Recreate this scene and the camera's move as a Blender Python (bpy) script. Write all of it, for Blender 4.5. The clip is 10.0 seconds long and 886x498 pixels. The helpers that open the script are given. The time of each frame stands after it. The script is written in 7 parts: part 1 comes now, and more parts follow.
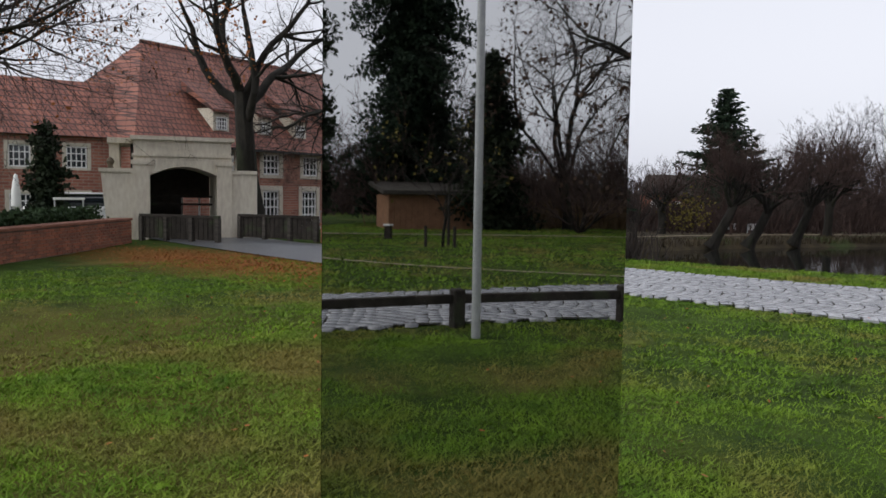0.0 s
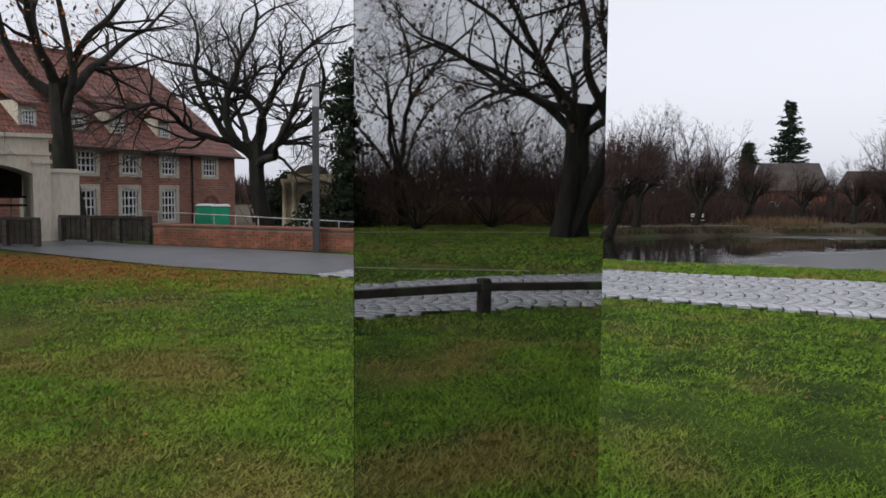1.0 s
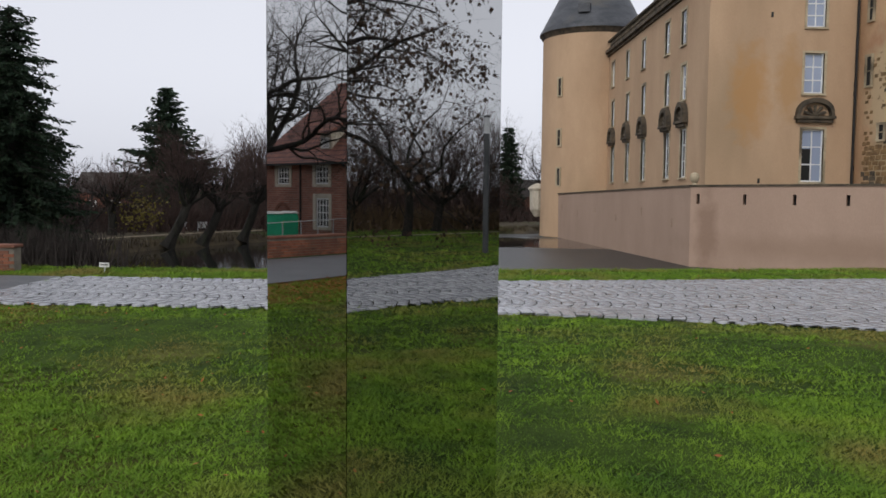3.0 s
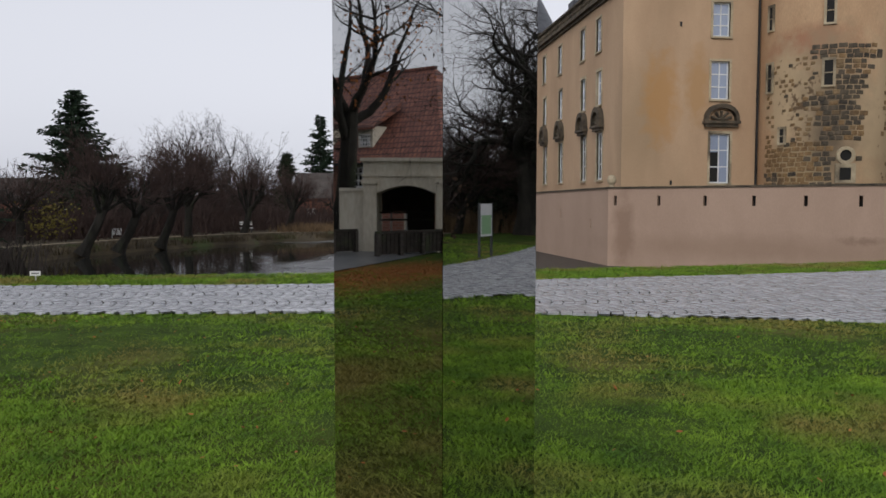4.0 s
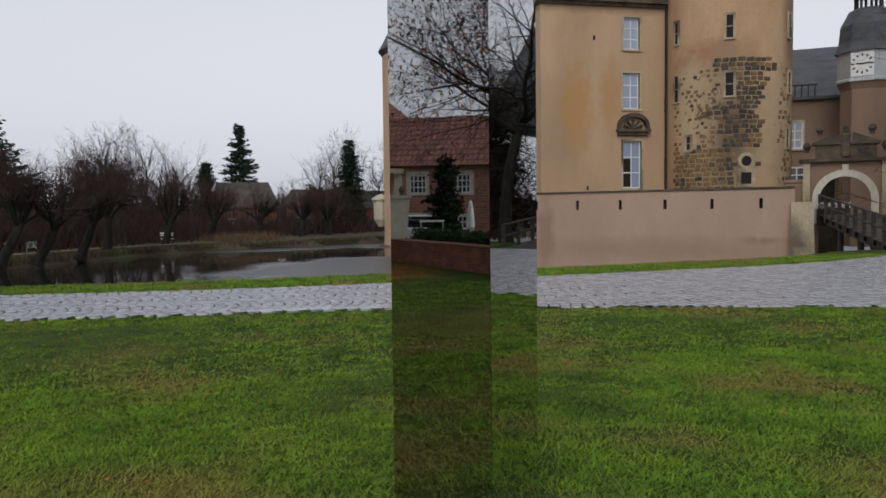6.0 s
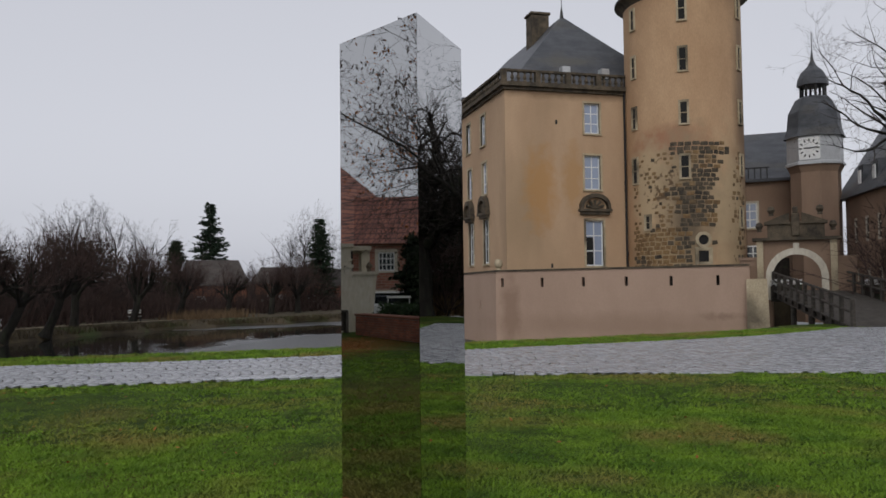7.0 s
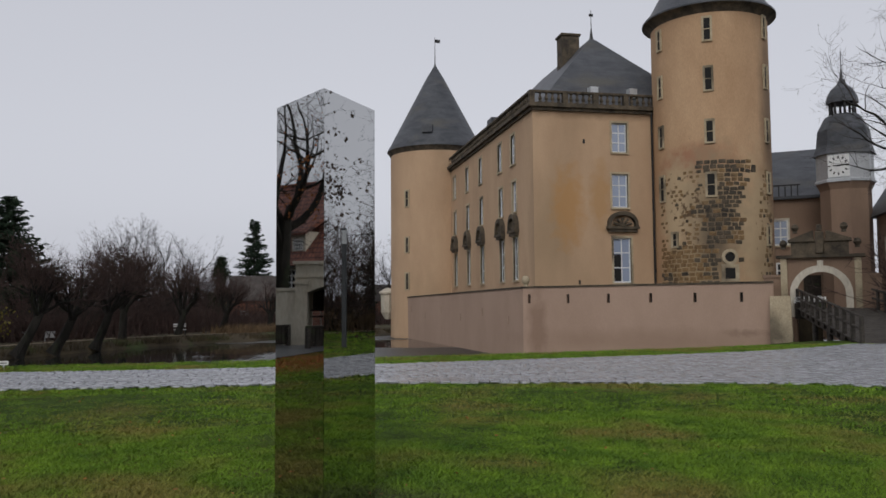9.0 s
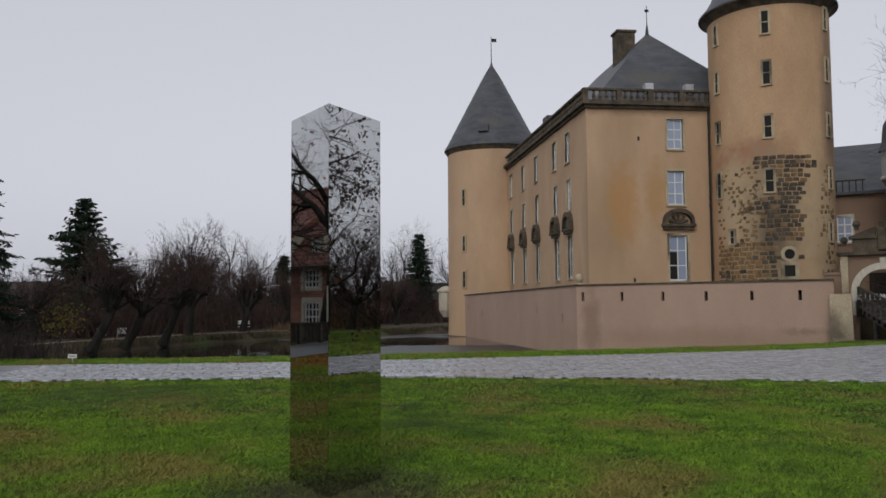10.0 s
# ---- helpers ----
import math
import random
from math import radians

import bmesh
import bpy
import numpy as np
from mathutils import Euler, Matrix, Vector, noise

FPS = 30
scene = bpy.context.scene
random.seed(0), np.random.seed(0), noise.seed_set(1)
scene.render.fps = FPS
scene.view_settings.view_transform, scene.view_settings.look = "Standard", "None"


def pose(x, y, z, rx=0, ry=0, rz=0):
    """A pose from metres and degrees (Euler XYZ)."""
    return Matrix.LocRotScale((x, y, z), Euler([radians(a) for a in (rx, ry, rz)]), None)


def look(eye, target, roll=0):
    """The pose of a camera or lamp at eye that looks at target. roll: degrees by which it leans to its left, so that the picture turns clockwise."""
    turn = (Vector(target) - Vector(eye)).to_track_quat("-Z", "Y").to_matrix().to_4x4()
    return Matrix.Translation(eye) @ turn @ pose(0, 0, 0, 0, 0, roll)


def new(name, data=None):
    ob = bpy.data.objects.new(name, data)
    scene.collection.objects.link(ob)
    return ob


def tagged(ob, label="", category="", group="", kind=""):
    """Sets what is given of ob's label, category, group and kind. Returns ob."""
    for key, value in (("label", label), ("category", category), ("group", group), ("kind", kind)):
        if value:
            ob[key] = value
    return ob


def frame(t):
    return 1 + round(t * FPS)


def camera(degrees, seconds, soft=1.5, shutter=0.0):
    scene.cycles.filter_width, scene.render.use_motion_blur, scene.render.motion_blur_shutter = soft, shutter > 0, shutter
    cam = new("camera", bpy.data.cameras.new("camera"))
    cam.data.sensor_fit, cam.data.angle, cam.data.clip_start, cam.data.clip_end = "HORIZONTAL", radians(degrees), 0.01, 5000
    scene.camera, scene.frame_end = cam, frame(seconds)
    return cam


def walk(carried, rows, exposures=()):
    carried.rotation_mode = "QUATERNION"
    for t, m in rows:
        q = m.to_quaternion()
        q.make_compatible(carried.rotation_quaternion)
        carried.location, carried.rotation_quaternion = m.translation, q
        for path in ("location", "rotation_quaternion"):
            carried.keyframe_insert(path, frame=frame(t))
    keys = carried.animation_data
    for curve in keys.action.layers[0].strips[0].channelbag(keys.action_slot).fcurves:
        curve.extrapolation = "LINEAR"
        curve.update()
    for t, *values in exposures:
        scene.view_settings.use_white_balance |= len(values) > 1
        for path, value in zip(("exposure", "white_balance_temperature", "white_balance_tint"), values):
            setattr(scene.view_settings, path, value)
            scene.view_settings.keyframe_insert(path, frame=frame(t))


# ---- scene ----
# ---- camera and its walk ----
cam = camera(58.0, 10.0, 1.6)
# seconds, x, y, z, yaw, pitch, roll
WALK = [
    (0, 1.330, -1.750, 1.600, 38.20, -4.12, 0.85),
    (0.5, 1.182, -2.005, 1.625, 28.80, -4.19, 0.66),
    (1, 1.014, -2.146, 1.612, 25.80, -4.22, 0.42),
    (1.5, 0.823, -2.234, 1.630, 23.70, -4.16, 0.43),
    (2, 0.620, -2.371, 1.655, 18.28, -4.10, 0.44),
    (2.5, 0.410, -2.464, 1.715, 8.86, -4.26, 0.50),
    (3, 0.175, -2.574, 1.800, -0.87, -3.88, 0.56),
    (3.2, 0.070, -2.654, 1.805, -4.53, -3.74, 0.49),
    (4.3, -0.509, -3.092, 1.815, -7.16, -3.48, 0.05),
    (4.5, -0.615, -3.171, 1.828, -7.59, -2.93, -0.00),
    (5, -0.857, -3.454, 1.855, -9.04, -3.10, -0.04),
    (5.5, -1.071, -3.675, 1.826, -11.06, -3.12, -0.21),
    (6.8, -1.089, -4.778, 1.690, -14.56, -2.38, -0.62),
    (7, -1.092, -4.947, 1.670, -14.83, 2.52, -0.67),
    (7.5, -1.013, -5.506, 1.660, -14.87, 3.76, 0.15),
    (8, -0.796, -5.731, 1.659, -14.61, 3.90, -0.50),
    (8.5, -0.545, -6.223, 1.642, -13.30, 3.83, -0.35),
    (9, -0.367, -6.505, 1.638, -11.51, 3.70, -0.42),
    (9.5, -0.118, -6.819, 1.624, -9.10, 3.57, -0.44),
    (10, 0.087, -7.146, 1.609, -7.01, 3.61, -0.38),
]


def facing(x, y, z, yaw, pitch, roll):
    a, b = radians(yaw), radians(pitch)
    way = Vector((-math.sin(a) * math.cos(b), math.cos(a) * math.cos(b), math.sin(b)))
    return look((x, y, z), Vector((x, y, z)) + way, roll)


walk(cam, [(r[0], facing(*r[1:])) for r in WALK],
     exposures=[(0, 0.48), (2.5, 0.40), (4.5, 0.25), (6.8, 0.06), (7.5, -0.10), (10, 0.0)])

# ---- world and sun: an overcast winter day ----
world = bpy.data.worlds.new("overcast_sky")
scene.world = world
world.use_nodes = True
wn, wl = world.node_tree.nodes, world.node_tree.links
wn.clear()
sky = wn.new("ShaderNodeTexSky")
sky.sky_type, sky.sun_disc = "NISHITA", False
sky.sun_elevation, sky.sun_rotation = radians(32), radians(200)
sky.air_density, sky.dust_density, sky.ozone_density = 1.0, 3.0, 1.0
grey = wn.new("ShaderNodeHueSaturation")
grey.inputs["Saturation"].default_value = 0.10
veil = wn.new("ShaderNodeMixRGB")
veil.inputs["Fac"].default_value = 0.62
veil.inputs["Color2"].default_value = (7.0, 7.2, 8.15, 1)
back = wn.new("ShaderNodeBackground")
back.inputs["Strength"].default_value = 0.10
wout = wn.new("ShaderNodeOutputWorld")
wl.new(sky.outputs[0], grey.inputs["Color"])
wl.new(grey.outputs[0], veil.inputs["Color1"])
wl.new(veil.outputs[0], back.inputs["Color"])
wl.new(back.outputs[0], wout.inputs[0])

sun_data = bpy.data.lights.new("sun", "SUN")
sun_data.energy, sun_data.angle, sun_data.color = 0.6, radians(25), (1.0, 0.97, 0.92)
sun = new("sun", sun_data)
sun.matrix_world = look((0, 0, 60), (22, 45, 18))


# ---- materials ----
def mat(name, c1, c2, scale=2.0, rough=0.8, bump=0.3, fine=40.0, metal=0.0, c3=None, spot=0.62, grain=0.35, bump_scale=None, stretch=(1, 1, 1), spec=0.3, dist=0.02):
    """A surface with two noises: broad stains between c1 and c2, and fine grain as relief; c3 shows in spots."""
    m = bpy.data.materials.new(name)
    m.use_nodes = True
    n, l = m.node_tree.nodes, m.node_tree.links
    b = n["Principled BSDF"]
    g = n.new("ShaderNodeNewGeometry")
    mp = n.new("ShaderNodeMapping")
    mp.inputs["Scale"].default_value = stretch
    l.new(g.outputs["Position"], mp.inputs["Vector"])
    t1 = n.new("ShaderNodeTexNoise")
    t1.inputs["Scale"].default_value, t1.inputs["Detail"].default_value, t1.inputs["Roughness"].default_value = scale, 6, 0.65
    l.new(mp.outputs[0], t1.inputs["Vector"])
    t2 = n.new("ShaderNodeTexNoise")
    t2.inputs["Scale"].default_value, t2.inputs["Detail"].default_value = fine, 4
    l.new(mp.outputs[0], t2.inputs["Vector"])
    r = n.new("ShaderNodeValToRGB")
    r.color_ramp.elements[0].position, r.color_ramp.elements[1].position = 0.32, 0.68
    r.color_ramp.elements[0].color, r.color_ramp.elements[1].color = (*c1, 1), (*c2, 1)
    l.new(t1.outputs["Fac"], r.inputs["Fac"])
    col = r.outputs[0]
    if c3:
        t3 = n.new("ShaderNodeTexNoise")
        t3.inputs["Scale"].default_value, t3.inputs["Detail"].default_value = scale * 0.37, 5
        l.new(mp.outputs[0], t3.inputs["Vector"])
        r3 = n.new("ShaderNodeMapRange")
        r3.inputs["From Min"].default_value, r3.inputs["From Max"].default_value = spot - 0.06, spot + 0.1
        l.new(t3.outputs["Fac"], r3.inputs["Value"])
        mx = n.new("ShaderNodeMixRGB")
        mx.inputs["Color2"].default_value = (*c3, 1)
        l.new(r3.outputs[0], mx.inputs["Fac"])
        l.new(col, mx.inputs["Color1"])
        col = mx.outputs[0]
    gr = n.new("ShaderNodeMixRGB")
    gr.blend_type, gr.inputs["Fac"].default_value = "OVERLAY", grain
    l.new(col, gr.inputs["Color1"])
    l.new(t2.outputs["Fac"], gr.inputs["Color2"])
    l.new(gr.outputs[0], b.inputs["Base Color"])
    b.inputs["Roughness"].default_value, b.inputs["Metallic"].default_value = rough, metal
    b.inputs["Specular IOR Level"].default_value = spec
    if bump:
        bp = n.new("ShaderNodeBump")
        bp.inputs["Strength"].default_value, bp.inputs["Distance"].default_value = bump, dist
        l.new(t2.outputs["Fac"], bp.inputs["Height"])
        l.new(bp.outputs[0], b.inputs["Normal"])
    return m


def brick_mat(name, c1, c2, mortar, bw, bh, gap=0.012, bump=0.5, axis="XZ", rough=0.85):
    """Courses of bricks or tiles, for walls that stay far off."""
    m = bpy.data.materials.new(name)
    m.use_nodes = True
    n, l = m.node_tree.nodes, m.node_tree.links
    b = n["Principled BSDF"]
    tc = n.new("ShaderNodeTexCoord")
    sp = n.new("ShaderNodeSeparateXYZ")
    l.new(tc.outputs["Object"], sp.inputs[0])
    cm = n.new("ShaderNodeCombineXYZ")
    l.new(sp.outputs[axis[0]], cm.inputs[0])
    l.new(sp.outputs[axis[1]], cm.inputs[1])
    bt = n.new("ShaderNodeTexBrick")
    bt.inputs["Scale"].default_value = 1.0
    bt.inputs["Brick Width"].default_value, bt.inputs["Row Height"].default_value = bw, bh
    bt.inputs["Mortar Size"].default_value = gap
    bt.inputs["Color1"].default_value, bt.inputs["Color2"].default_value, bt.inputs["Mortar"].default_value = (*c1, 1), (*c2, 1), (*mortar, 1)
    l.new(cm.outputs[0], bt.inputs["Vector"])
    ns = n.new("ShaderNodeTexNoise")
    ns.inputs["Scale"].default_value, ns.inputs["Detail"].default_value = 0.55, 6
    l.new(tc.outputs["Object"], ns.inputs["Vector"])
    mx = n.new("ShaderNodeMixRGB")
    mx.blend_type, mx.inputs["Fac"].default_value = "OVERLAY", 0.6
    l.new(bt.outputs["Color"], mx.inputs["Color1"])
    l.new(ns.outputs["Fac"], mx.inputs["Color2"])
    l.new(mx.outputs[0], b.inputs["Base Color"])
    b.inputs["Roughness"].default_value = rough
    bp = n.new("ShaderNodeBump")
    bp.inputs["Strength"].default_value, bp.inputs["Distance"].default_value, bp.invert = bump, 0.03, True
    l.new(bt.outputs["Fac"], bp.inputs["Height"])
    l.new(bp.outputs[0], b.inputs["Normal"])
    return m


def plain(name, c, rough=0.6, metal=0.0, spec=0.5):
    m = bpy.data.materials.new(name)
    m.use_nodes = True
    b = m.node_tree.nodes["Principled BSDF"]
    b.inputs["Base Color"].default_value, b.inputs["Roughness"].default_value, b.inputs["Metallic"].default_value = (*c, 1), rough, metal
    b.inputs["Specular IOR Level"].default_value = spec
    return m


def mix_in(m, color, center, radii, soft=0.5, wobble=0.5, wscale=0.8, strength=1.0, bias=0.0):
    """A stain of its own shape on a material: an uneven ellipse at a place."""
    n, l = m.node_tree.nodes, m.node_tree.links
    b = n["Principled BSDF"]
    old = b.inputs["Base Color"].links[0].from_socket
    g = n.new("ShaderNodeNewGeometry")
    ns = n.new("ShaderNodeTexNoise")
    ns.inputs["Scale"].default_value, ns.inputs["Detail"].default_value = wscale, 6
    l.new(g.outputs["Position"], ns.inputs["Vector"])
    sub = n.new("ShaderNodeVectorMath")
    sub.operation = "SUBTRACT"
    sub.inputs[1].default_value = center
    l.new(g.outputs["Position"], sub.inputs[0])
    dv = n.new("ShaderNodeVectorMath")
    dv.operation = "DIVIDE"
    dv.inputs[1].default_value = radii
    l.new(sub.outputs[0], dv.inputs[0])
    ln = n.new("ShaderNodeVectorMath")
    ln.operation = "LENGTH"
    l.new(dv.outputs[0], ln.inputs[0])
    ad = n.new("ShaderNodeMath")
    ad.operation = "MULTIPLY_ADD"
    ad.inputs[1].default_value = wobble * 2
    l.new(ns.outputs["Fac"], ad.inputs[0])
    l.new(ln.outputs["Value"], ad.inputs[2])
    mr = n.new("ShaderNodeMapRange")
    mr.inputs["From Min"].default_value, mr.inputs["From Max"].default_value = 1 + wobble - bias - soft, 1 + wobble - bias + soft
    mr.inputs["To Min"].default_value, mr.inputs["To Max"].default_value = strength, 0
    l.new(ad.outputs[0], mr.inputs["Value"])
    mx = n.new("ShaderNodeMixRGB")
    mx.inputs["Color2"].default_value = (*color, 1)
    l.new(mr.outputs[0], mx.inputs["Fac"])
    l.new(old, mx.inputs["Color1"])
    l.new(mx.outputs[0], b.inputs["Base Color"])
    return m


GRASS = mat("lawn_ground", (0.022, 0.040, 0.008), (0.060, 0.10, 0.014), 1.6, 0.95, 0.8, 55, c3=(0.12, 0.115, 0.03), spot=0.60, spec=0.1, dist=0.04)
mix_in(GRASS, (0.26, 0.085, 0.018), (-12.4, 9.0, 0), (5.0, 1.7, 1), 0.6, 0.5, 1.6, 0.75)
mix_in(GRASS, (0.16, 0.10, 0.025), (-5.5, 1.5, 0), (4.0, 3.0, 1), 0.5, 0.7, 1.1, 0.4)
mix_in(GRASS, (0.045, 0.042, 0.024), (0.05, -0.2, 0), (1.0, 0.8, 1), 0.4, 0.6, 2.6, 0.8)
BLADE = mat("grass_blades", (0.060, 0.130, 0.010), (0.185, 0.305, 0.020), 1.5, 0.75, 0, 60, c3=(0.205, 0.180, 0.042), spot=0.545, spec=0.25)
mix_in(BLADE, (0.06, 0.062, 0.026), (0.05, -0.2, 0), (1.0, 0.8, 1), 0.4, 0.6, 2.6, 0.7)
BANK = mat("bank_earth", (0.035, 0.027, 0.017), (0.085, 0.066, 0.036), 0.8, 0.95, 0.8, 12, c3=(0.05, 0.07, 0.02))
COBBLE = mat("granite_setts", (0.25, 0.257, 0.275), (0.43, 0.436, 0.45), 4, 0.2, 0.5, 60, spec=0.6, dist=0.006)
JOINT = mat("path_joints", (0.030, 0.029, 0.025), (0.060, 0.057, 0.048), 6, 1.0, 0.5, 50, spec=0.0)
ASPHALT = mat("wet_asphalt", (0.075, 0.08, 0.085), (0.13, 0.135, 0.14), 1.2, 0.38, 0.4, 90, spec=0.6, dist=0.005)
SAND = mat("sand_path", (0.17, 0.14, 0.09), (0.30, 0.25, 0.18), 1.5, 0.9, 0.4, 30)
WATER = plain("moat_water", (0.014, 0.015, 0.013), 0.05, 0.0, 0.7)
STEEL = plain("mirror_steel", (0.53, 0.535, 0.53), 0.014, 1.0)
SEAM = plain("steel_seam", (0.5, 0.5, 0.5), 0.3, 1.0)
OCHRE = mat("ochre_plaster", (0.425, 0.285, 0.177), (0.525, 0.362, 0.23), 0.35, 0.9, 0.10, 22, c3=(0.35, 0.245, 0.15), stretch=(1, 1, 0.35), grain=0.12)
PINK = mat("pink_plaster", (0.375, 0.262, 0.195), (0.44, 0.312, 0.235), 0.3, 0.9, 0.10, 22, c3=(0.325, 0.225, 0.165), stretch=(1, 1, 0.4), grain=0.12)
# like PINK but with a much darker base colour
WING = mat("dark_pink_plaster", (0.225, 0.15, 0.105), (0.30, 0.205, 0.145), 0.4, 0.9, 0.10, 22, c3=(0.2, 0.135, 0.1), stretch=(1, 1, 0.4), grain=0.12)
RUBBLE = mat("brown_rubble", (0.13, 0.085, 0.045), (0.28, 0.19, 0.10), 2.2, 0.9, 0.4, 16, c3=(0.06, 0.045, 0.03), spot=0.58)
GOLD_STONE = mat("golden_rubble", (0.12, 0.072, 0.035), (0.29, 0.185, 0.088), 2.6, 0.9, 0.4, 16, c3=(0.12, 0.08, 0.045), spot=0.60)
TOWER = mat("weathered_plaster", (0.42, 0.265, 0.152), (0.52, 0.345, 0.205), 0.5, 0.9, 0.2, 16, c3=(0.25, 0.16, 0.095), spot=0.59, stretch=(1, 1, 0.4), grain=0.18)
SLATE = mat("slate", (0.043, 0.047, 0.054), (0.092, 0.096, 0.106), 0.7, 0.5, 0.5, 9, c3=(0.09, 0.085, 0.075), stretch=(1, 1, 2.5))
SAND_STONE = mat("sandstone", (0.36, 0.29, 0.19), (0.50, 0.42, 0.29), 1.0, 0.9, 0.4, 14, c3=(0.14, 0.115, 0.08), spot=0.58)
DARK_STONE = mat("blackened_sandstone", (0.036, 0.031, 0.025), (0.14, 0.11, 0.075), 1.6, 0.9, 0.5, 14)
CREAM = mat("cream_stone", (0.50, 0.45, 0.36), (0.63, 0.58, 0.48), 0.7, 0.9, 0.3, 10, c3=(0.30, 0.26, 0.20), spot=0.62, stretch=(1, 1, 0.35))
HOUSE_BRICK = brick_mat("house_brick", (0.235, 0.085, 0.06), (0.34, 0.135, 0.09), (0.30, 0.22, 0.17), 0.5, 0.16, 0.02, 0.4, "YZ")
HOUSE_BRICK_X = brick_mat("house_brick_gable", (0.235, 0.085, 0.06), (0.34, 0.135, 0.09), (0.30, 0.22, 0.17), 0.5, 0.16, 0.02, 0.4, "XZ")
ROOF = brick_mat("clay_roof_tiles", (0.185, 0.064, 0.042), (0.28, 0.102, 0.064), (0.07, 0.028, 0.022), 0.32, 0.34, 0.035, 0.9, "YZ", 0.65)
BRICK = mat("red_brick", (0.20, 0.072, 0.045), (0.36, 0.145, 0.085), 3.0, 0.9, 0.4, 40, c3=(0.12, 0.07, 0.05))
BRICK2 = mat("brown_brick", (0.15, 0.065, 0.045), (0.25, 0.11, 0.07), 3.0, 0.9, 0.4, 40)
MORTAR = mat("mortar", (0.16, 0.14, 0.115), (0.25, 0.22, 0.18), 3, 0.95, 0.3, 40)
WHITE = mat("white_paint", (0.68, 0.68, 0.66), (0.78, 0.78, 0.76), 3, 0.5, 0.1, 30)
GLASS = plain("dark_window_glass", (0.02, 0.025, 0.03), 0.08, 0.0, 0.8)
# sky reflection painted into the pane colour; a curtain in the lowest front window
SKYGLASS = plain("sky_reflection_pane", (0.30, 0.35, 0.46), 0.2, 0.0, 0.8)
# near-black: the unlit darkness inside openings, put into the colour
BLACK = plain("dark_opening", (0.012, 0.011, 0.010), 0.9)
WOOD = mat("weathered_wood", (0.030, 0.026, 0.022), (0.085, 0.074, 0.062), 3, 0.8, 0.5, 30, stretch=(1, 1, 4))
POSTWOOD = mat("wet_dark_wood", (0.016, 0.013, 0.010), (0.045, 0.037, 0.030), 5, 0.8, 0.6, 40, c3=(0.05, 0.065, 0.03))
SHEDWOOD = mat("shed_boards", (0.19, 0.095, 0.052), (0.30, 0.16, 0.092), 3, 0.8, 0.4, 30)
METAL = mat("grey_metal", (0.45, 0.46, 0.47), (0.55, 0.56, 0.57), 4, 0.4, 0.1, 60, 0.3)
LAMP_GREY = mat("anthracite_steel", (0.055, 0.058, 0.062), (0.085, 0.088, 0.092), 4, 0.5, 0.1, 60, 0.3)
IRON = plain("dark_iron", (0.03, 0.03, 0.03), 0.5, 0.6)
BARK = mat("bark", (0.010, 0.009, 0.0075), (0.030, 0.027, 0.022), 4, 0.95, 0.9, 25, c3=(0.03, 0.036, 0.02), stretch=(1, 1, 0.3))
TWIG = mat("twigs", (0.022, 0.018, 0.015), (0.05, 0.041, 0.035), 2, 0.9, 0, 30)
RUSTY = mat("reddish_twigs", (0.034, 0.022, 0.019), (0.085, 0.055, 0.047), 0.5, 0.95, 0, 10)
NEEDLE = mat("fir_needles", (0.009, 0.018, 0.012), (0.028, 0.046, 0.024), 1.5, 0.85, 0, 20, spec=0.15)
IVY = mat("dark_evergreen", (0.010, 0.017, 0.010), (0.032, 0.043, 0.021), 1.5, 0.85, 0, 20, spec=0.15)
LEAF = mat("autumn_leaves", (0.20, 0.062, 0.016), (0.34, 0.125, 0.028), 4, 0.8, 0, 30)
DEAD = mat("brown_leaves", (0.035, 0.022, 0.016), (0.08, 0.048, 0.03), 3, 0.9, 0, 30)
HEDGE = mat("hedge_leaves", (0.012, 0.028, 0.010), (0.035, 0.065, 0.02), 3, 0.85, 0, 30)
REED = mat("dry_reeds", (0.10, 0.065, 0.036), (0.20, 0.135, 0.075), 1.5, 0.95, 0, 20)
FORB = mat("yellow_forsythia", (0.10, 0.085, 0.02), (0.17, 0.14, 0.03), 3, 0.9, 0, 20)
GREEN_PLASTIC = mat("green_plastic", (0.02, 0.30, 0.16), (0.03, 0.38, 0.21), 1, 0.45, 0, 20)
FAR_ROOF = mat("dark_far_roof", (0.045, 0.038, 0.034), (0.08, 0.068, 0.06), 1, 0.8, 0.2, 8)
YELLOW = plain("yellow_panel", (0.72, 0.45, 0.02), 0.5)


# ---- builders ----
from mathutils.geometry import tessellate_polygon


def add_box(bm, x0, x1, y0, y1, z0, z1, m=None):
    v = [bm.verts.new((x, y, z)) for z in (z0, z1) for x, y in ((x0, y0), (x1, y0), (x1, y1), (x0, y1))]
    for f in ((0, 3, 2, 1), (4, 5, 6, 7), (0, 1, 5, 4), (1, 2, 6, 5), (2, 3, 7, 6), (3, 0, 4, 7)):
        bm.faces.new([v[i] for i in f])
    if m:
        for w in v:
            w.co = m @ w.co
    return v


def add_prism(bm, ring, z0, z1, z0s=None, z1s=None):
    """An upright prism over a ring of (x, y), run counter-clockwise; heights may differ from corner to corner."""
    k = len(ring)
    lo = [bm.verts.new((p[0], p[1], z0s[i] if z0s else z0)) for i, p in enumerate(ring)]
    hi = [bm.verts.new((p[0], p[1], z1s[i] if z1s else z1)) for i, p in enumerate(ring)]
    bm.faces.new(hi)
    bm.faces.new(lo[::-1])
    for i in range(k):
        bm.faces.new((lo[i], lo[(i + 1) % k], hi[(i + 1) % k], hi[i]))


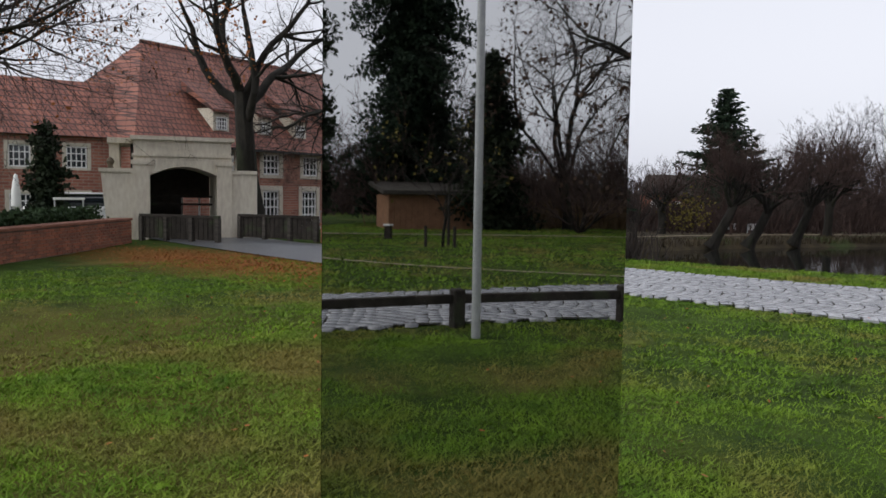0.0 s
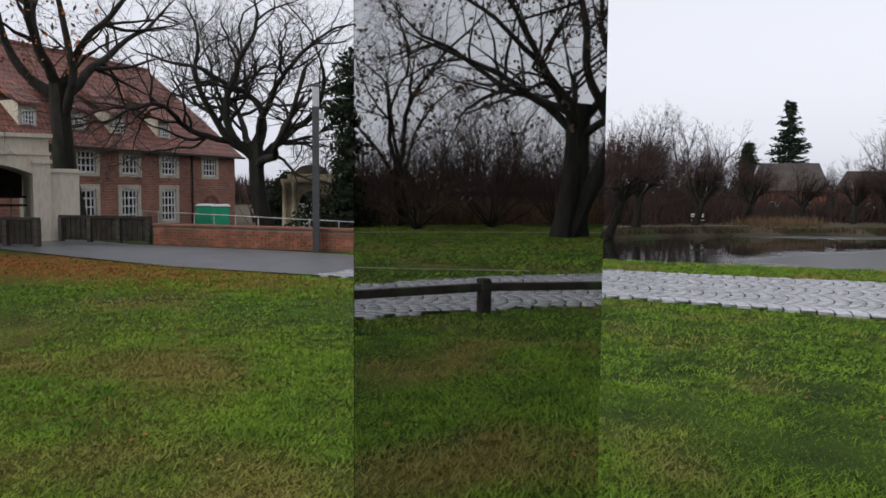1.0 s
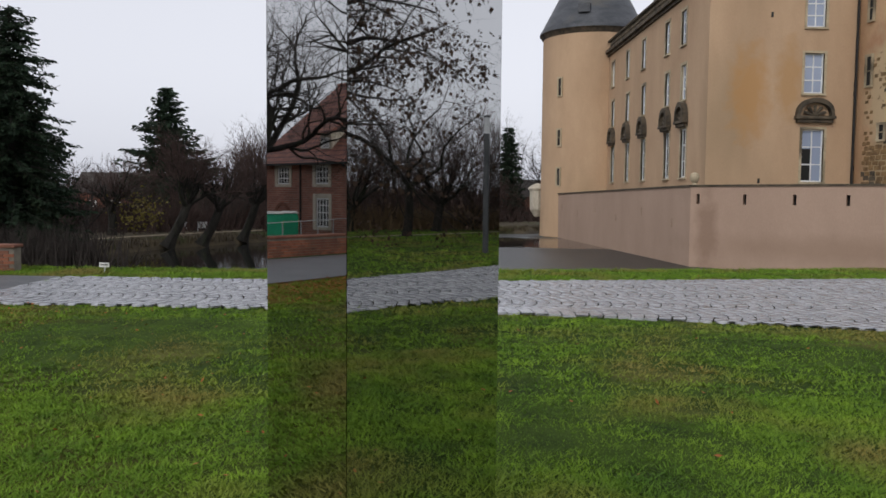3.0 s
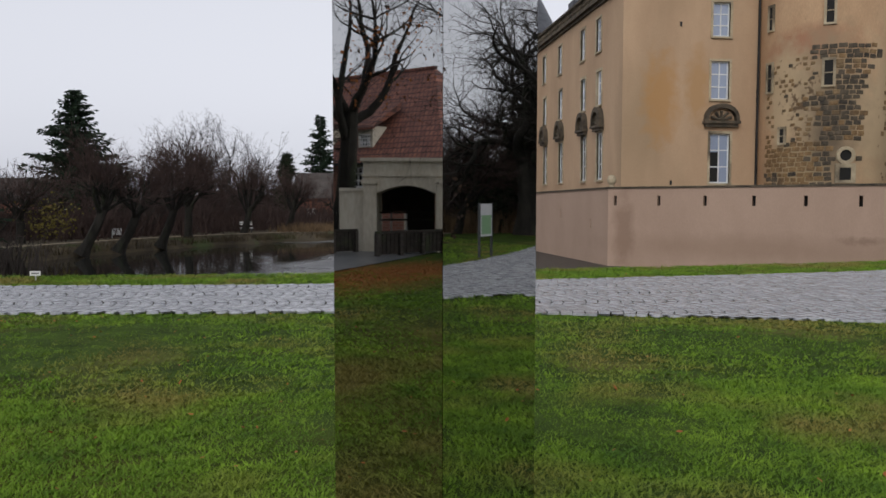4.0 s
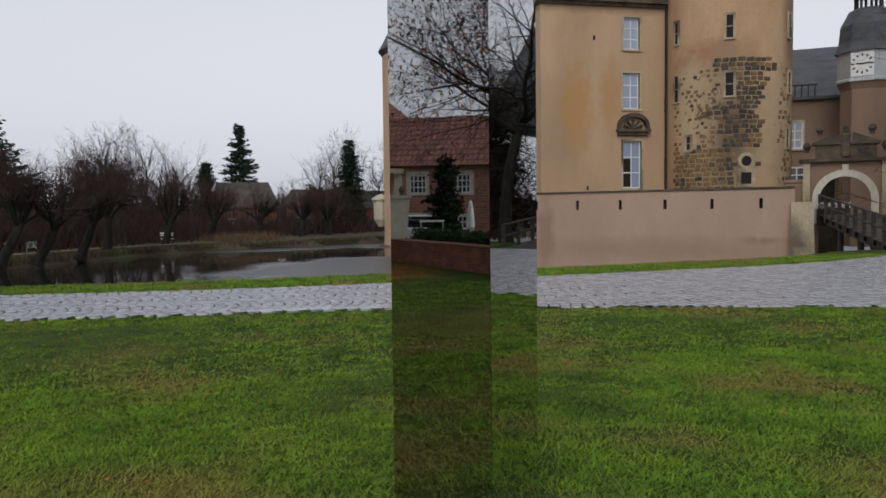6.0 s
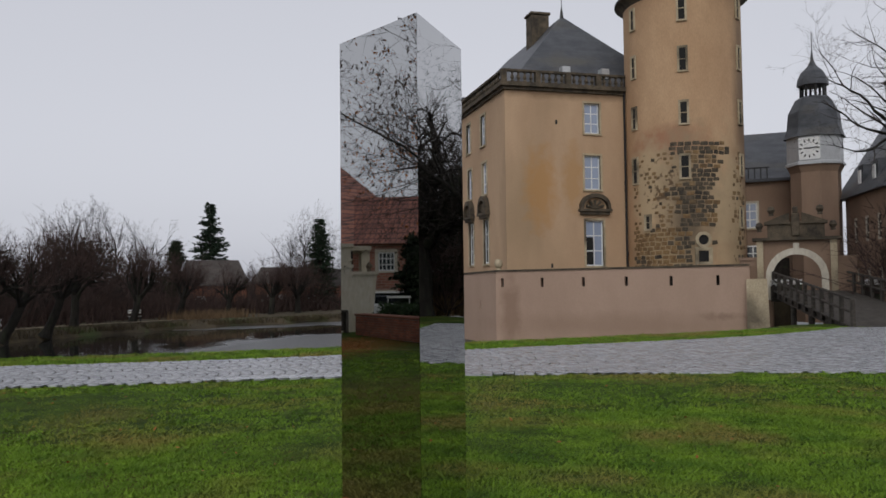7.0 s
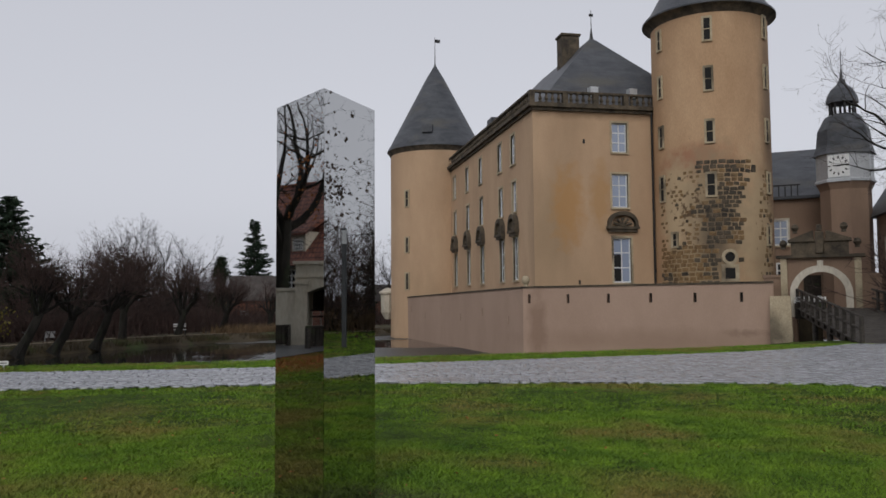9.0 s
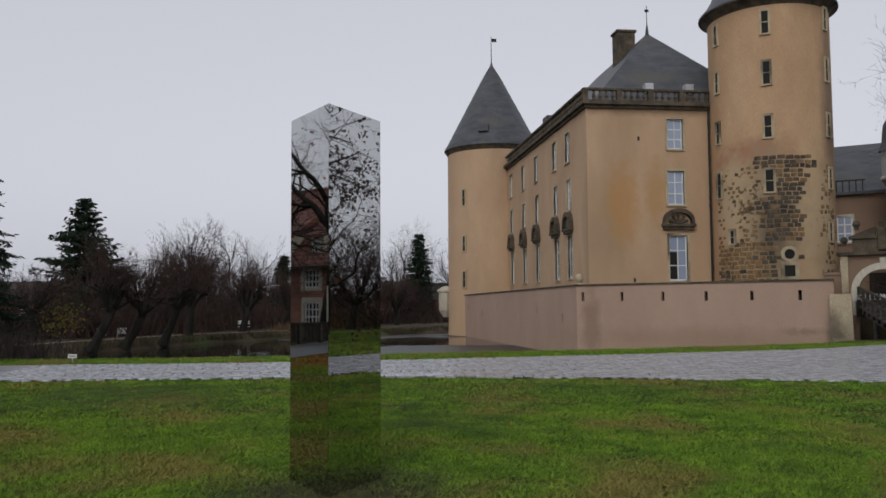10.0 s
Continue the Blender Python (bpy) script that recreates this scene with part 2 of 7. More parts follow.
def add_turn(bm, profile, seg=32, cx=0.0, cy=0.0, a0=0.0, a1=2 * math.pi):
    """A turned body from rows of (radius, height)."""
    full = abs(a1 - a0 - 2 * math.pi) < 1e-6
    n = seg if full else seg + 1
    rings = []
    for r, z in profile:
        rings.append([bm.verts.new((cx + r * math.cos(a0 + (a1 - a0) * i / seg), cy + r * math.sin(a0 + (a1 - a0) * i / seg), z)) for i in range(n)])
    for a, b in zip(rings, rings[1:]):
        for i in range(seg):
            j = (i + 1) % n
            bm.faces.new((a[i], a[j], b[j], b[i]))
    return rings


def add_rod(bm, p, q, r0, r1=None, seg=8):
    p, q = Vector(p), Vector(q)
    r1 = r0 if r1 is None else r1
    d = (q - p).normalized()
    u = d.orthogonal().normalized()
    w = d.cross(u)
    a, b = [], []
    for i in range(seg):
        t = 2 * math.pi * i / seg
        o = u * math.cos(t) + w * math.sin(t)
        a.append(bm.verts.new(p + o * r0))
        b.append(bm.verts.new(q + o * r1))
    for i in range(seg):
        j = (i + 1) % seg
        bm.faces.new((a[i], a[j], b[j], b[i]))
    bm.faces.new(a[::-1])
    bm.faces.new(b)


def part(name, bm, material, parent=None, label="", bevel=0.0, smooth=False):
    """Links a bmesh as one mesh object, under a thing or a part where one is given."""
    if bevel:
        bmesh.ops.bevel(bm, geom=bm.edges[:], offset=bevel, segments=1, affect="EDGES", clamp_overlap=True)
    bmesh.ops.recalc_face_normals(bm, faces=bm.faces[:])
    me = bpy.data.meshes.new(name)
    bm.to_mesh(me)
    bm.free()
    me.materials.append(material)
    if smooth:
        me.shade_smooth()
        me.set_sharp_from_angle(angle=radians(40))
    ob = new(name, me)
    if parent:
        ob.parent = parent
    if label:
        tagged(ob, label)
    return ob


def thing(name, label, category, m=None, group="", kind=""):
    ob = new(name)
    ob.empty_display_size = 0.3
    if m is not None:
        ob.matrix_basis = m
    return tagged(ob, label, category, group, kind)


def from_arrays(name, verts, faces, material, parent=None, label=""):
    """A mesh from numpy rows; faces are all triangles or all quads."""
    me = bpy.data.meshes.new(name)
    verts, faces = np.asarray(verts, np.float32), np.asarray(faces, np.int32)
    k = faces.shape[1]
    me.vertices.add(len(verts))
    me.vertices.foreach_set("co", verts.ravel())
    me.loops.add(faces.size)
    me.loops.foreach_set("vertex_index", faces.ravel())
    me.polygons.add(len(faces))
    me.polygons.foreach_set("loop_start", np.arange(0, faces.size, k, dtype=np.int32))
    me.update(calc_edges=True)
    me.materials.append(material)
    ob = new(name, me)
    if parent:
        ob.parent = parent
    if label:
        tagged(ob, label)
    return ob


def inside(px, py, ring):
    """Which of the points lie in the ring."""
    hit = np.zeros(len(px), bool)
    for (x0, y0), (x1, y1) in zip(ring, ring[1:] + ring[:1]):
        if y0 != y1:
            hit ^= ((y0 > py) != (y1 > py)) & (px < (x1 - x0) * (py - y0) / (y1 - y0) + x0)
    return hit


def away(px, py, ring):
    """The distance of the points from the ring's outline."""
    best = np.full(len(px), 1e9)
    for (x0, y0), (x1, y1) in zip(ring, ring[1:] + ring[:1]):
        dx, dy = x1 - x0, y1 - y0
        s = np.clip(((px - x0) * dx + (py - y0) * dy) / (dx * dx + dy * dy), 0, 1)
        best = np.minimum(best, np.hypot(px - x0 - s * dx, py - y0 - s * dy))
    return best


def rounded(points, rounds=2):
    """An open line with its corners cut."""
    for _ in range(rounds):
        out = [points[0]]
        for (x0, y0), (x1, y1) in zip(points, points[1:]):
            out += [(0.75 * x0 + 0.25 * x1, 0.75 * y0 + 0.25 * y1), (0.25 * x0 + 0.75 * x1, 0.25 * y0 + 0.75 * y1)]
        points = out + [points[-1]]
    return points


# ---- ground, moat and paths ----
LAWN_EDGE = rounded([(-7.5, 10.08), (-5, 10.0), (-2, 9.72), (1, 9.5), (4, 8.8), (6.8, 7.95), (9.4, 7.2), (10.5, 6.2), (10.5, 4.6), (10.0, 2.7), (9.4, 1.2), (8.7, -0.6), (7.45, -2.4), (6.1, -3.9), (4.2, -6.4), (2.5, -9.5), (1.5, -14)])
OUTER_EDGE = rounded([(-7.5, 14.1), (-3, 13.75), (0, 13.75), (4, 14.2), (7, 14.55), (10, 14.9), (14, 15.6), (17.5, 17.1), (19.2, 18.2)])
EAST_EDGE = rounded([(24.0, 15.9), (21.5, 13.6), (18.5, 10.5), (16, 7.2), (14.6, 4.2), (13.6, 1.6), (12.4, -1.3), (10.2, -3.6), (7.8, -6.6), (6, -10), (5, -14)])
COBBLED = LAWN_EDGE + EAST_EDGE[::-1] + OUTER_EDGE[::-1]
ROAD = [(-7.5, 10.08), (-11, 10.0), (-14.5, 10.6), (-18.2, 11.3), (-21.2, 12.0), (-24, 12.6), (-23.0, 16.2), (-20.2, 15.0), (-16.6, 14.2), (-12, 14.5), (-7.5, 14.1)]
MOAT = [(-9.3, 16.5), (-4, 16.3), (0, 16.5), (4, 16.9), (8, 17.4), (12, 17.9), (15, 18.5), (18.6, 20.6), (21.8, 22.4), (25.5, 24.0), (30, 25.5), (60, 28), (75, 30), (60, 80), (40, 90), (20, 82), (10, 76), (3, 71), (-6, 66), (-11.5, 61), (-15, 55), (-18, 49), (-20, 42), (-23, 35), (-20, 28), (-14, 20)]
WATER_Z = -1.9


def axis_steps(near, far, fine, step):
    a = list(np.arange(-near, near + 1e-6, fine))
    x, s = near, fine
    while x < far:
        s *= step
        x += s
        a = [-x] + a + [x]
    return np.array(a)


def ground_height(x, y):
    z = np.zeros_like(x)
    wet = inside(x, y, MOAT)
    d = away(x, y, MOAT)
    z = np.where(wet, -np.minimum(d * 1.0, 2.8), z)
    r = np.hypot(x, y)
    k = np.clip((y - 20) / 12, 0, 1)
    z = np.where(wet, np.maximum(z - 1.2 * k * 0, -2.8), z - 1.3 * k * k * (3 - 2 * k))
    z = np.where(wet, np.minimum(z, -1.3 * k * k * (3 - 2 * k) - np.minimum(d, 1.5)), z)
    z += np.where(wet, 0, 0.02 * np.sin(x * 0.7 + 1) * np.sin(y * 0.6) * np.clip((d - 1) / 4, 0, 1) * (~inside(x, y, COBBLED)) * (r > 3) * (r < 60) * (away(x, y, COBBLED) > 1.2))
    return z


gx = axis_steps(34, 1600, 0.5, 1.16) + 2
gy = axis_steps(34, 1600, 0.5, 1.16) + 12
GX, GY = np.meshgrid(gx, gy, indexing="ij")
GZ = ground_height(GX.ravel(), GY.ravel())
ni, nj = GX.shape
idx = np.arange(ni * nj).reshape(ni, nj)
quads = np.stack([idx[:-1, :-1], idx[1:, :-1], idx[1:, 1:], idx[:-1, 1:]], -1).reshape(-1, 4)
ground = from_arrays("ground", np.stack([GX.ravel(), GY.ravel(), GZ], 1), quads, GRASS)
ground.data.materials.append(BANK)
cx, cy = GX.ravel()[quads].mean(1), GY.ravel()[quads].mean(1)
low = (GZ[quads].mean(1) < -0.25) | ((cy > 40) & ~inside(cx, cy, MOAT) & (away(cx, cy, MOAT) < 3)) | (np.hypot(cx - 20, cy + 5) > 130)
ground.data.polygons.foreach_set("material_index", low.astype(np.int32))
ground.data.update()
tagged(ground, "wet green lawn with brown patches and muddy banks", "ground", kind="structure")

bm = bmesh.new()
bm.faces.new([bm.verts.new((x, y, WATER_Z)) for x, y in ((-60, 10), (90, 10), (90, 110), (-60, 110))])
water = part("water", bm, WATER)
tagged(water, "still dark moat water reflecting the grey sky", "water", kind="structure")
n, l = WATER.node_tree.nodes, WATER.node_tree.links
wnoise, wbump, wgeo = n.new("ShaderNodeTexNoise"), n.new("ShaderNodeBump"), n.new("ShaderNodeNewGeometry")
wnoise.inputs["Scale"].default_value, wnoise.inputs["Detail"].default_value = 2.6, 4
wbump.inputs["Distance"].default_value = 0.09
wzone, wmap = n.new("ShaderNodeTexNoise"), n.new("ShaderNodeMapRange")
wzone.inputs["Scale"].default_value, wzone.inputs["Detail"].default_value = 0.11, 4
l.new(wgeo.outputs["Position"], wzone.inputs["Vector"])
wxyz = n.new("ShaderNodeSeparateXYZ")
l.new(wgeo.outputs["Position"], wxyz.inputs[0])


def calc(op, p, q):
    k = n.new("ShaderNodeMath")
    k.operation = op
    for i, v in enumerate((p, q)):
        if isinstance(v, (int, float)):
            k.inputs[i].default_value = v
        else:
            l.new(v, k.inputs[i])
    return k.outputs[0]


# the breeze ruffles the open water; the lee of the west bank and a belt across the pond lie calm
uneven = calc("MULTIPLY", calc("SUBTRACT", wzone.outputs["Fac"], 0.5), 16)
open_water = calc("ADD", calc("ADD", wxyz.outputs["X"], calc("MULTIPLY", wxyz.outputs["Y"], 0.09)), uneven)
belt = calc("ADD", calc("ABSOLUTE", calc("SUBTRACT", wxyz.outputs["Y"], 60.0), 0), uneven)
for src, lo_, hi_ in ((open_water, -2.0, 2.5), (belt, 4.5, 7.5)):
    ramp = n.new("ShaderNodeMapRange")
    ramp.inputs["From Min"].default_value, ramp.inputs["From Max"].default_value = lo_, hi_
    l.new(src, ramp.inputs["Value"])
    wind = ramp.outputs[0] if src is open_water else calc("MULTIPLY", wind, ramp.outputs[0])
wmap.inputs["To Min"].default_value, wmap.inputs["To Max"].default_value = 0.03, 0.8
l.new(wind, wmap.inputs["Value"])
l.new(wmap.outputs[0], wbump.inputs["Strength"])
wgloss = n.new("ShaderNodeMapRange")
wgloss.inputs["To Min"].default_value, wgloss.inputs["To Max"].default_value = 0.03, 0.42
l.new(wind, wgloss.inputs["Value"])
l.new(wgloss.outputs[0], n["Principled BSDF"].inputs["Roughness"])
l.new(wgeo.outputs["Position"], wnoise.inputs["Vector"])
l.new(wnoise.outputs["Fac"], wbump.inputs["Height"])
l.new(wbump.outputs[0], n["Principled BSDF"].inputs["Normal"])


def flat_sheet(name, ring, z, material, label, category):
    bm = bmesh.new()
    vs = [bm.verts.new((x, y, z)) for x, y in ring]
    for tri in tessellate_polygon([[Vector((x, y, 0)) for x, y in ring]]):
        bm.faces.new([vs[i] for i in tri])
    return tagged(part(name, bm, material), label, category, kind="structure")


path = flat_sheet("path", COBBLED, 0.030, JOINT, "wet granite sett path laid in scalloped arcs", "path")
road = flat_sheet("road", ROAD, 0.030, ASPHALT, "wet grey asphalt drive to the gatehouse bridge", "road")

# ---- the mirror monolith ----
TRI_C, TRI_A, TRI_B = Vector((-0.404, 0.2555, 0)), Vector((-0.048, -0.459, 0)), Vector((0.412, 0.194, 0))
MONO_H = 3.26
monolith = thing("mirror_monolith", "tall three-sided mirror-polished steel column standing in the lawn", "sculpture")
for p, q, nm in ((TRI_C, TRI_A, "mirror_panel"), (TRI_A, TRI_B, "mirror_panel"), (TRI_B, TRI_C, "mirror_panel")):
    d = (q - p).normalized()
    inward = Vector((-d.y, d.x, 0))
    bm = bmesh.new()
    a, b = p + d * 0.0015, q - d * 0.0015
    add_prism(bm, [a[:2], b[:2], (b + inward * 0.012 - d * 0.02)[:2], (a + inward * 0.012 + d * 0.02)[:2]], -0.3, MONO_H)
    part(nm, bm, STEEL, monolith, "mirror-polished steel sheet")
bm = bmesh.new()
mid = (TRI_A + TRI_B + TRI_C) / 3
add_prism(bm, [(p + (mid - p) * 0.06)[:2] for p in (TRI_C, TRI_A, TRI_B)], MONO_H - 0.02, MONO_H - 0.004)
part("top_plate", bm, SEAM, monolith)


# ---- windows ----
def window(parent, m, w, h, cols=2, rows=3, frame_m=None, pane_m=None, bar=0.05, surround=0.0, surround_m=None, sill=False, depth=0.1, name="window", split=False):
    """A window in a wall: m maps x along the wall, y outwards from its face, z up, from the middle of the sill."""
    frame_m, pane_m = frame_m or WHITE, pane_m or GLASS
    bm = bmesh.new()
    e = bar * 1.3
    add_box(bm, -w / 2, -w / 2 + e, -depth, -depth + 0.06, 0, h, m)
    add_box(bm, w / 2 - e, w / 2, -depth, -depth + 0.06, 0, h, m)
    add_box(bm, -w / 2 + e, w / 2 - e, -depth, -depth + 0.06, 0, e, m)
    add_box(bm, -w / 2 + e, w / 2 - e, -depth, -depth + 0.06, h - e, h, m)
    bars = []
    for i in range(1, cols):
        x = -w / 2 + w * i / cols
        bars.append((x - bar / 2, x + bar / 2, -depth, -depth + 0.05, e, h - e))
    for i in range(1, rows):
        z = h * i / rows
        bars.append((-w / 2 + e, w / 2 - e, -depth, -depth + 0.04, z - bar / 2, z + bar / 2))
    if split:
        bmesh.ops.remove_doubles(bm, verts=bm.verts[:], dist=0.001)
    else:
        for b in bars:
            add_box(bm, *b, m)
    win = part(name, bm, frame_m, parent)
    for b in bars if split else ():
        bm = bmesh.new()
        add_box(bm, *b, m)
        part("glazing_bar", bm, frame_m, win)
    bm = bmesh.new()
    add_box(bm, -w / 2, w / 2, -depth - 0.03, -depth + 0.01, 0, h, m)
    part("pane", bm, pane_m, win)
    if surround:
        s = surround
        bm = bmesh.new()
        add_box(bm, -w / 2 - s, -w / 2, min(-depth, 0), max(0.04, 0.075 - depth), -s * 0.6, h + s, m)
        add_box(bm, w / 2, w / 2 + s, min(-depth, 0), max(0.04, 0.075 - depth), -s * 0.6, h + s, m)
        add_box(bm, -w / 2, w / 2, min(-depth, 0), max(0.04, 0.075 - depth), h, h + s, m)
        add_box(bm, -w / 2, w / 2, min(-depth, 0), max(0.04, 0.075 - depth), -s * 0.6, 0, m)
        part("surround", bm, surround_m or CREAM, win, "pale stone surround")
    if sill:
        bm = bmesh.new()
        add_box(bm, -w / 2 - 0.12, w / 2 + 0.12, -0.02, 0.12, -0.12, -0.02, m)
        part("window_sill", bm, SAND_STONE, win)
    return win


def wall_sheet(bm, m, w, z0, z1, holes, depth=0.3):
    """A wall face with openings and their reveals. m maps x along, y outwards, z up; holes: rows of x0, x1, z0, z1."""
    xs = sorted({0, w, *[v for h in holes for v in h[:2]]})
    zs = sorted({z0, z1, *[v for h in holes for v in h[2:]]})
    for x0, x1 in zip(xs, xs[1:]):
        for a, b in zip(zs, zs[1:]):
            if any(h[0] <= (x0 + x1) / 2 <= h[1] and h[2] <= (a + b) / 2 <= h[3] for h in holes):
                continue
            bm.faces.new([bm.verts.new(m @ Vector(p)) for p in ((x0, 0, a), (x1, 0, a), (x1, 0, b), (x0, 0, b))])
    for x0, x1, a, b in holes:
        c = [(x0, a), (x1, a), (x1, b), (x0, b)]
        for (px, pz), (qx, qz) in zip(c, c[1:] + c[:1]):
            bm.faces.new([bm.verts.new(m @ Vector(p)) for p in ((px, 0, pz), (qx, 0, qz), (qx, -depth, qz), (px, -depth, pz))])


def wall_frame(ox, oy, dx, dy):
    """x along (dx, dy), y to its right-hand side (outwards), z up."""
    k = math.hypot(dx, dy)
    dx, dy = dx / k, dy / k
    return Matrix(((dx, dy, 0, ox), (dy, -dx, 0, oy), (0, 0, 1, 0), (0, 0, 0, 1)))


# ---- the castle ----
CX0, CX1, CY0, CY1 = 15.44, 29.0, 42.0, 68.0
EAVE, TERRACE = 14.05, 2.3
castle = thing("castle", "ochre plastered moated castle block with slate roof and two round towers", "castle")
mf = wall_frame(CX0, CY0, 1, 0)
ms = wall_frame(CX0, CY1, 0, -1)
front_win = [(5.92, 11.25, 1.05, 1.95, 2, 3), (5.90, 7.62, 1.1, 2.2, 2, 3), (5.97, 2.72, 1.22, 2.92, 2, 3)]
side_rows = [(45.95, 4), (49.35, 4), (55.15, 4), (59.85, 4), (64.9, 4)]
side_win = []
for y, _ in side_rows:
    side_win += [(CY1 - y - 0.55, 11.05, 0.95, 2.05), (CY1 - y - 0.35, 7.7, 0.95, 2.1), (CY1 - y - 0.1, 3.0, 1.1, 2.95)]
bm = bmesh.new()
wall_sheet(bm, mf, CX1 - CX0, -2.4, EAVE, [(x - w / 2, x + w / 2, z, z + h) for x, z, w, h, _, _ in front_win])
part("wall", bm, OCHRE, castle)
bm = bmesh.new()
wall_sheet(bm, ms, CY1 - CY0, -2.4, EAVE, [(x - w / 2, x + w / 2, z, z + h) for x, z, w, h in side_win])
part("wall", bm, OCHRE, castle)
bm = bmesh.new()
for p in (((CX1, CY0), (CX1, CY1)), ((CX1, CY1), (CX0, CY1))):
    (ax, ay), (bx, by) = p
    bm.faces.new([bm.verts.new(v) for v in ((ax, ay, -2.4), (bx, by, -2.4), (bx, by, EAVE), (ax, ay, EAVE))])
part("wall", bm, OCHRE, castle)
# added black box; darkness of the rooms is painted, no inner walls built
bm = bmesh.new()
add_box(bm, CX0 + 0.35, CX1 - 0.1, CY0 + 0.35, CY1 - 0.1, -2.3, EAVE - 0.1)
part("inner_fill", bm, BLACK, castle)
mix_in(OCHRE, (0.43, 0.225, 0.075), (17.75, 42, 7.6), (0.95, 2, 2.3), 0.45, 0.9, 1.5, 0.68)
mix_in(OCHRE, (0.42, 0.235, 0.09), (20.0, 42, 8.2), (0.6, 2, 1.9), 0.45, 0.9, 1.7, 0.6)
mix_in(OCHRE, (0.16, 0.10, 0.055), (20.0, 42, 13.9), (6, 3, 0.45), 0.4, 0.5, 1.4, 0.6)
for x, z, w, h, c, r in front_win:
    window(castle, mf @ pose(x, 0, z), w, h, c, r, WHITE, SKYGLASS, 0.06, 0.13, SAND_STONE, True, 0.18)
for zz in (2.82, 3.74):
    bm = bmesh.new()
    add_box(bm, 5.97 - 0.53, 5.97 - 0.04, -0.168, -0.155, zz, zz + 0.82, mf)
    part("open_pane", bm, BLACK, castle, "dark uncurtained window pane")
for x, z, w, h in side_win:
    window(castle, ms @ pose(x, 0, z), w, h, 2, 3, WHITE, GLASS if z < 4 else SKYGLASS, 0.07, 0.16, SAND_STONE, True, 0.16)


def pediment(parent, m, w, h):
    """A segmental stone pediment with a carved shell over a window."""
    bm = bmesh.new()
    k = 12
    arc = [(-w / 2 * math.cos(math.pi * i / k), h * math.sin(math.pi * i / k) ** 0.8) for i in range(k + 1)]
    for (x0, z0), (x1, z1) in zip(arc, arc[1:]):
        c = [(x0, z0), (x1, z1), (x1 * 0.82, z1 * 0.74), (x0 * 0.82, z0 * 0.74)]
        lo = [bm.verts.new(m @ Vector((x, 0.0, z + 0.16))) for x, z in c]
        hi = [bm.verts.new(m @ Vector((x, 0.34, z + 0.16))) for x, z in c]
        bm.faces.new(hi)
        for i in range(4):
            bm.faces.new((lo[i], lo[(i + 1) % 4], hi[(i + 1) % 4], hi[i]))
    add_box(bm, -w / 2 - 0.06, w / 2 + 0.06, 0, 0.36, 0, 0.16, m)
    add_box(bm, -w / 2 + 0.05, w / 2 - 0.05, 0, 0.24, -0.2, 0, m)
    for i in range(5):
        a = math.pi * (i + 0.5) / 5
        add_rod(bm, m @ Vector((0, 0.12, 0.2)), m @ Vector((-0.3 * w * math.cos(a), 0.14, 0.2 + 0.55 * h * math.sin(a))), 0.05, 0.1, 6)
    return part("pediment", bm, DARK_STONE, parent, "blackened carved stone pediment")


pediment(castle, mf @ pose(5.97, 0, 6.2), 2.1, 1.0)
for y, _ in side_rows:
    pediment(castle, ms @ pose(CY1 - y - 0.2, 0, 6.25), 1.75, 1.15)

# cornice and balustrade
bm = bmesh.new()
add_box(bm, CX0 - 0.35, CX1, CY0 - 0.35, CY0 + 0.3, EAVE - 0.02, EAVE + 0.24)
add_box(bm, CX0 - 0.35, CX0 + 0.3, CY0 + 0.3, CY1, EAVE - 0.02, EAVE + 0.24)
add_box(bm, CX0 - 0.15, CX1, CY0 - 0.15, CY0 + 0.2, EAVE - 0.22, EAVE - 0.02)
add_box(bm, CX0 - 0.15, CX0 + 0.2, CY0 + 0.2, CY1, EAVE - 0.22, EAVE - 0.02)
part("cornice", bm, DARK_STONE, castle, "dark weathered stone cornice")
bm = bmesh.new()
add_box(bm, CX0 - 0.22, 24.2, CY0 - 0.22, CY0 + 0.06, EAVE + 0.93, EAVE + 1.06)
add_box(bm, CX0 - 0.22, CX0 + 0.06, CY0 + 0.06, CY1 - 1, EAVE + 0.93, EAVE + 1.06)
part("balustrade_rail", bm, DARK_STONE, castle)
bal = bmesh.new()
add_turn(bal, [(0.05, 0.0), (0.13, 0.02), (0.13, 0.1), (0.07, 0.16), (0.14, 0.3), (0.07, 0.5), (0.06, 0.58), (0.12, 0.64), (0.12, 0.69)], 6)
first = part("baluster", bal, DARK_STONE, castle)
spots = [(CX0 + 0.5 + 0.42 * i, CY0 - 0.08) for i in range(20) if i % 5 != 4] + [(CX0 - 0.08, CY0 + 0.9 + 0.55 * i) for i in range(43)]
first.location = (spots[0][0], spots[0][1], EAVE + 0.24)
for x, y in spots[1:]:
    o = new("baluster", first.data)
    o.parent, o.location = castle, (x, y, EAVE + 0.24)
bm = bmesh.new()
add_box(bm, -0.17, 0.17, -0.17, 0.17, EAVE + 0.24, EAVE + 0.94)
pier = part("balustrade_pier", bm, DARK_STONE, castle)
for i, (x, y) in enumerate([(CX0 - 0.08, CY0 - 0.08)] + [(CX0 + 0.5 + 0.42 * i, CY0 - 0.08) for i in range(4, 20, 5)]):
    o = pier if i == 0 else new("balustrade_pier", pier.data)
    o.parent, o.location = castle, (x, y, 0)

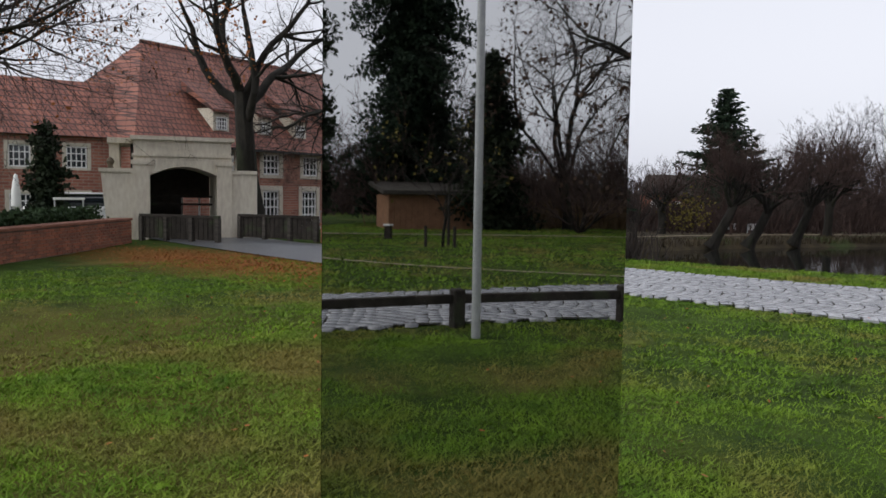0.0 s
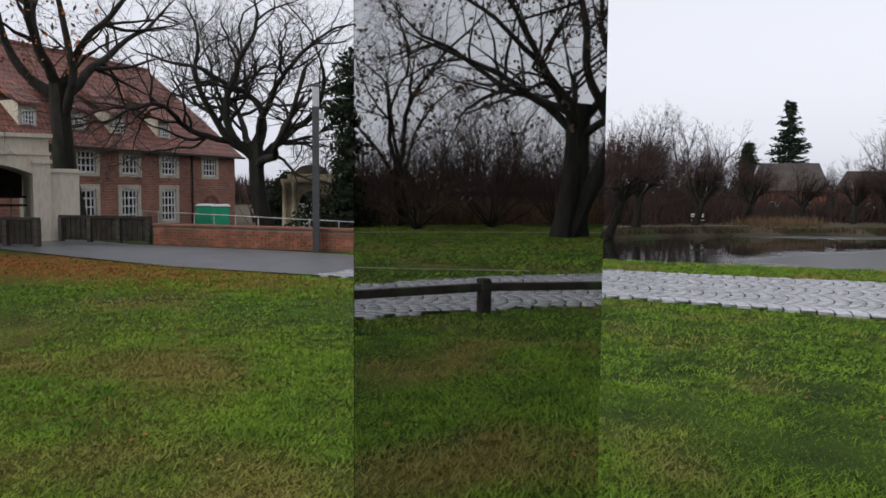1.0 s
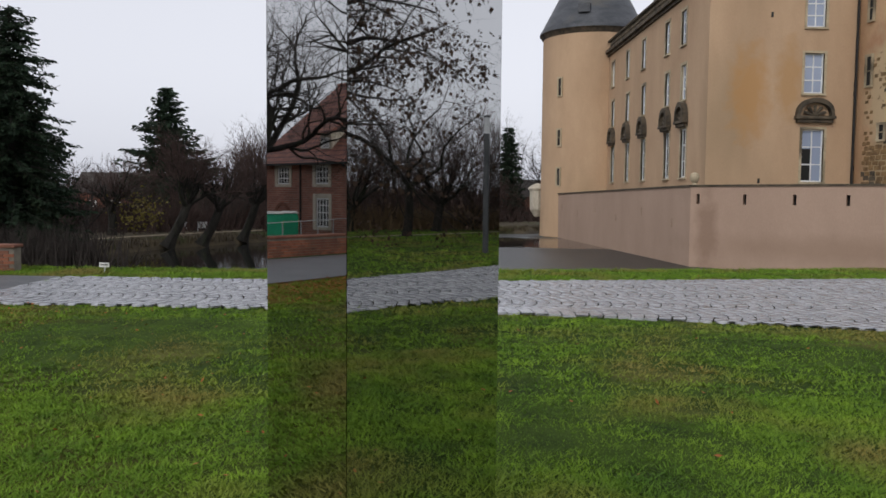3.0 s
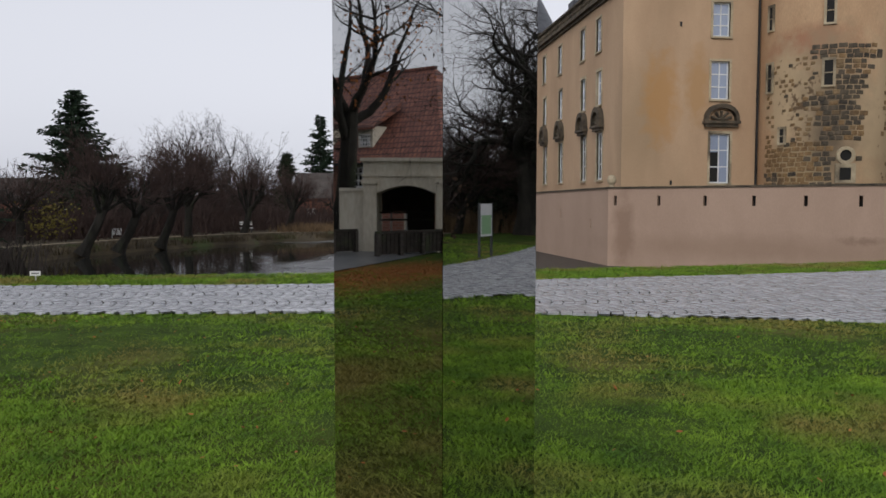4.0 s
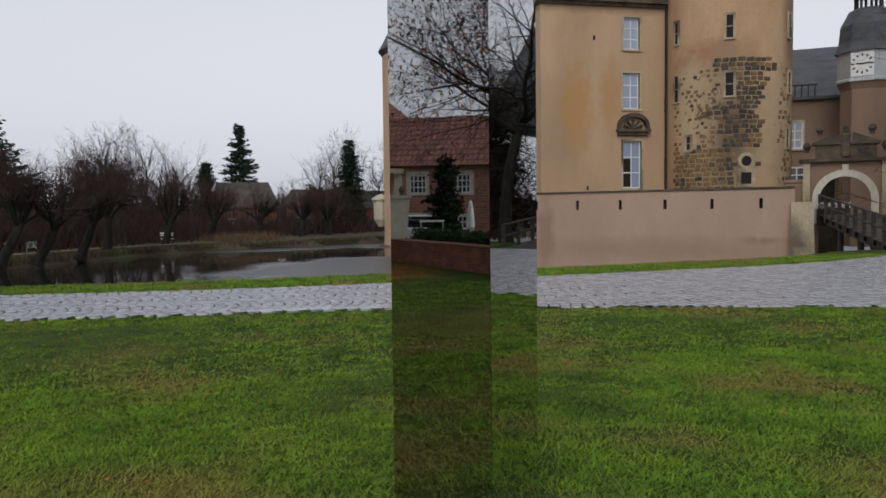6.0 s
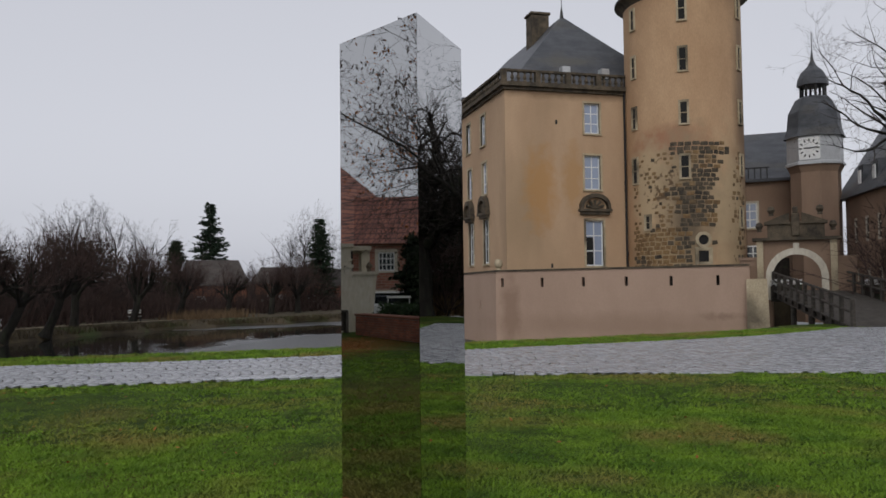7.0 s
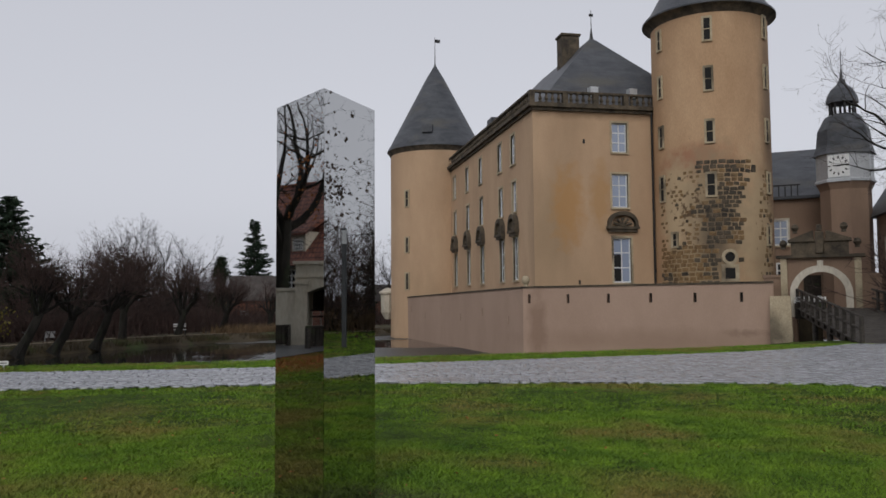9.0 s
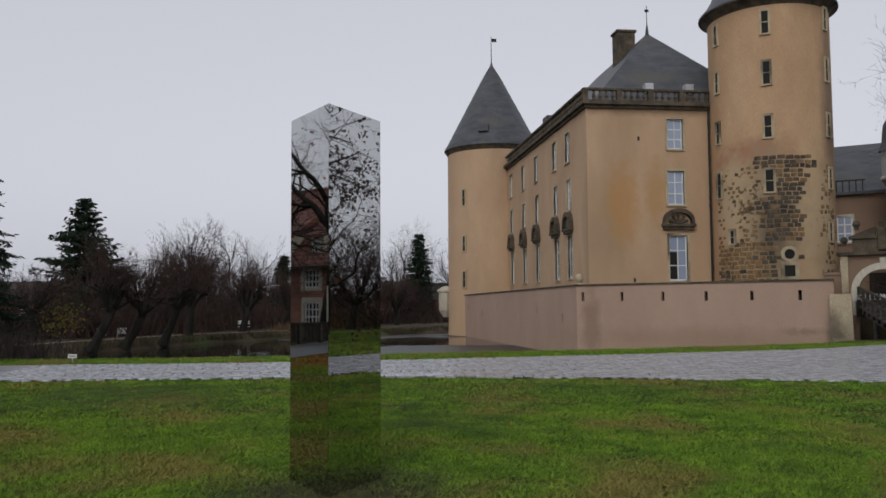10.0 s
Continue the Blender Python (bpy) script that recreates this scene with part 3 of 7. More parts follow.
# main roof, hipped, with a ridge running back
def hip_roof(x0, x1, y0, y1, z0, rx, ry0, ry1, z1, flare=0.0):
    bm = bmesh.new()
    c = [bm.verts.new(p) for p in ((x0, y0, z0), (x1, y0, z0), (x1, y1, z0), (x0, y1, z0))]
    a, b = bm.verts.new((rx, ry0, z1)), bm.verts.new((rx, ry1, z1))
    for f in ((c[0], c[1], a), (c[1], c[2], b, a), (c[2], c[3], b), (c[3], c[0], a, b)):
        bm.faces.new(f)
    bm.faces.new(c[::-1])
    return bm


castle_roof = part("roof", hip_roof(CX0 + 0.5, CX1 - 0.2, CY0 + 0.55, CY1 - 0.5, EAVE + 0.2, 22.1, 48.2, 60.0, 21.0), SLATE, castle, "grey slate hipped roof")
bm = bmesh.new()
add_rod(bm, (22.1, 48.2, 20.8), (22.1, 48.2, 21.7), 0.16, 0.04, 8)
add_rod(bm, (22.1, 48.2, 21.6), (22.1, 48.2, 23.1), 0.03, 0.02, 6)
add_box(bm, 21.95, 22.25, 48.18, 48.22, 22.6, 22.8)
part("finial", bm, IRON, castle_roof)
bm = bmesh.new()
add_box(bm, 20.55, 21.95, 50.2, 51.4, 17.5, 21.75)
add_box(bm, 20.45, 22.05, 50.1, 51.5, 21.75, 21.95)
part("chimney", bm, DARK_STONE, castle_roof, "blackened stone chimney", 0.04)
for x in (20.2, 23.0):
    bm = bmesh.new()
    add_box(bm, x - 0.28, x + 0.28, CY0 + 1.2, CY0 + 1.75, EAVE + 1.2, EAVE + 1.85)
    part("roof_window", bm, METAL, castle_roof)
bm = bmesh.new()
add_box(bm, CX0 + 1.2, CX0 + 2.8, 56.5, 58, EAVE + 0.8, EAVE + 2.7)
part("dormer", bm, SLATE, castle_roof)
# small iron anchors and vents in the plaster
for x, z in ((3.45, 11.9), (8.2, 8.1), (8.2, 7.6), (8.3, 3.5), (3.0, 2.75)):
    bm = bmesh.new()
    add_box(bm, x - 0.06, x + 0.06, -0.02, 0.05, z - 0.13, z + 0.13, mf)
    part("wall_anchor", bm, IRON, castle)
# drainpipe at the corner by the round tower
bm = bmesh.new()
add_rod(bm, (23.62, CY0 - 0.12, 2.4), (23.62, CY0 - 0.12, EAVE), 0.07, seg=6)
part("drainpipe", bm, IRON, castle)
bm = bmesh.new()
add_rod(bm, (CX0 - 0.1, CY1 - 0.6, 2.4), (CX0 - 0.1, CY1 - 0.6, EAVE), 0.08, seg=6)
part("drainpipe", bm, IRON, castle)


def round_tower(parent, cx, cy, r, z0, ze, over, profile, material):
    bm = bmesh.new()
    add_turn(bm, [(r * 1.015, z0), (r, z0 + 3), (r, ze)], 48, cx, cy)
    body = part("tower", bm, material, parent, smooth=True)
    bm = bmesh.new()
    add_turn(bm, [(r, ze - 0.45), (r + 0.12, ze - 0.3), (r + over * 0.6, ze - 0.1), (r + over, ze)], 48, cx, cy)
    part("tower_cornice", bm, DARK_STONE, body, smooth=True)
    bm = bmesh.new()
    add_turn(bm, [(r + over, ze), (r + over, ze + 0.1)] + profile, 48, cx, cy)
    roof = part("tower_roof", bm, SLATE, body, "grey slate cone roof", smooth=True)
    return body, roof


def tower_slit(body, cx, cy, r, ang, z, w, h, frame_m=None, cross=True):
    """A narrow stone-framed window on a round tower, at an angle from +x."""
    a = radians(ang)
    m = Matrix.Translation((cx + r * math.cos(a), cy + r * math.sin(a), z)) @ Matrix(((-math.sin(a), math.cos(a), 0, 0), (math.cos(a), math.sin(a), 0, 0), (0, 0, 1, 0), (0, 0, 0, 1)))
    return window(body, m, w, h, 1, 2 if cross else 1, frame_m or SAND_STONE, BLACK, 0.05, 0.065, frame_m or SAND_STONE, False, -0.03)


TX, TY, TR = 27.2, 40.72, 3.66
tower, tower_roof = round_tower(castle, TX, TY, TR, -2.3, 19.75, 0.55, [(TR + 0.1, 20.35), (TR - 0.5, 21.4), (1.6, 25.5), (0.05, 30.5)], TOWER)
ang0 = math.degrees(math.atan2(-7.1 - TY, 0.1 - TX))
for off, rows in ((-1.5, [(17.5, 0.5, 1.5), (14.38, 0.5, 1.5), (11.15, 0.5, 1.42), (7.85, 0.55, 1.45)]), (-55, [(17.6, 0.42, 1.35), (14.5, 0.42, 1.4), (11.25, 0.42, 1.4), (7.8, 0.5, 1.65)]), (-39, [(4.86, 0.4, 0.9)]), (63, [(17.9, 0.42, 1.4), (14.7, 0.42, 1.45), (11.3, 0.42, 1.45), (8.1, 0.42, 1.3)]), (60, [(4.9, 0.4, 1.2)])):
    for z, w, h in rows:
        tower_slit(tower, TX, TY, TR, ang0 + off, z, w, h)
bm = bmesh.new()
aw = radians(ang0 + 13.3)
wm = Matrix.Translation((TX + TR * math.cos(aw), TY + TR * math.sin(aw), 4.15)) @ Matrix(((-math.sin(aw), math.cos(aw), 0, 0), (math.cos(aw), math.sin(aw), 0, 0), (0, 0, 1, 0), (0, 0, 0, 1)))
for i in range(16):
    t0, t1 = 2 * math.pi * i / 16, 2 * math.pi * (i + 1) / 16
    c = [(0.3 * math.cos(t0), 0.3 * math.sin(t0)), (0.3 * math.cos(t1), 0.3 * math.sin(t1)), (0.48 * math.cos(t1), 0.48 * math.sin(t1)), (0.48 * math.cos(t0), 0.48 * math.sin(t0))]
    lo = [bm.verts.new(wm @ Vector((x, -0.05, z))) for x, z in c]
    hi = [bm.verts.new(wm @ Vector((x, 0.12, z))) for x, z in c]
    bm.faces.new(hi)
    for k in range(4):
        bm.faces.new((lo[k], lo[(k + 1) % 4], hi[(k + 1) % 4], hi[k]))
ring_win = part("round_window", bm, SAND_STONE, tower, "round stone window")
bm = bmesh.new()
add_box(bm, -0.33, 0.33, -0.1, 0.03, -0.33, 0.33, wm)
part("pane", bm, BLACK, ring_win)
window(tower, wm @ pose(0, 0, -1.4), 0.75, 0.82, 1, 1, SAND_STONE, BLACK, 0.06, 0.14, SAND_STONE, False, -0.03)
mix_in(TOWER, (0.30, 0.125, 0.075), (24.6, 38.3, 10.2), (2.2, 2.2, 0.9), 0.4, 0.8, 1.1, 0.65)
mix_in(TOWER, (0.47, 0.36, 0.22), (28.2, 37.4, 6.0), (1.6, 1.6, 3.9), 0.4, 0.7, 1.2, 0.7)
mix_in(TOWER, (0.47, 0.37, 0.23), (23.8, 39.0, 7.4), (1.5, 1.7, 2.6), 0.3, 0.9, 1.4, 0.7)
mix_in(TOWER, (0.30, 0.225, 0.14), (25.4, 37.6, 6.6), (1.7, 1.5, 4.0), 0.4, 0.6, 1.6, 0.85)
mix_in(TOWER, (0.33, 0.25, 0.15), (24.3, 38.7, 3.4), (1.9, 1.9, 1.6), 0.3, 0.3, 1.2, 0.9)
mix_in(TOWER, (0.10, 0.062, 0.034), (24.3, 38.6, 7.2), (2.4, 2.4, 3.4), 0.2, 2.4, 2.9, 0.9, 1.05)
mix_in(TOWER, (0.12, 0.075, 0.04), (29.2, 37.6, 5.6), (1.6, 1.8, 4.5), 0.2, 2.2, 3.2, 0.85, 1.0)
mix_in(TOWER, (0.09, 0.07, 0.05), (25.5, 37.5, 5.6), (0.9, 1.0, 2.2), 0.5, 0.6, 1.2, 0.7)
mix_in(TOWER, (0.17, 0.12, 0.08), (29.3, 38.4, 14.0), (0.7, 1.6, 4.5), 0.5, 0.6, 0.9, 0.7)

LX, LY, LR = 14.85, 71.6, 4.5
tower2, tower2_roof = round_tower(castle, LX, LY, LR, -2.3, 16.4, 0.35, [(LR, 17.1), (0.9, 24.0), (0.12, 25.3), (0.05, 25.7)], OCHRE)
ang2 = math.degrees(math.atan2(-7.1 - LY, 0.1 - LX))
for z, h in ((10.6, 1.6), (6.2, 1.5), (2.7, 1.6)):
    tower_slit(tower2, LX, LY, LR, ang2 - 38, z, 0.42, h)
bm = bmesh.new()
add_rod(bm, (LX, LY, 25.6), (LX, LY, 28.3), 0.05, 0.025, 6)
add_box(bm, LX, LX + 0.55, LY - 0.01, LY + 0.01, 27.75, 28.1)
part("weather_vane", bm, IRON, tower2_roof)
bm = bmesh.new()
a = radians(ang2 + 14 - 25)
add_box(bm, -0.4, 0.4, -0.5, 0.5, 0, 0.75, pose(LX + (LR - 0.45) * math.cos(a), LY + (LR - 0.45) * math.sin(a), 17.7, 0, 0, math.degrees(a)))
part("dormer", bm, SLATE, tower2_roof)

# ---- retaining wall of the castle terrace ----
RW = [(10.9, 75.5), (13.97, 39.85), (25.1, 31.4)]
RT = [1.85, 2.36, 2.45]
terrace = thing("terrace_wall", "pink plastered moat retaining wall with loopholes", "wall", kind="structure")


def loop_wall(p, q, zt0, zt1, loops, name="wall"):
    k = math.dist(p, q)
    d = ((q[0] - p[0]) / k, (q[1] - p[1]) / k)
    m = wall_frame(*p, *d)
    bm = bmesh.new()
    holes = sorted((s - 0.085, s + 0.085, zl, zl + 0.52) for s, zl in loops)
    wall_sheet(bm, m, k, -2.5, min(zt0, zt1) - 0.06, holes, 0.4)
    v = [bm.verts.new(m @ Vector(c)) for c in ((0, 0, min(zt0, zt1) - 0.06), (k, 0, min(zt0, zt1) - 0.06), (k, 0, zt1), (0, 0, zt0))]
    bm.faces.new(v)
    v = [bm.verts.new(m @ Vector(c)) for c in ((0, -0.6, zt0), (0, 0, zt0), (k, 0, zt1), (k, -0.6, zt1))]
    bm.faces.new(v)
    v = [bm.verts.new(m @ Vector(c)) for c in ((0, -0.6, -2.5), (k, -0.6, -2.5), (k, -0.6, zt1), (0, -0.6, zt0))]
    bm.faces.new(v)
    w = part(name, bm, PINK, terrace)
    # black backing boxes carry the darkness of the slits in their colour
    bm = bmesh.new()
    for x0, x1, a, b in holes:
        add_box(bm, x0 - 0.02, x1 + 0.02, -0.42, -0.32, a - 0.02, b + 0.02, m)
    if holes:
        part("loophole", bm, BLACK, w, "dark loophole slits")
    bm = bmesh.new()
    add_box(bm, 0, k, -0.62, 0.06, 0, 0.1, m)
    for vv in bm.verts:
        s = (Vector((vv.co.x - p[0], vv.co.y - p[1])).dot(Vector(d))) / k
        vv.co.z += zt0 + (zt1 - zt0) * s
    part("coping", bm, DARK_STONE, w, "dark stone coping")
    return w


# damp streaks and patches on the moat wall
mix_in(PINK, (0.20, 0.125, 0.085), (14.7, 39.3, 0.0), (0.5, 0.5, 1.9), 0.5, 0.8, 1.6, 0.55)
mix_in(PINK, (0.16, 0.10, 0.07), (24.0, 32.2, -0.2), (1.0, 0.8, 0.16), 0.6, 1.2, 3.2, 0.45)
mix_in(PINK, (0.27, 0.18, 0.125), (19.5, 35.6, -0.7), (7.0, 5.5, 0.55), 0.6, 0.6, 1.1, 0.5)
k2 = math.dist(RW[1], RW[2])
loop_wall(RW[1], RW[2], RT[1], RT[2], [(0.4 + 2.4 * i, 1.45) for i in range(6)])
k1 = math.dist(RW[0], RW[1])
loop_wall(RW[0], RW[1], RT[0], RT[1], [(k1 - 2.5 - 5.0 * i, 0.1 + 0.5 * (i % 2)) for i in range(6)])
bm = bmesh.new()
ring = [RW[0], RW[1], RW[2], (29.5, 33.5), (33, 45), (33, 80), (14, 80)]
add_prism(bm, [(x + 0.3, y + 0.3) for x, y in ring], -2.5, 1.75)
tagged(part("terrace", bm, BANK), "earth terrace behind the moat wall", "terrace", kind="structure")
bm = bmesh.new()
add_turn(bm, [(0.02, 0), (0.16, 0.0), (0.12, 0.12), (0.2, 0.2), (0.27, 0.4), (0.2, 0.6), (0.02, 0.68)], 10, 14.2, 40.0)
for v in bm.verts:
    v.co.z += 2.45
tagged(part("stone_ball", bm, SAND_STONE, smooth=True), "weathered stone ball on the terrace wall corner", "ornament")
# corner bartizan by the far tower
bm = bmesh.new()
add_turn(bm, [(0.3, -0.2), (0.7, 0.5), (0.75, 2.3), (0.9, 2.4), (0.9, 2.55), (0.4, 2.9), (0.05, 3.0)], 8, 10.4, 74.6)
part("bartizan", bm, CREAM, terrace, "small stone corner turret")
# sloping buttress at the end of the wall
u = Vector((RW[2][0] - RW[1][0], RW[2][1] - RW[1][1], 0)).normalized()
o = Vector((u.y, -u.x, 0))
bm = bmesh.new()
e = Vector((RW[2][0], RW[2][1], 0)) - u * 0.15
c = [e, e + u * 1.15, e + u * 1.15 + o * 1.3, e + o * 1.3]
lo = [bm.verts.new((p.x, p.y, -2.5)) for p in c]
c2 = [e, e + u * 1.0, e + u * 1.0 + o * 0.35, e + o * 0.35]
hi = [bm.verts.new((p.x, p.y, 1.75)) for p in c2]
bm.faces.new(hi)
for i in range(4):
    bm.faces.new((lo[i], lo[(i + 1) % 4], hi[(i + 1) % 4], hi[i]))
part("buttress", bm, SAND_STONE, terrace, "sloping grey stone buttress")

# ---- castle gate arch, bridge and rear wings ----
gm = wall_frame(25.85, 31.77, 3.0, -2.4) @ pose(0, 0, -0.35)
GW = math.hypot(3.0, 2.4)
gate = thing("castle_gate", "weathered sandstone arched castle gate with broken pediment", "gate")


def arch_wall(bm, m, x0, x1, z0, z1, ax, ar, zs, y0, y1, k=14):
    """A wall with a round-headed opening of half-width ar about ax, springing at zs."""
    add_box(bm, x0, ax - ar, y0, y1, z0, z1, m)
    add_box(bm, ax + ar, x1, y0, y1, z0, z1, m)
    pts = [(ax - ar * math.cos(math.pi * i / k), zs + ar * math.sin(math.pi * i / k)) for i in range(k + 1)]
    for (xa, za), (xb, zb) in zip(pts, pts[1:]):
        v = [bm.verts.new(m @ Vector(p)) for p in ((xa, y1, za), (xb, y1, zb), (xb, y1, z1), (xa, y1, z1), (xa, y0, za), (xb, y0, zb), (xb, y0, z1), (xa, y0, z1))]
        for f in ((0, 1, 2, 3), (4, 7, 6, 5), (0, 4, 5, 1), (3, 2, 6, 7)):
            bm.faces.new([v[i] for i in f])
    bmesh.ops.remove_doubles(bm, verts=bm.verts[:], dist=0.002)


def arch_ring(bm, m, ax, r0, r1, zs, y0, y1, k=14, flat=1.0):
    for i in range(k):
        t0, t1 = math.pi * i / k, math.pi * (i + 1) / k
        c = [(ax - r * math.cos(t), zs + r * math.sin(t) * flat) for r, t in ((r0, t0), (r0, t1), (r1, t1), (r1, t0))]
        lo = [bm.verts.new(m @ Vector((x, y0, z))) for x, z in c]
        hi = [bm.verts.new(m @ Vector((x, y1, z))) for x, z in c]
        bm.faces.new(hi)
        for j in range(4):
            bm.faces.new((lo[j], lo[(j + 1) % 4], hi[(j + 1) % 4], hi[j]))


GM = GW / 2
bm = bmesh.new()
arch_wall(bm, gm, 0.3, GW - 0.3, -2.4, 4.1, GM, 1.18, 2.2, -0.7, 0)
part("gate_wall", bm, WING, gate)
bm = bmesh.new()
arch_ring(bm, gm, GM, 1.16, 1.5, 2.2, 0, 0.1)
add_box(bm, GM - 1.5, GM - 1.16, 0, 0.1, 1.0, 2.2, gm)
add_box(bm, GM + 1.16, GM + 1.5, 0, 0.1, 1.0, 2.2, gm)
add_box(bm, GM - 0.14, GM + 0.14, 0, 0.2, 3.35, 3.95, gm)
bmesh.ops.remove_doubles(bm, verts=bm.verts[:], dist=0.002)
part("arch", bm, CREAM, gate, "pale stone arch")
for x in (0.0, GW - 0.32):
    bm = bmesh.new()
    add_box(bm, x, x + 0.32, -0.7, 0.16, 0.9, 4.1, gm)
    part("pilaster", bm, SAND_STONE, gate)
bm = bmesh.new()
add_box(bm, -0.2, GW + 0.2, -0.8, 0.3, 4.1, 4.25, gm)
add_box(bm, 0.55, GW - 0.55, -0.6, 0.1, 4.25, 4.95, gm)
add_box(bm, 0.4, GW - 0.4, -0.7, 0.2, 4.95, 5.08, gm)
for s in (-1, 1):
    v = [gm @ Vector(p) for p in ((GM + s * 1.5, 0.1, 5.08), (GM + s * 0.3, 0.1, 5.08), (GM + s * 0.3, 0.1, 5.55), (GM + s * 1.5, -0.5, 5.08), (GM + s * 0.3, -0.5, 5.08), (GM + s * 0.3, -0.5, 5.55))]
    v = [bm.verts.new(p) for p in v]
    for f in ((0, 1, 2), (3, 5, 4), (0, 2, 5, 3), (1, 4, 5, 2), (0, 3, 4, 1)):
        bm.faces.new([v[i] for i in f])
part("entablature", bm, DARK_STONE, gate, "blackened entablature and broken pediment")
bm = bmesh.new()
add_box(bm, GM - 0.2, GM + 0.2, -0.3, 0.25, 4.3, 5.5, gm)
add_box(bm, GM - 0.13, GM + 0.13, -0.2, 0.2, 5.5, 5.85, gm)
part("crest", bm, DARK_STONE, gate, "carved stone coat of arms", 0.05)
for x, z in ((0.15, 4.25), (GW - 0.15, 4.25), (0.75, 5.08), (GW - 0.75, 5.08)):
    bm = bmesh.new()
    c = gm @ Vector((x, -0.2, 0))
    add_turn(bm, [(0.02, z), (0.14, z), (0.1, z + 0.1), (0.2, z + 0.28), (0.14, z + 0.45), (0.01, z + 0.5)], 8, c.x, c.y)
    part("finial", bm, DARK_STONE, gate, smooth=True)
for x0, x1 in ((-0.85, 0.0), (GW, GW + 0.9)):
    bm = bmesh.new()
    add_box(bm, x0, x1, -0.7, -0.05, -2.4, 3.1, gm)
    add_box(bm, x0 - 0.06, x1 + 0.06, -0.75, 0.02, 3.1, 3.25, gm)
    part("wing_wall", bm, WING, gate)

# timber bridge, rising to the gate
bridge = thing("castle_bridge", "grey weathered timber bridge over the moat to the castle gate", "bridge")
B0, B1 = Vector((19.6, 18.2, 0.02)), Vector((26.3, 31.2, 1.15))
bd = (B1 - B0)
side = Vector((bd.y, -bd.x, 0)).normalized()
BW = 3.6
nb = 46
for i in range(nb):
    p, q = B0 + bd * (i / nb), B0 + bd * ((i + 0.94) / nb)
    bm = bmesh.new()
    c = [p, p + side * BW, q + side * BW, q]
    add_prism(bm, [(v.x, v.y) for v in c], 0, 0, [p.z - 0.06] * 2 + [q.z - 0.06] * 2, [p.z] * 2 + [q.z] * 2)
    part("plank", bm, WOOD, bridge)
for off in (0.15, BW - 0.15):
    bm = bmesh.new()
    p, q = B0 + side * off, B1 + side * off
    add_prism(bm, [(v.x, v.y) for v in (p, p + side * 0.2, q + side * 0.2, q)], 0, 0, [p.z - 0.42] * 2 + [q.z - 0.42] * 2, [p.z - 0.07] * 2 + [q.z - 0.07] * 2)
    part("beam", bm, WOOD, bridge)
for off in (0.06, BW - 0.06):
    for i in range(11):
        p = B0 + bd * (i / 10 * 0.985 + 0.005) + side * off
        bm = bmesh.new()
        add_box(bm, p.x - 0.06, p.x + 0.06, p.y - 0.06, p.y + 0.06, p.z - 0.3, p.z + 0.98)
        part("post", bm, WOOD, bridge)
    for h in (0.95, 0.5):
        bm = bmesh.new()
        add_rod(bm, B0 + side * off + Vector((0, 0, h)), B1 + side * off + Vector((0, 0, h)), 0.055, seg=6)
        part("rail", bm, WOOD, bridge)
for f in (0.25, 0.5, 0.75):
    for off in (0.3, BW - 0.3):
        p = B0 + bd * f + side * off
        bm = bmesh.new()
        add_rod(bm, (p.x, p.y, -2.8), (p.x, p.y, p.z - 0.4), 0.13, seg=8)
        part("pile", bm, WOOD, bridge)

# rear wings and clock tower
wing = thing("castle_wing", "pink plastered rear castle wing with grey slate roofs", "castle wing")
w1 = wall_frame(28.0, 47.6, 0.805, -0.593)
bm = bmesh.new()
wall_sheet(bm, w1, 10.5, -1, 8.7, [(4.85 + 1.9 * i, 5.85 + 1.9 * i, 5.3, 7.1) for i in range(2)])
part("wall", bm, WING, wing)
for x in (5.1, 7.4):
    window(wing, w1 @ pose(x, 0.02, 1.9), 1.0, 2.2, 2, 4, WHITE, GLASS, 0.08, depth=0.0)
bm = bmesh.new()
add_box(bm, 8.6, 9.7, 0, 0.08, 0.9, 3.2, w1)
part("door", bm, POSTWOOD, wing, "dark timber door")
for i in range(2):
    window(wing, w1 @ pose(5.35 + 1.9 * i, 0, 5.3), 1.0, 1.8, 2, 3, WHITE, SKYGLASS, 0.08, 0.1, CREAM, True)
bm = bmesh.new()
v = [bm.verts.new(w1 @ Vector(p)) for p in ((0, 0.35, 8.7), (10.5, 0.35, 8.7), (10.5, -6, 12.9), (0, -6, 12.9), (0, 0.35, 8.5), (10.5, 0.35, 8.5), (10.5, -6, 8.5), (0, -6, 8.5))]
for f in ((0, 1, 2, 3), (4, 7, 6, 5), (0, 4, 5, 1), (1, 5, 6, 2), (3, 7, 4, 0), (2, 6, 7, 3)):
    bm.faces.new([v[i] for i in f])
wroof = part("roof", bm, SLATE, wing, "grey slate roof")
bm = bmesh.new()
for i in range(12):
    add_box(bm, 4.0 + 0.4 * i, 4.08 + 0.4 * i, 0.3, 0.38, 8.7, 9.4, w1)
add_box(bm, 3.9, 8.6, 0.28, 0.4, 9.4, 9.5, w1)
part("roof_railing", bm, IRON, wing)
bm = bmesh.new()
add_box(bm, 4.4, 5.4, -1.2, 0.1, 8.7, 9.7, w1)
part("dormer", bm, CREAM, wroof)
w2 = wall_frame(36.6, 37.4, -0.437, -0.9)
bm = bmesh.new()
wall_sheet(bm, w2, 7.6, -1, 6.8, [(1.5 + 2.1 * i, 2.2 + 2.1 * i, 3.9, 5.4) for i in range(3)] + [(1.6 + 2.1 * i, 2.2 + 2.1 * i, 1.55, 2.35) for i in range(3)])
part("wall", bm, WING, wing)
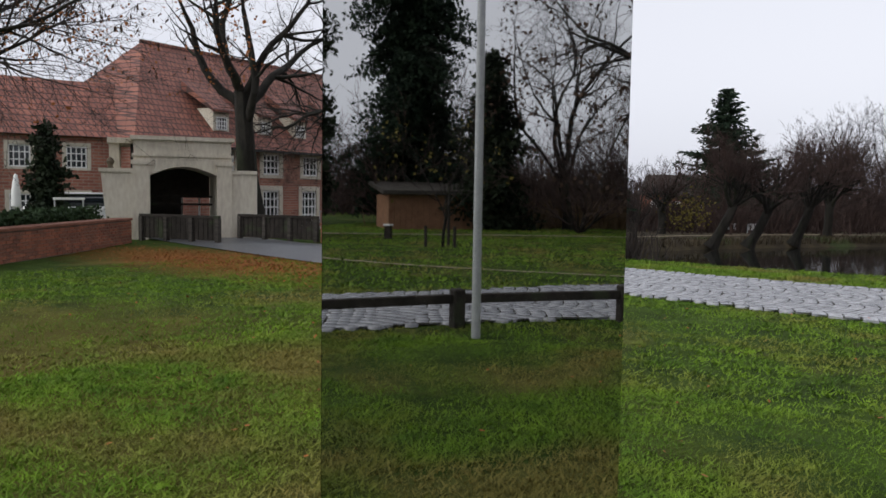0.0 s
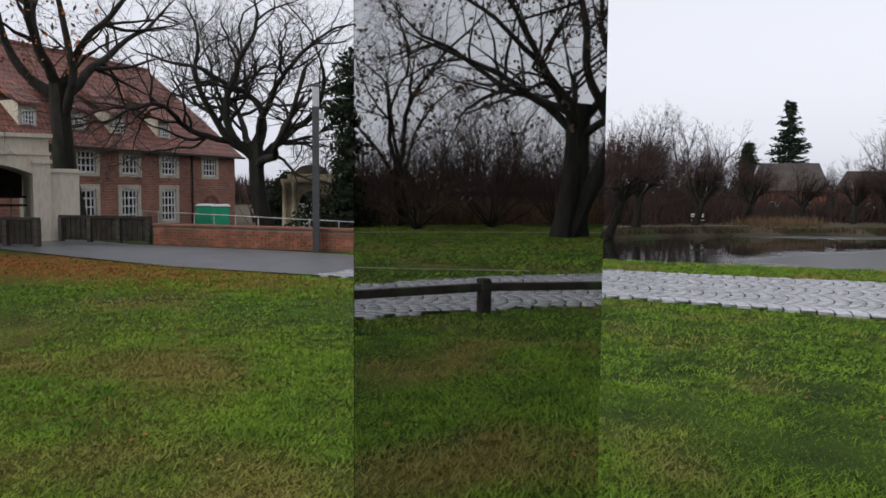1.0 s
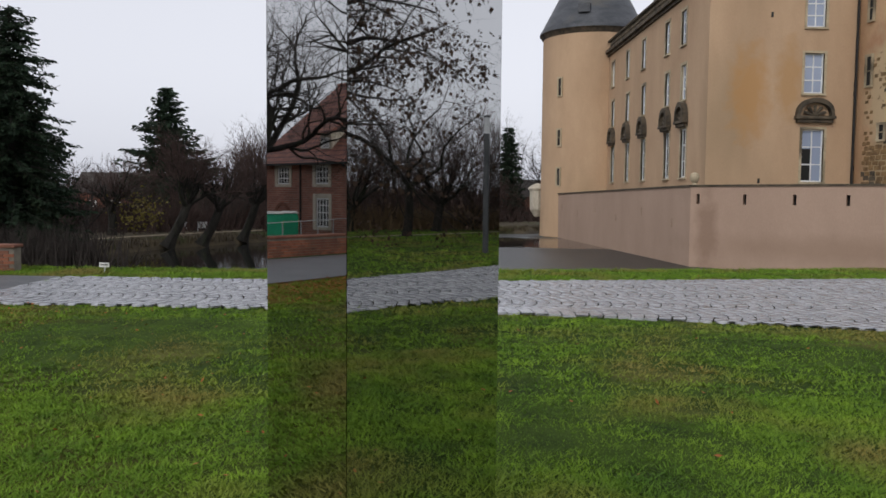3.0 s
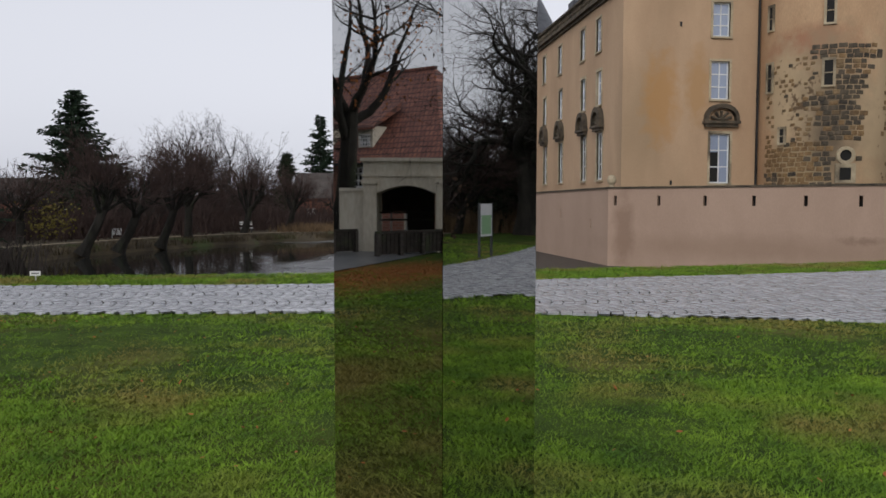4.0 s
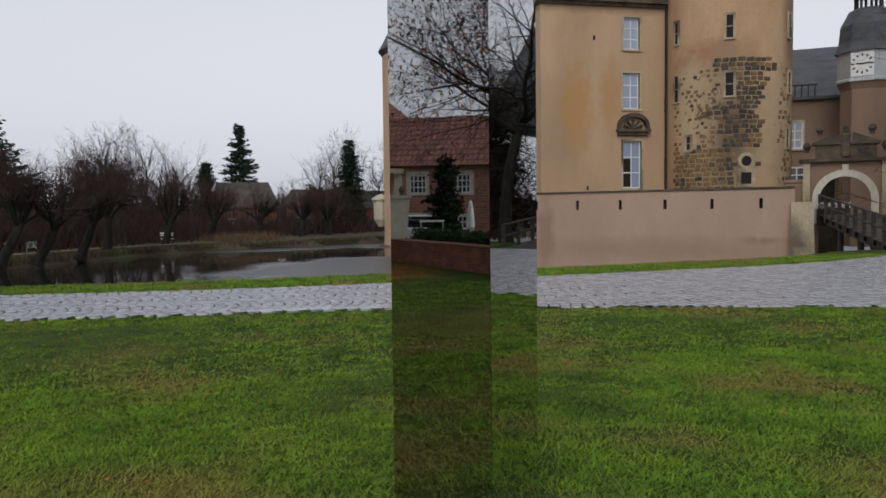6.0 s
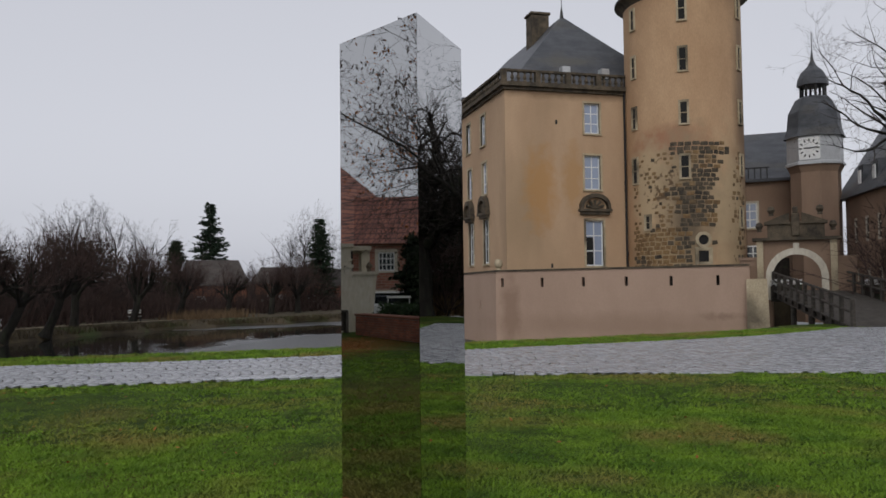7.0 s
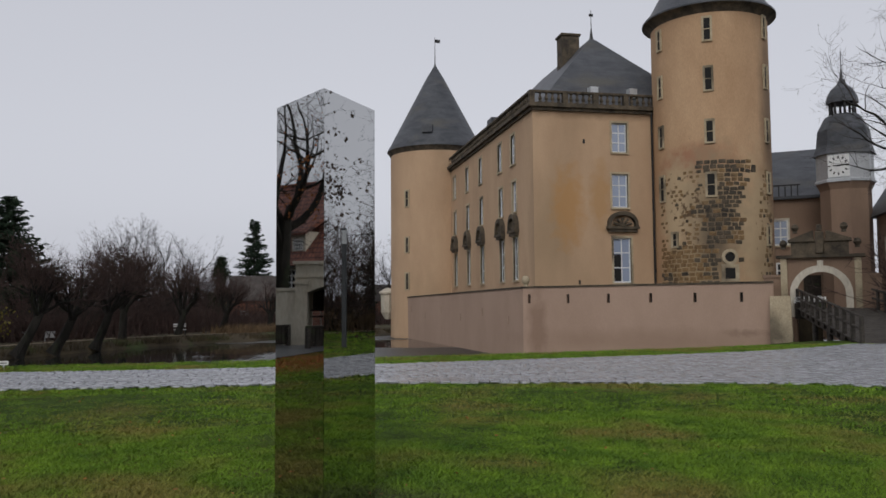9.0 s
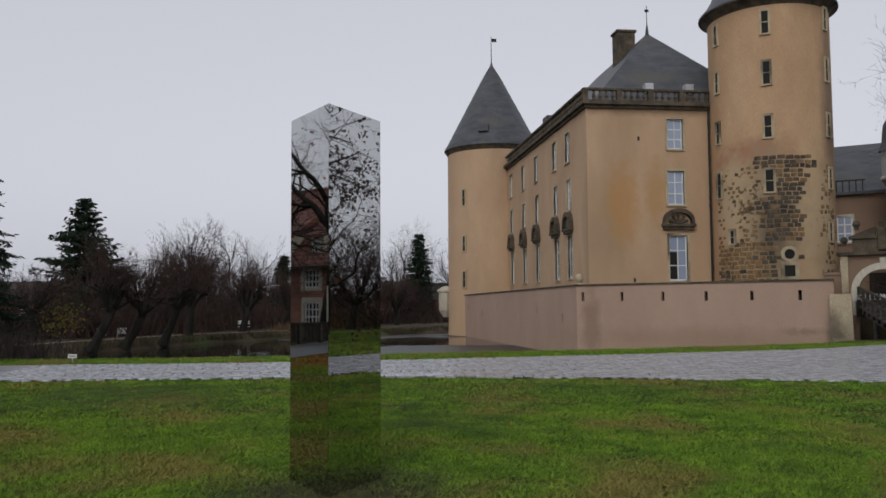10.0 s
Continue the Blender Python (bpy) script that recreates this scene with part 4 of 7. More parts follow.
for i in range(3):
    window(wing, w2 @ pose(1.85 + 2.1 * i, 0, 3.9), 0.7, 1.5, 1, 3, CREAM, GLASS, 0.1)
    window(wing, w2 @ pose(1.9 + 2.1 * i, 0, 1.55), 0.6, 0.8, 2, 1, CREAM, GLASS, 0.1)
bm = bmesh.new()
v = [bm.verts.new(w2 @ Vector(p)) for p in ((-1, 0.4, 6.7), (7.9, 0.4, 6.7), (7.0, -3.6, 12.9), (-1, -3.6, 12.9), (7.9, -7, 6.7), (-1, -7, 6.7))]
for f in ((0, 1, 2, 3), (3, 2, 4, 5), (0, 3, 5), (1, 4, 2), (0, 5, 4, 1)):
    bm.faces.new([v[i] for i in f])
wroof2 = part("roof", bm, SLATE, wing, "grey slate roof")
for i in range(2):
    d = part("dormer", (lambda b: (add_box(b, 2.4 + 2.6 * i, 3.3 + 2.6 * i, -1.6, -0.1, 7.0, 8.5, w2), b)[1])(bmesh.new()), SLATE, wroof2)
    window(d, w2 @ pose(2.85 + 2.6 * i, 0.0, 7.4), 0.5, 0.8, 2, 2, WHITE, GLASS, 0.06, depth=0.05)
bm = bmesh.new()
add_box(bm, 0.2, 1.2, -3.4, -2.5, 10.5, 13.9, w2)
add_box(bm, 0.1, 1.3, -3.5, -2.4, 13.9, 14.1, w2)
part("chimney", bm, DARK_STONE, wroof2)

clock = thing("clock_tower", "octagonal clock tower with white clock storey and slate onion dome", "tower")
KX, KY = 35.3, 38.45
def octagon(bm, profile):
    add_turn(bm, profile, 8, KX, KY, math.pi / 8 + radians(-6), math.pi / 8 + radians(-6) + 2 * math.pi)
bm = bmesh.new()
octagon(bm, [(1.52, -1), (1.52, 8.5), (1.74, 8.95)])
part("shaft", bm, WING, clock)
# white boards given grey METAL: their shade is put into the colour
bm = bmesh.new()
octagon(bm, [(1.82, 8.95), (1.82, 9.1), (1.7, 9.18), (1.7, 10.75), (1.75, 10.8)])
part("clock_storey", bm, METAL, clock, "white boarded clock storey, greyed to stand for shade")
bm = bmesh.new()
octagon(bm, [(1.9, 10.76), (1.8, 10.92), (1.66, 11.4), (1.56, 12.4), (1.1, 13.3), (0.85, 13.45), (0.05, 13.5)])
part("dome", bm, SLATE, clock, "bell-shaped slate dome")
for i in range(8):
    a = math.pi / 8 + radians(-6) + i * math.pi / 4
    bm = bmesh.new()
    add_rod(bm, (KX + 0.74 * math.cos(a), KY + 0.74 * math.sin(a), 13.4), (KX + 0.74 * math.cos(a), KY + 0.74 * math.sin(a), 14.25), 0.085, seg=6)
    part("lantern_post", bm, IRON, clock)
bm = bmesh.new()
octagon(bm, [(0.02, 14.15), (0.98, 14.2), (0.98, 14.3), (0.92, 14.65), (0.7, 15.1), (0.28, 15.5), (0.11, 15.9), (0.04, 16.5)])
add_rod(bm, (KX, KY, 16.3), (KX, KY, 17.7), 0.03, seg=6)
part("lantern_roof", bm, SLATE, clock, "small slate onion roof with finial")
ca = math.atan2(-5.5 - KY, -1.0 - KX)
ca = round((ca - radians(-6)) / (math.pi / 4)) * math.pi / 4 + radians(-6)
cm = Matrix.Translation((KX + 1.585 * math.cos(ca), KY + 1.585 * math.sin(ca), 9.95)) @ Matrix(((-math.sin(ca), math.cos(ca), 0, 0), (math.cos(ca), math.sin(ca), 0, 0), (0, 0, 1, 0), (0, 0, 0, 1)))
bm = bmesh.new()
add_box(bm, -0.62, 0.62, 0, 0.05, -0.7, 0.7, cm)
dial = part("clock_face", bm, WHITE, clock, "square white clock face")
bm = bmesh.new()
for i in range(12):
    a = i * math.pi / 6
    add_box(bm, -0.04, 0.04, 0.05, 0.07, 0.44, 0.6, cm @ Matrix.Rotation(a, 4, "Y"))
part("hour_mark", bm, IRON, dial)
for a, ln in ((radians(85), 0.32), (radians(275), 0.48)):
    bm = bmesh.new()
    add_box(bm, -0.035, 0.035, 0.075, 0.095, -0.08, ln, cm @ Matrix.Rotation(-a, 4, "Y"))
    part("clock_pointer", bm, IRON, dial)

# ---- the brick house ----
house = thing("brick_house", "long red brick house with hipped clay tile roof and dormers", "house")
hm = wall_frame(-36.3, 18.3, -0.109, 0.994)
HL, HD, HZ0, HE, HU = 27.05, 12.0, -1.2, 4.0, 2.6
ups = [4.3, 8.6, 12.33, 15.9, 19.56, 23.98]
lows = [4.3, 8.6, 12.3, 15.8, 19.5]
holes = [(u - 0.7, u + 0.7, 2.45, 3.75) for u in ups] + [(u - 0.7, u + 0.7, -0.55, 1.5) for u in lows]
bm = bmesh.new()
wall_sheet(bm, hm @ pose(HU, 0, 0), HL - HU, HZ0, HE, [(a - HU, b - HU, c, d) for a, b, c, d in holes], 0.25)
part("wall", bm, HOUSE_BRICK, house)
bm = bmesh.new()
for a, b in (((HU, -HD), (HU, 0)), ((HL, 0), (HL, -HD)), ((HL, -HD), (HU, -HD))):
    bm.faces.new([bm.verts.new(hm @ Vector(p)) for p in ((*a, HZ0), (*b, HZ0), (*b, HE), (*a, HE))])
part("wall", bm, HOUSE_BRICK_X, house)
for u in ups:
    window(house, hm @ pose(u, 0, 2.45), 1.4, 1.3, 4, 3, WHITE, GLASS, 0.085, 0.3, CREAM, split=True)
for u in lows:
    window(house, hm @ pose(u, 0, -0.55), 1.4, 2.05, 4, 4, WHITE, GLASS, 0.09, 0.3, CREAM, split=True)
bm = bmesh.new()
arch_ring(bm, hm, 24.1, 0.75, 1.0, 0.15, -0.05, 0.06, 12)
part("brick_arch", bm, BRICK2, house, "blind brick arch")
bm = bmesh.new()
o = 0.5
v = [bm.verts.new(hm @ Vector(p)) for p in ((HU - o, o, HE - 0.1), (HL + o, o, HE - 0.1), (HL + o, -HD - o, HE - 0.1), (HU - o, -HD - o, HE - 0.1), (7.6, -HD / 2, 10.3), (HL - 2.2, -HD / 2, 10.3))]
for f in ((0, 1, 5, 4), (1, 2, 5), (2, 3, 4, 5), (3, 0, 4), (3, 2, 1, 0)):
    bm.faces.new([v[i] for i in f])
hroof = part("roof", bm, ROOF, house, "weathered red clay tile roof")
bm = bmesh.new()
add_box(bm, 7.5, HL - 2.1, -HD / 2 - 0.12, -HD / 2 + 0.12, 10.22, 10.42, hm)
part("ridge", bm, ROOF, hroof)
bm = bmesh.new()
add_box(bm, HU - 0.5, HL + 0.5, 0.45, 0.62, HE - 0.2, HE - 0.06, hm)
part("gutter", bm, IRON, hroof)
bm = bmesh.new()
add_rod(bm, hm @ Vector((21.9, 0.08, HZ0)), hm @ Vector((21.9, 0.08, HE)), 0.06, seg=6)
part("drainpipe", bm, IRON, house)
slope = (10.6 - HE) / (HD / 2 + 0.5)
for u in (8.75, 12.3, 15.45, 19.75):
    bm = bmesh.new()
    y = -0.5
    add_box(bm, u - 0.6, u + 0.6, y - 1.6, y, HE + 0.6, HE + 2.2, hm)
    dorm = part("dormer", bm, CREAM, hroof, "shed dormer with small-paned window")
    window(dorm, hm @ pose(u, y + 0.03, HE + 0.95), 0.8, 0.75, 4, 3, WHITE, GLASS, 0.05, depth=0.01, split=True)
    bm = bmesh.new()
    v = [bm.verts.new(hm @ Vector(p)) for p in ((u - 0.85, y + 0.3, HE + 2.1), (u + 0.85, y + 0.3, HE + 2.1), (u + 0.85, y - 2.4, HE + 3.85), (u - 0.85, y - 2.4, HE + 3.85), (u - 0.85, y + 0.3, HE + 1.95), (u + 0.85, y + 0.3, HE + 1.95), (u + 0.85, y - 2.4, HE + 3.4), (u - 0.85, y - 2.4, HE + 3.4))]
    for f in ((0, 1, 2, 3), (4, 7, 6, 5), (0, 4, 5, 1), (1, 5, 6, 2), (3, 7, 4, 0)):
        bm.faces.new([v[i] for i in f])
    part("dormer_roof", bm, ROOF, dorm)
# added black box in place of dark rooms
bm = bmesh.new()
add_box(bm, HU + 0.1, HL - 0.1, -HD + 0.1, -0.3, HZ0, 3.85, hm)
part("inner_fill", bm, BLACK, house)

# rear brick building with stepped gable, beyond the gatehouse
rear = thing("courtyard_building", "red brick courtyard building with pale window surrounds", "house")
rm = wall_frame(-41.5, 7.0, 0.25, 0.97)
bm = bmesh.new()
wall_sheet(bm, rm, 15, -1, 4.2, [(1.2 + 2.6 * i, 2.2 + 2.6 * i, z, z + 1.1) for i in range(5) for z in (0.1, 2.5)])
part("wall", bm, HOUSE_BRICK, rear)
for i in range(5):
    for z in (0.1, 2.5):
        window(rear, rm @ pose(1.7 + 2.6 * i, 0, z), 1.0, 1.1, 4, 3, WHITE, GLASS, 0.055, 0.18, CREAM, split=True)
bm = bmesh.new()
v = [bm.verts.new(rm @ Vector(p)) for p in ((-0.4, 0.4, 4.1), (15.4, 0.4, 4.1), (15.4, -4.5, 7.4), (-0.4, -4.5, 7.4), (15.4, -9.4, 4.1), (-0.4, -9.4, 4.1))]
for f in ((0, 1, 2, 3), (3, 2, 4, 5), (0, 3, 5), (1, 4, 2), (0, 5, 4, 1)):
    bm.faces.new([v[i] for i in f])
part("roof", bm, ROOF, rear)
bm = bmesh.new()
add_box(bm, 0.1, 14.9, -9, -0.3, -1, 4.0, rm)
part("inner_fill", bm, HOUSE_BRICK_X, rear)

# ---- gatehouse by the drive ----
gh = thing("gatehouse", "cream stone gatehouse with a wide segmental arch", "gatehouse")
am = wall_frame(-21.4, 11.47, 0.515, 0.857)
bm = bmesh.new()
add_box(bm, 0.2, 0.68, -3.2, 0, -0.6, 2.55, am)
add_box(bm, 2.69, 3.13, -3.2, 0, -0.6, 2.55, am)
k = 12
pts = [(0.68 + 2.01 * i / k, 1.98 + 0.27 * math.sin(math.pi * i / k)) for i in range(k + 1)]
for (xa, za), (xb, zb) in zip(pts, pts[1:]):
    v = [bm.verts.new(am @ Vector(p)) for p in ((xa, 0, za), (xb, 0, zb), (xb, 0, 2.55), (xa, 0, 2.55), (xa, -3.2, za), (xb, -3.2, zb), (xb, -3.2, 2.55), (xa, -3.2, 2.55))]
    for f in ((0, 1, 2, 3), (4, 7, 6, 5), (0, 4, 5, 1), (3, 2, 6, 7)):
        bm.faces.new([v[i] for i in f])
bmesh.ops.remove_doubles(bm, verts=bm.verts[:], dist=0.002)
part("front_wall", bm, CREAM, gh)
bm = bmesh.new()
add_box(bm, 0.16, 3.17, -3.25, 0.05, 2.55, 2.63, am)
add_box(bm, 0.22, 3.11, -3.2, 0.0, 2.63, 3.05, am)
add_box(bm, 0.12, 3.21, -3.3, 0.1, 3.05, 3.17, am)
part("attic", bm, CREAM, gh, "stone attic with moulded cornice")
for x in (0.2, 2.69):
    bm = bmesh.new()
    add_box(bm, x - 0.02, x + 0.44, 0, 0.09, -0.6, 2.3, am)
    add_box(bm, x - 0.07, x + 0.49, 0, 0.14, 2.3, 2.42, am)
    part("pilaster", bm, CREAM, gh)
for x0, x1 in ((-0.72, 0.2), (3.13, 3.92)):
    bm = bmesh.new()
    lo = [(x0 + (0.25 if x0 < 0 else 0), -2.6), (x0 + (0.25 if x0 < 0 else 0), 0), (x1, 0), (x1, -2.6)]
    hi = [(x0, -2.6), (x0, 0), (x1, 0), (x1, -2.6)]
    a = [bm.verts.new(am @ Vector((*p, -0.6))) for p in lo]
    b = [bm.verts.new(am @ Vector((*p, 2.05))) for p in hi]
    bm.faces.new(b)
    for i in range(4):
        bm.faces.new((a[i], a[(i + 1) % 4], b[(i + 1) % 4], b[i]))
    add_box(bm, x0 - 0.06, x1, -2.66, 0.06, 2.05, 2.16, am)
    part("side_pier", bm, CREAM, gh, "stained stone side pier")
for i in range(4):
    bm = bmesh.new()
    add_box(bm, -0.5, -0.2, -1.0 - 0.62 * i, -0.72 - 0.62 * i, 2.16, 2.95, am)
    part("column", bm, CREAM, gh)
bm = bmesh.new()
add_box(bm, -0.55, 0.2, -3.2, -0.6, 2.95, 3.12, am)
part("side_entablature", bm, CREAM, gh)
# shade behind the columns painted as a black panel, no opening cut
bm = bmesh.new()
add_box(bm, 0.12, 0.196, -3.1, -0.66, 2.17, 2.94, am)
part("side_shade_panel", bm, BLACK, gh, "black panel standing in for the shade behind the columns")
# added dark panels block the view through the arch and keep it dark
bm = bmesh.new()
add_box(bm, 0.7, 2.67, -3.1, -3.0, 1.32, 2.5, am)
add_box(bm, 0.7, 1.75, -3.1, -3.0, -0.5, 1.32, am)
part("dark_backing", bm, POSTWOOD, gh)
for z in (1.26, 1.0):
    bm = bmesh.new()
    add_box(bm, 0.68, 2.69, -2.2, -2.08, z, z + 0.07, am)
    part("cross_beam", bm, POSTWOOD, gh)
for x in (1.72, 2.3):
    bm = bmesh.new()
    add_box(bm, x, x + 0.06, -3.0, -2.94, 0, 1.32, am)
    part("gate_post", bm, WHITE, gh)
bm = bmesh.new()
c = am @ Vector((-0.45, -0.3, 0))
add_turn(bm, [(0.02, 2.16), (0.1, 2.16), (0.07, 2.24), (0.13, 2.36), (0.08, 2.46), (0.01, 2.5)], 8, c.x, c.y)
part("finial", bm, DARK_STONE, gh, smooth=True)
# slatted timber bridge sides before the gatehouse
for p, q, lab in (((-20.7, 11.55), (-18.05, 12.35), "gate_railing"), ((-19.3, 14.1), (-16.5, 14.75), "gate_railing")):
    p, q = Vector((*p, 0)), Vector((*q, 0))
    rail = thing("bridge_railing", "dark weathered boarded timber bridge railing", "railing", group="gatehouse bridge railings")
    d = (q - p)
    nb = int(d.length / 0.16)
    fm = wall_frame(p.x, p.y, d.x, d.y)
    for i in range(nb):
        bm = bmesh.new()
        x = d.length * i / nb
        add_box(bm, x, x + 0.14, -0.02, 0.02, 0.08, 0.72, fm)
        part("board", bm, POSTWOOD, rail)
    bm = bmesh.new()
    add_box(bm, -0.05, d.length + 0.05, -0.07, 0.07, 0.72, 0.8, fm)
    part("handrail", bm, POSTWOOD, rail)
    for i in range(4):
        bm = bmesh.new()
        x = d.length * i / 3
        add_box(bm, x - 0.06, x + 0.06, -0.08, 0.08, -0.3, 0.72, fm)
        part("post", bm, WOOD, rail)

# ---- stone portal, toilets, fence, lamp post, signs ----
portal = thing("stone_portal", "small sandstone baroque portal with white doors", "portal")
pm = wall_frame(-28.1, 36.1, 3.0, 2.05)
PW = math.hypot(3.0, 2.05)
bm = bmesh.new()
arch_wall(bm, pm, 0.2, PW - 0.2, -1.2, 2.0, PW / 2, 0.75, 0.75, -0.8, 0)
part("portal_wall", bm, SAND_STONE, portal)
bm = bmesh.new()
add_box(bm, 0, PW, -1, 0.25, 2.0, 2.2, pm)
add_box(bm, 0.4, PW - 0.4, -0.8, 0.1, 2.2, 2.5, pm)
part("cornice", bm, SAND_STONE, portal)
bm = bmesh.new()
arch_ring(bm, pm, PW / 2, 0.1, 1.0, 2.5, -0.6, 0.1, 10, 0.55)
part("crest", bm, DARK_STONE, portal, "carved segmental crest")
for x in (0.1, 0.65, PW - 0.9, PW - 0.35):
    bm = bmesh.new()
    c = pm @ Vector((x + 0.12, 0.15, 0))
    add_turn(bm, [(0.16, -1.2), (0.16, -0.4), (0.13, -0.35), (0.11, 1.75), (0.17, 1.85), (0.17, 2.0)], 10, c.x, c.y)
    part("column", bm, SAND_STONE, portal, smooth=True)
for s in (0, 1):
    bm = bmesh.new()
    add_box(bm, PW / 2 - 0.75 + s * 0.76, PW / 2 - 0.01 + s * 0.75, -0.4, -0.32, -1.2, 0.75, pm)
    part("door", bm, WHITE, portal, "white panelled door")
# added black slab paints the dark behind the doors
bm = bmesh.new()
add_box(bm, 0.4, PW - 0.4, -0.78, -0.5, -1.2, 1.6, pm)
part("inner_fill", bm, BLACK, portal)

for i, (x, y) in enumerate(((-34.2, 37.9), (-36.0, 38.4))):
    wc = thing("portable_toilet", "green plastic portable toilet with a pale roof", "toilet", pose(x, y, -1.2, 0, 0, -50), "portable toilets")
    bm = bmesh.new()
    add_box(bm, -0.55, 0.55, -0.55, 0.55, 0, 1.65)
    part("cabin", bm, GREEN_PLASTIC, wc, bevel=0.04)
    bm = bmesh.new()
    add_box(bm, -0.6, 0.6, -0.6, 0.6, 1.65, 1.72)
    add_box(bm, -0.5, 0.5, -0.5, 0.5, 1.72, 1.8)
    part("cabin_roof", bm, WHITE, wc, bevel=0.03)
    bm = bmesh.new()
    add_box(bm, -0.4, 0.4, -0.58, -0.55, 0.1, 1.55)
    part("door", bm, GREEN_PLASTIC, wc)
    bm = bmesh.new()
    add_box(bm, -0.22, 0.22, -0.6, -0.58, 0.75, 1.25)
    part("notice", bm, YELLOW, wc, "yellow notice panel")

fence = thing("site_fence", "thin galvanised tube fence along the moat", "fence")
f0, f1 = Vector((-37, 34.0, -1.2)), Vector((-16.5, 27.0, -1.2))
for i in range(11):
    p = f0.lerp(f1, i / 10)
    bm = bmesh.new()
    add_rod(bm, p, p + Vector((0, 0, 1.45)), 0.03, seg=6)
    part("post", bm, METAL, fence)
for h in (0.35, 1.4):
    bm = bmesh.new()
    add_rod(bm, f0 + Vector((0, 0, h)), f1 + Vector((0, 0, h)), 0.025, seg=6)
    part("tube", bm, METAL, fence)


def street_lamp(x, y, h):
    lamp = thing("street_lamp", "slim square dark grey lamp post with a light head panel", "lamp", pose(x, y, 0, 0, 0, 30), "park lamp posts")
    bm = bmesh.new()
    add_box(bm, -0.085, 0.085, -0.085, 0.085, -0.2, h - 0.55)
    part("pole", bm, LAMP_GREY, lamp, bevel=0.01)
    bm = bmesh.new()
    add_box(bm, -0.08, 0.08, -0.08, 0.08, h - 0.55, h - 0.06)
    part("light_panel", bm, METAL, lamp, "pale frosted lamp panel")
    bm = bmesh.new()
    add_box(bm, -0.09, 0.09, -0.09, 0.09, h - 0.06, h)
    part("cap", bm, LAMP_GREY, lamp)
    bm = bmesh.new()
    add_box(bm, 0.08, 0.2, -0.05, 0.05, h - 0.85, h - 0.72)
    part("camera_box", bm, METAL, lamp)
    return lamp


street_lamp(-10.85, 14.9, 4.25)
street_lamp(20.7, 9.0, 4.25)

sign = thing("bank_sign", "small white notice sign on a short post by the moat", "sign", pose(-7.1, 15.3, 0))
bm = bmesh.new()
add_rod(bm, (0, 0, -0.1), (0, 0, 0.2), 0.02, seg=6)
part("post", bm, METAL, sign)
bm = bmesh.new()
add_box(bm, -0.11, 0.11, -0.03, -0.01, 0.12, 0.22)
part("plate", bm, WHITE, sign)
bm = bmesh.new()
add_box(bm, -0.08, 0.08, -0.034, -0.03, 0.16, 0.18)
part("unreadable_line", bm, IRON, sign)

board = thing("info_board", "white and green information board on two posts", "sign", pose(19.1, 10.55, -0.1, 0, 0, -122))
for x in (-0.39, 0.39):
    bm = bmesh.new()
    add_box(bm, x - 0.03, x + 0.03, -0.03, 0.03, -0.2, 1.78)
    part("post", bm, LAMP_GREY, board)
bm = bmesh.new()
add_box(bm, -0.36, 0.36, -0.03, 0.03, 0.75, 1.75)
part("panel", bm, WHITE, board)
bm = bmesh.new()
add_box(bm, -0.3, 0.3, -0.038, -0.032, 0.82, 1.4)
part("map_field", bm, plain("pale_green_print", (0.28, 0.48, 0.25)), board)

# flag pole
flag = thing("flag_pole", "tall pale grey metal flag pole in the lawn", "pole", pose(6.62, -2.0, 0))
bm = bmesh.new()
add_rod(bm, (0, 0, -0.2), (0, 0, 8.5), 0.05, 0.035, 12)
part("pole", bm, METAL, flag, smooth=True)
bm = bmesh.new()
add_turn(bm, [(0.02, 8.5), (0.06, 8.54), (0.07, 8.6), (0.04, 8.67), (0.01, 8.69)], 10)
part("knob", bm, METAL, flag, smooth=True)

# low timber barrier at the lawn's edge
barrier = thing("timber_barrier", "low dark wet timber post-and-rail barrier along the lawn", "fence")
posts = [(3.0, -6.7), (4.55, -5.25), (5.95, -3.75), (7.2, -2.4), (8.45, -0.6), (8.93, 1.15)]
for i, (x, y) in enumerate(posts):
    bm = bmesh.new()
    add_box(bm, -0.075, 0.075, -0.075, 0.075, -0.2, 0.46, pose(x, y, 0, 0, 0, 20 + 7 * i))
    part("post", bm, POSTWOOD, barrier, bevel=0.015)
for (x0, y0), (x1, y1) in zip(posts, posts[1:]):
    d = Vector((x1 - x0, y1 - y0, 0))
    bm = bmesh.new()
    fm = wall_frame(x0, y0, d.x, d.y)
    add_box(bm, 0.07, d.length - 0.07, -0.04, 0.04, 0.29, 0.40, fm)
    part("rail", bm, POSTWOOD, barrier, bevel=0.012)

# garden shed, stakes, logs, bin
shed = thing("garden_shed", "brown boarded garden shed with low roof", "shed", pose(30.0, -10.6, 0, 0, 0, 56))
for i in range(16):
    bm = bmesh.new()
    add_box(bm, -2.0 + 0.25 * i, -1.76 + 0.25 * i, 0.0, 0.05, 0, 1.45)
    part("board", bm, SHEDWOOD, shed)
bm = bmesh.new()
add_box(bm, -2.0, 2.0, -2.6, -0.003, 0, 1.42)
part("shed_body", bm, SHEDWOOD, shed)
bm = bmesh.new()
add_prism(bm, [(-2.3, -3), (2.3, -3), (2.3, 0.4), (-2.3, 0.4)], 0, 0, [1.85, 1.85, 1.46, 1.46], [2.0, 2.0, 1.62, 1.62])
part("shed_roof", bm, WOOD, shed)
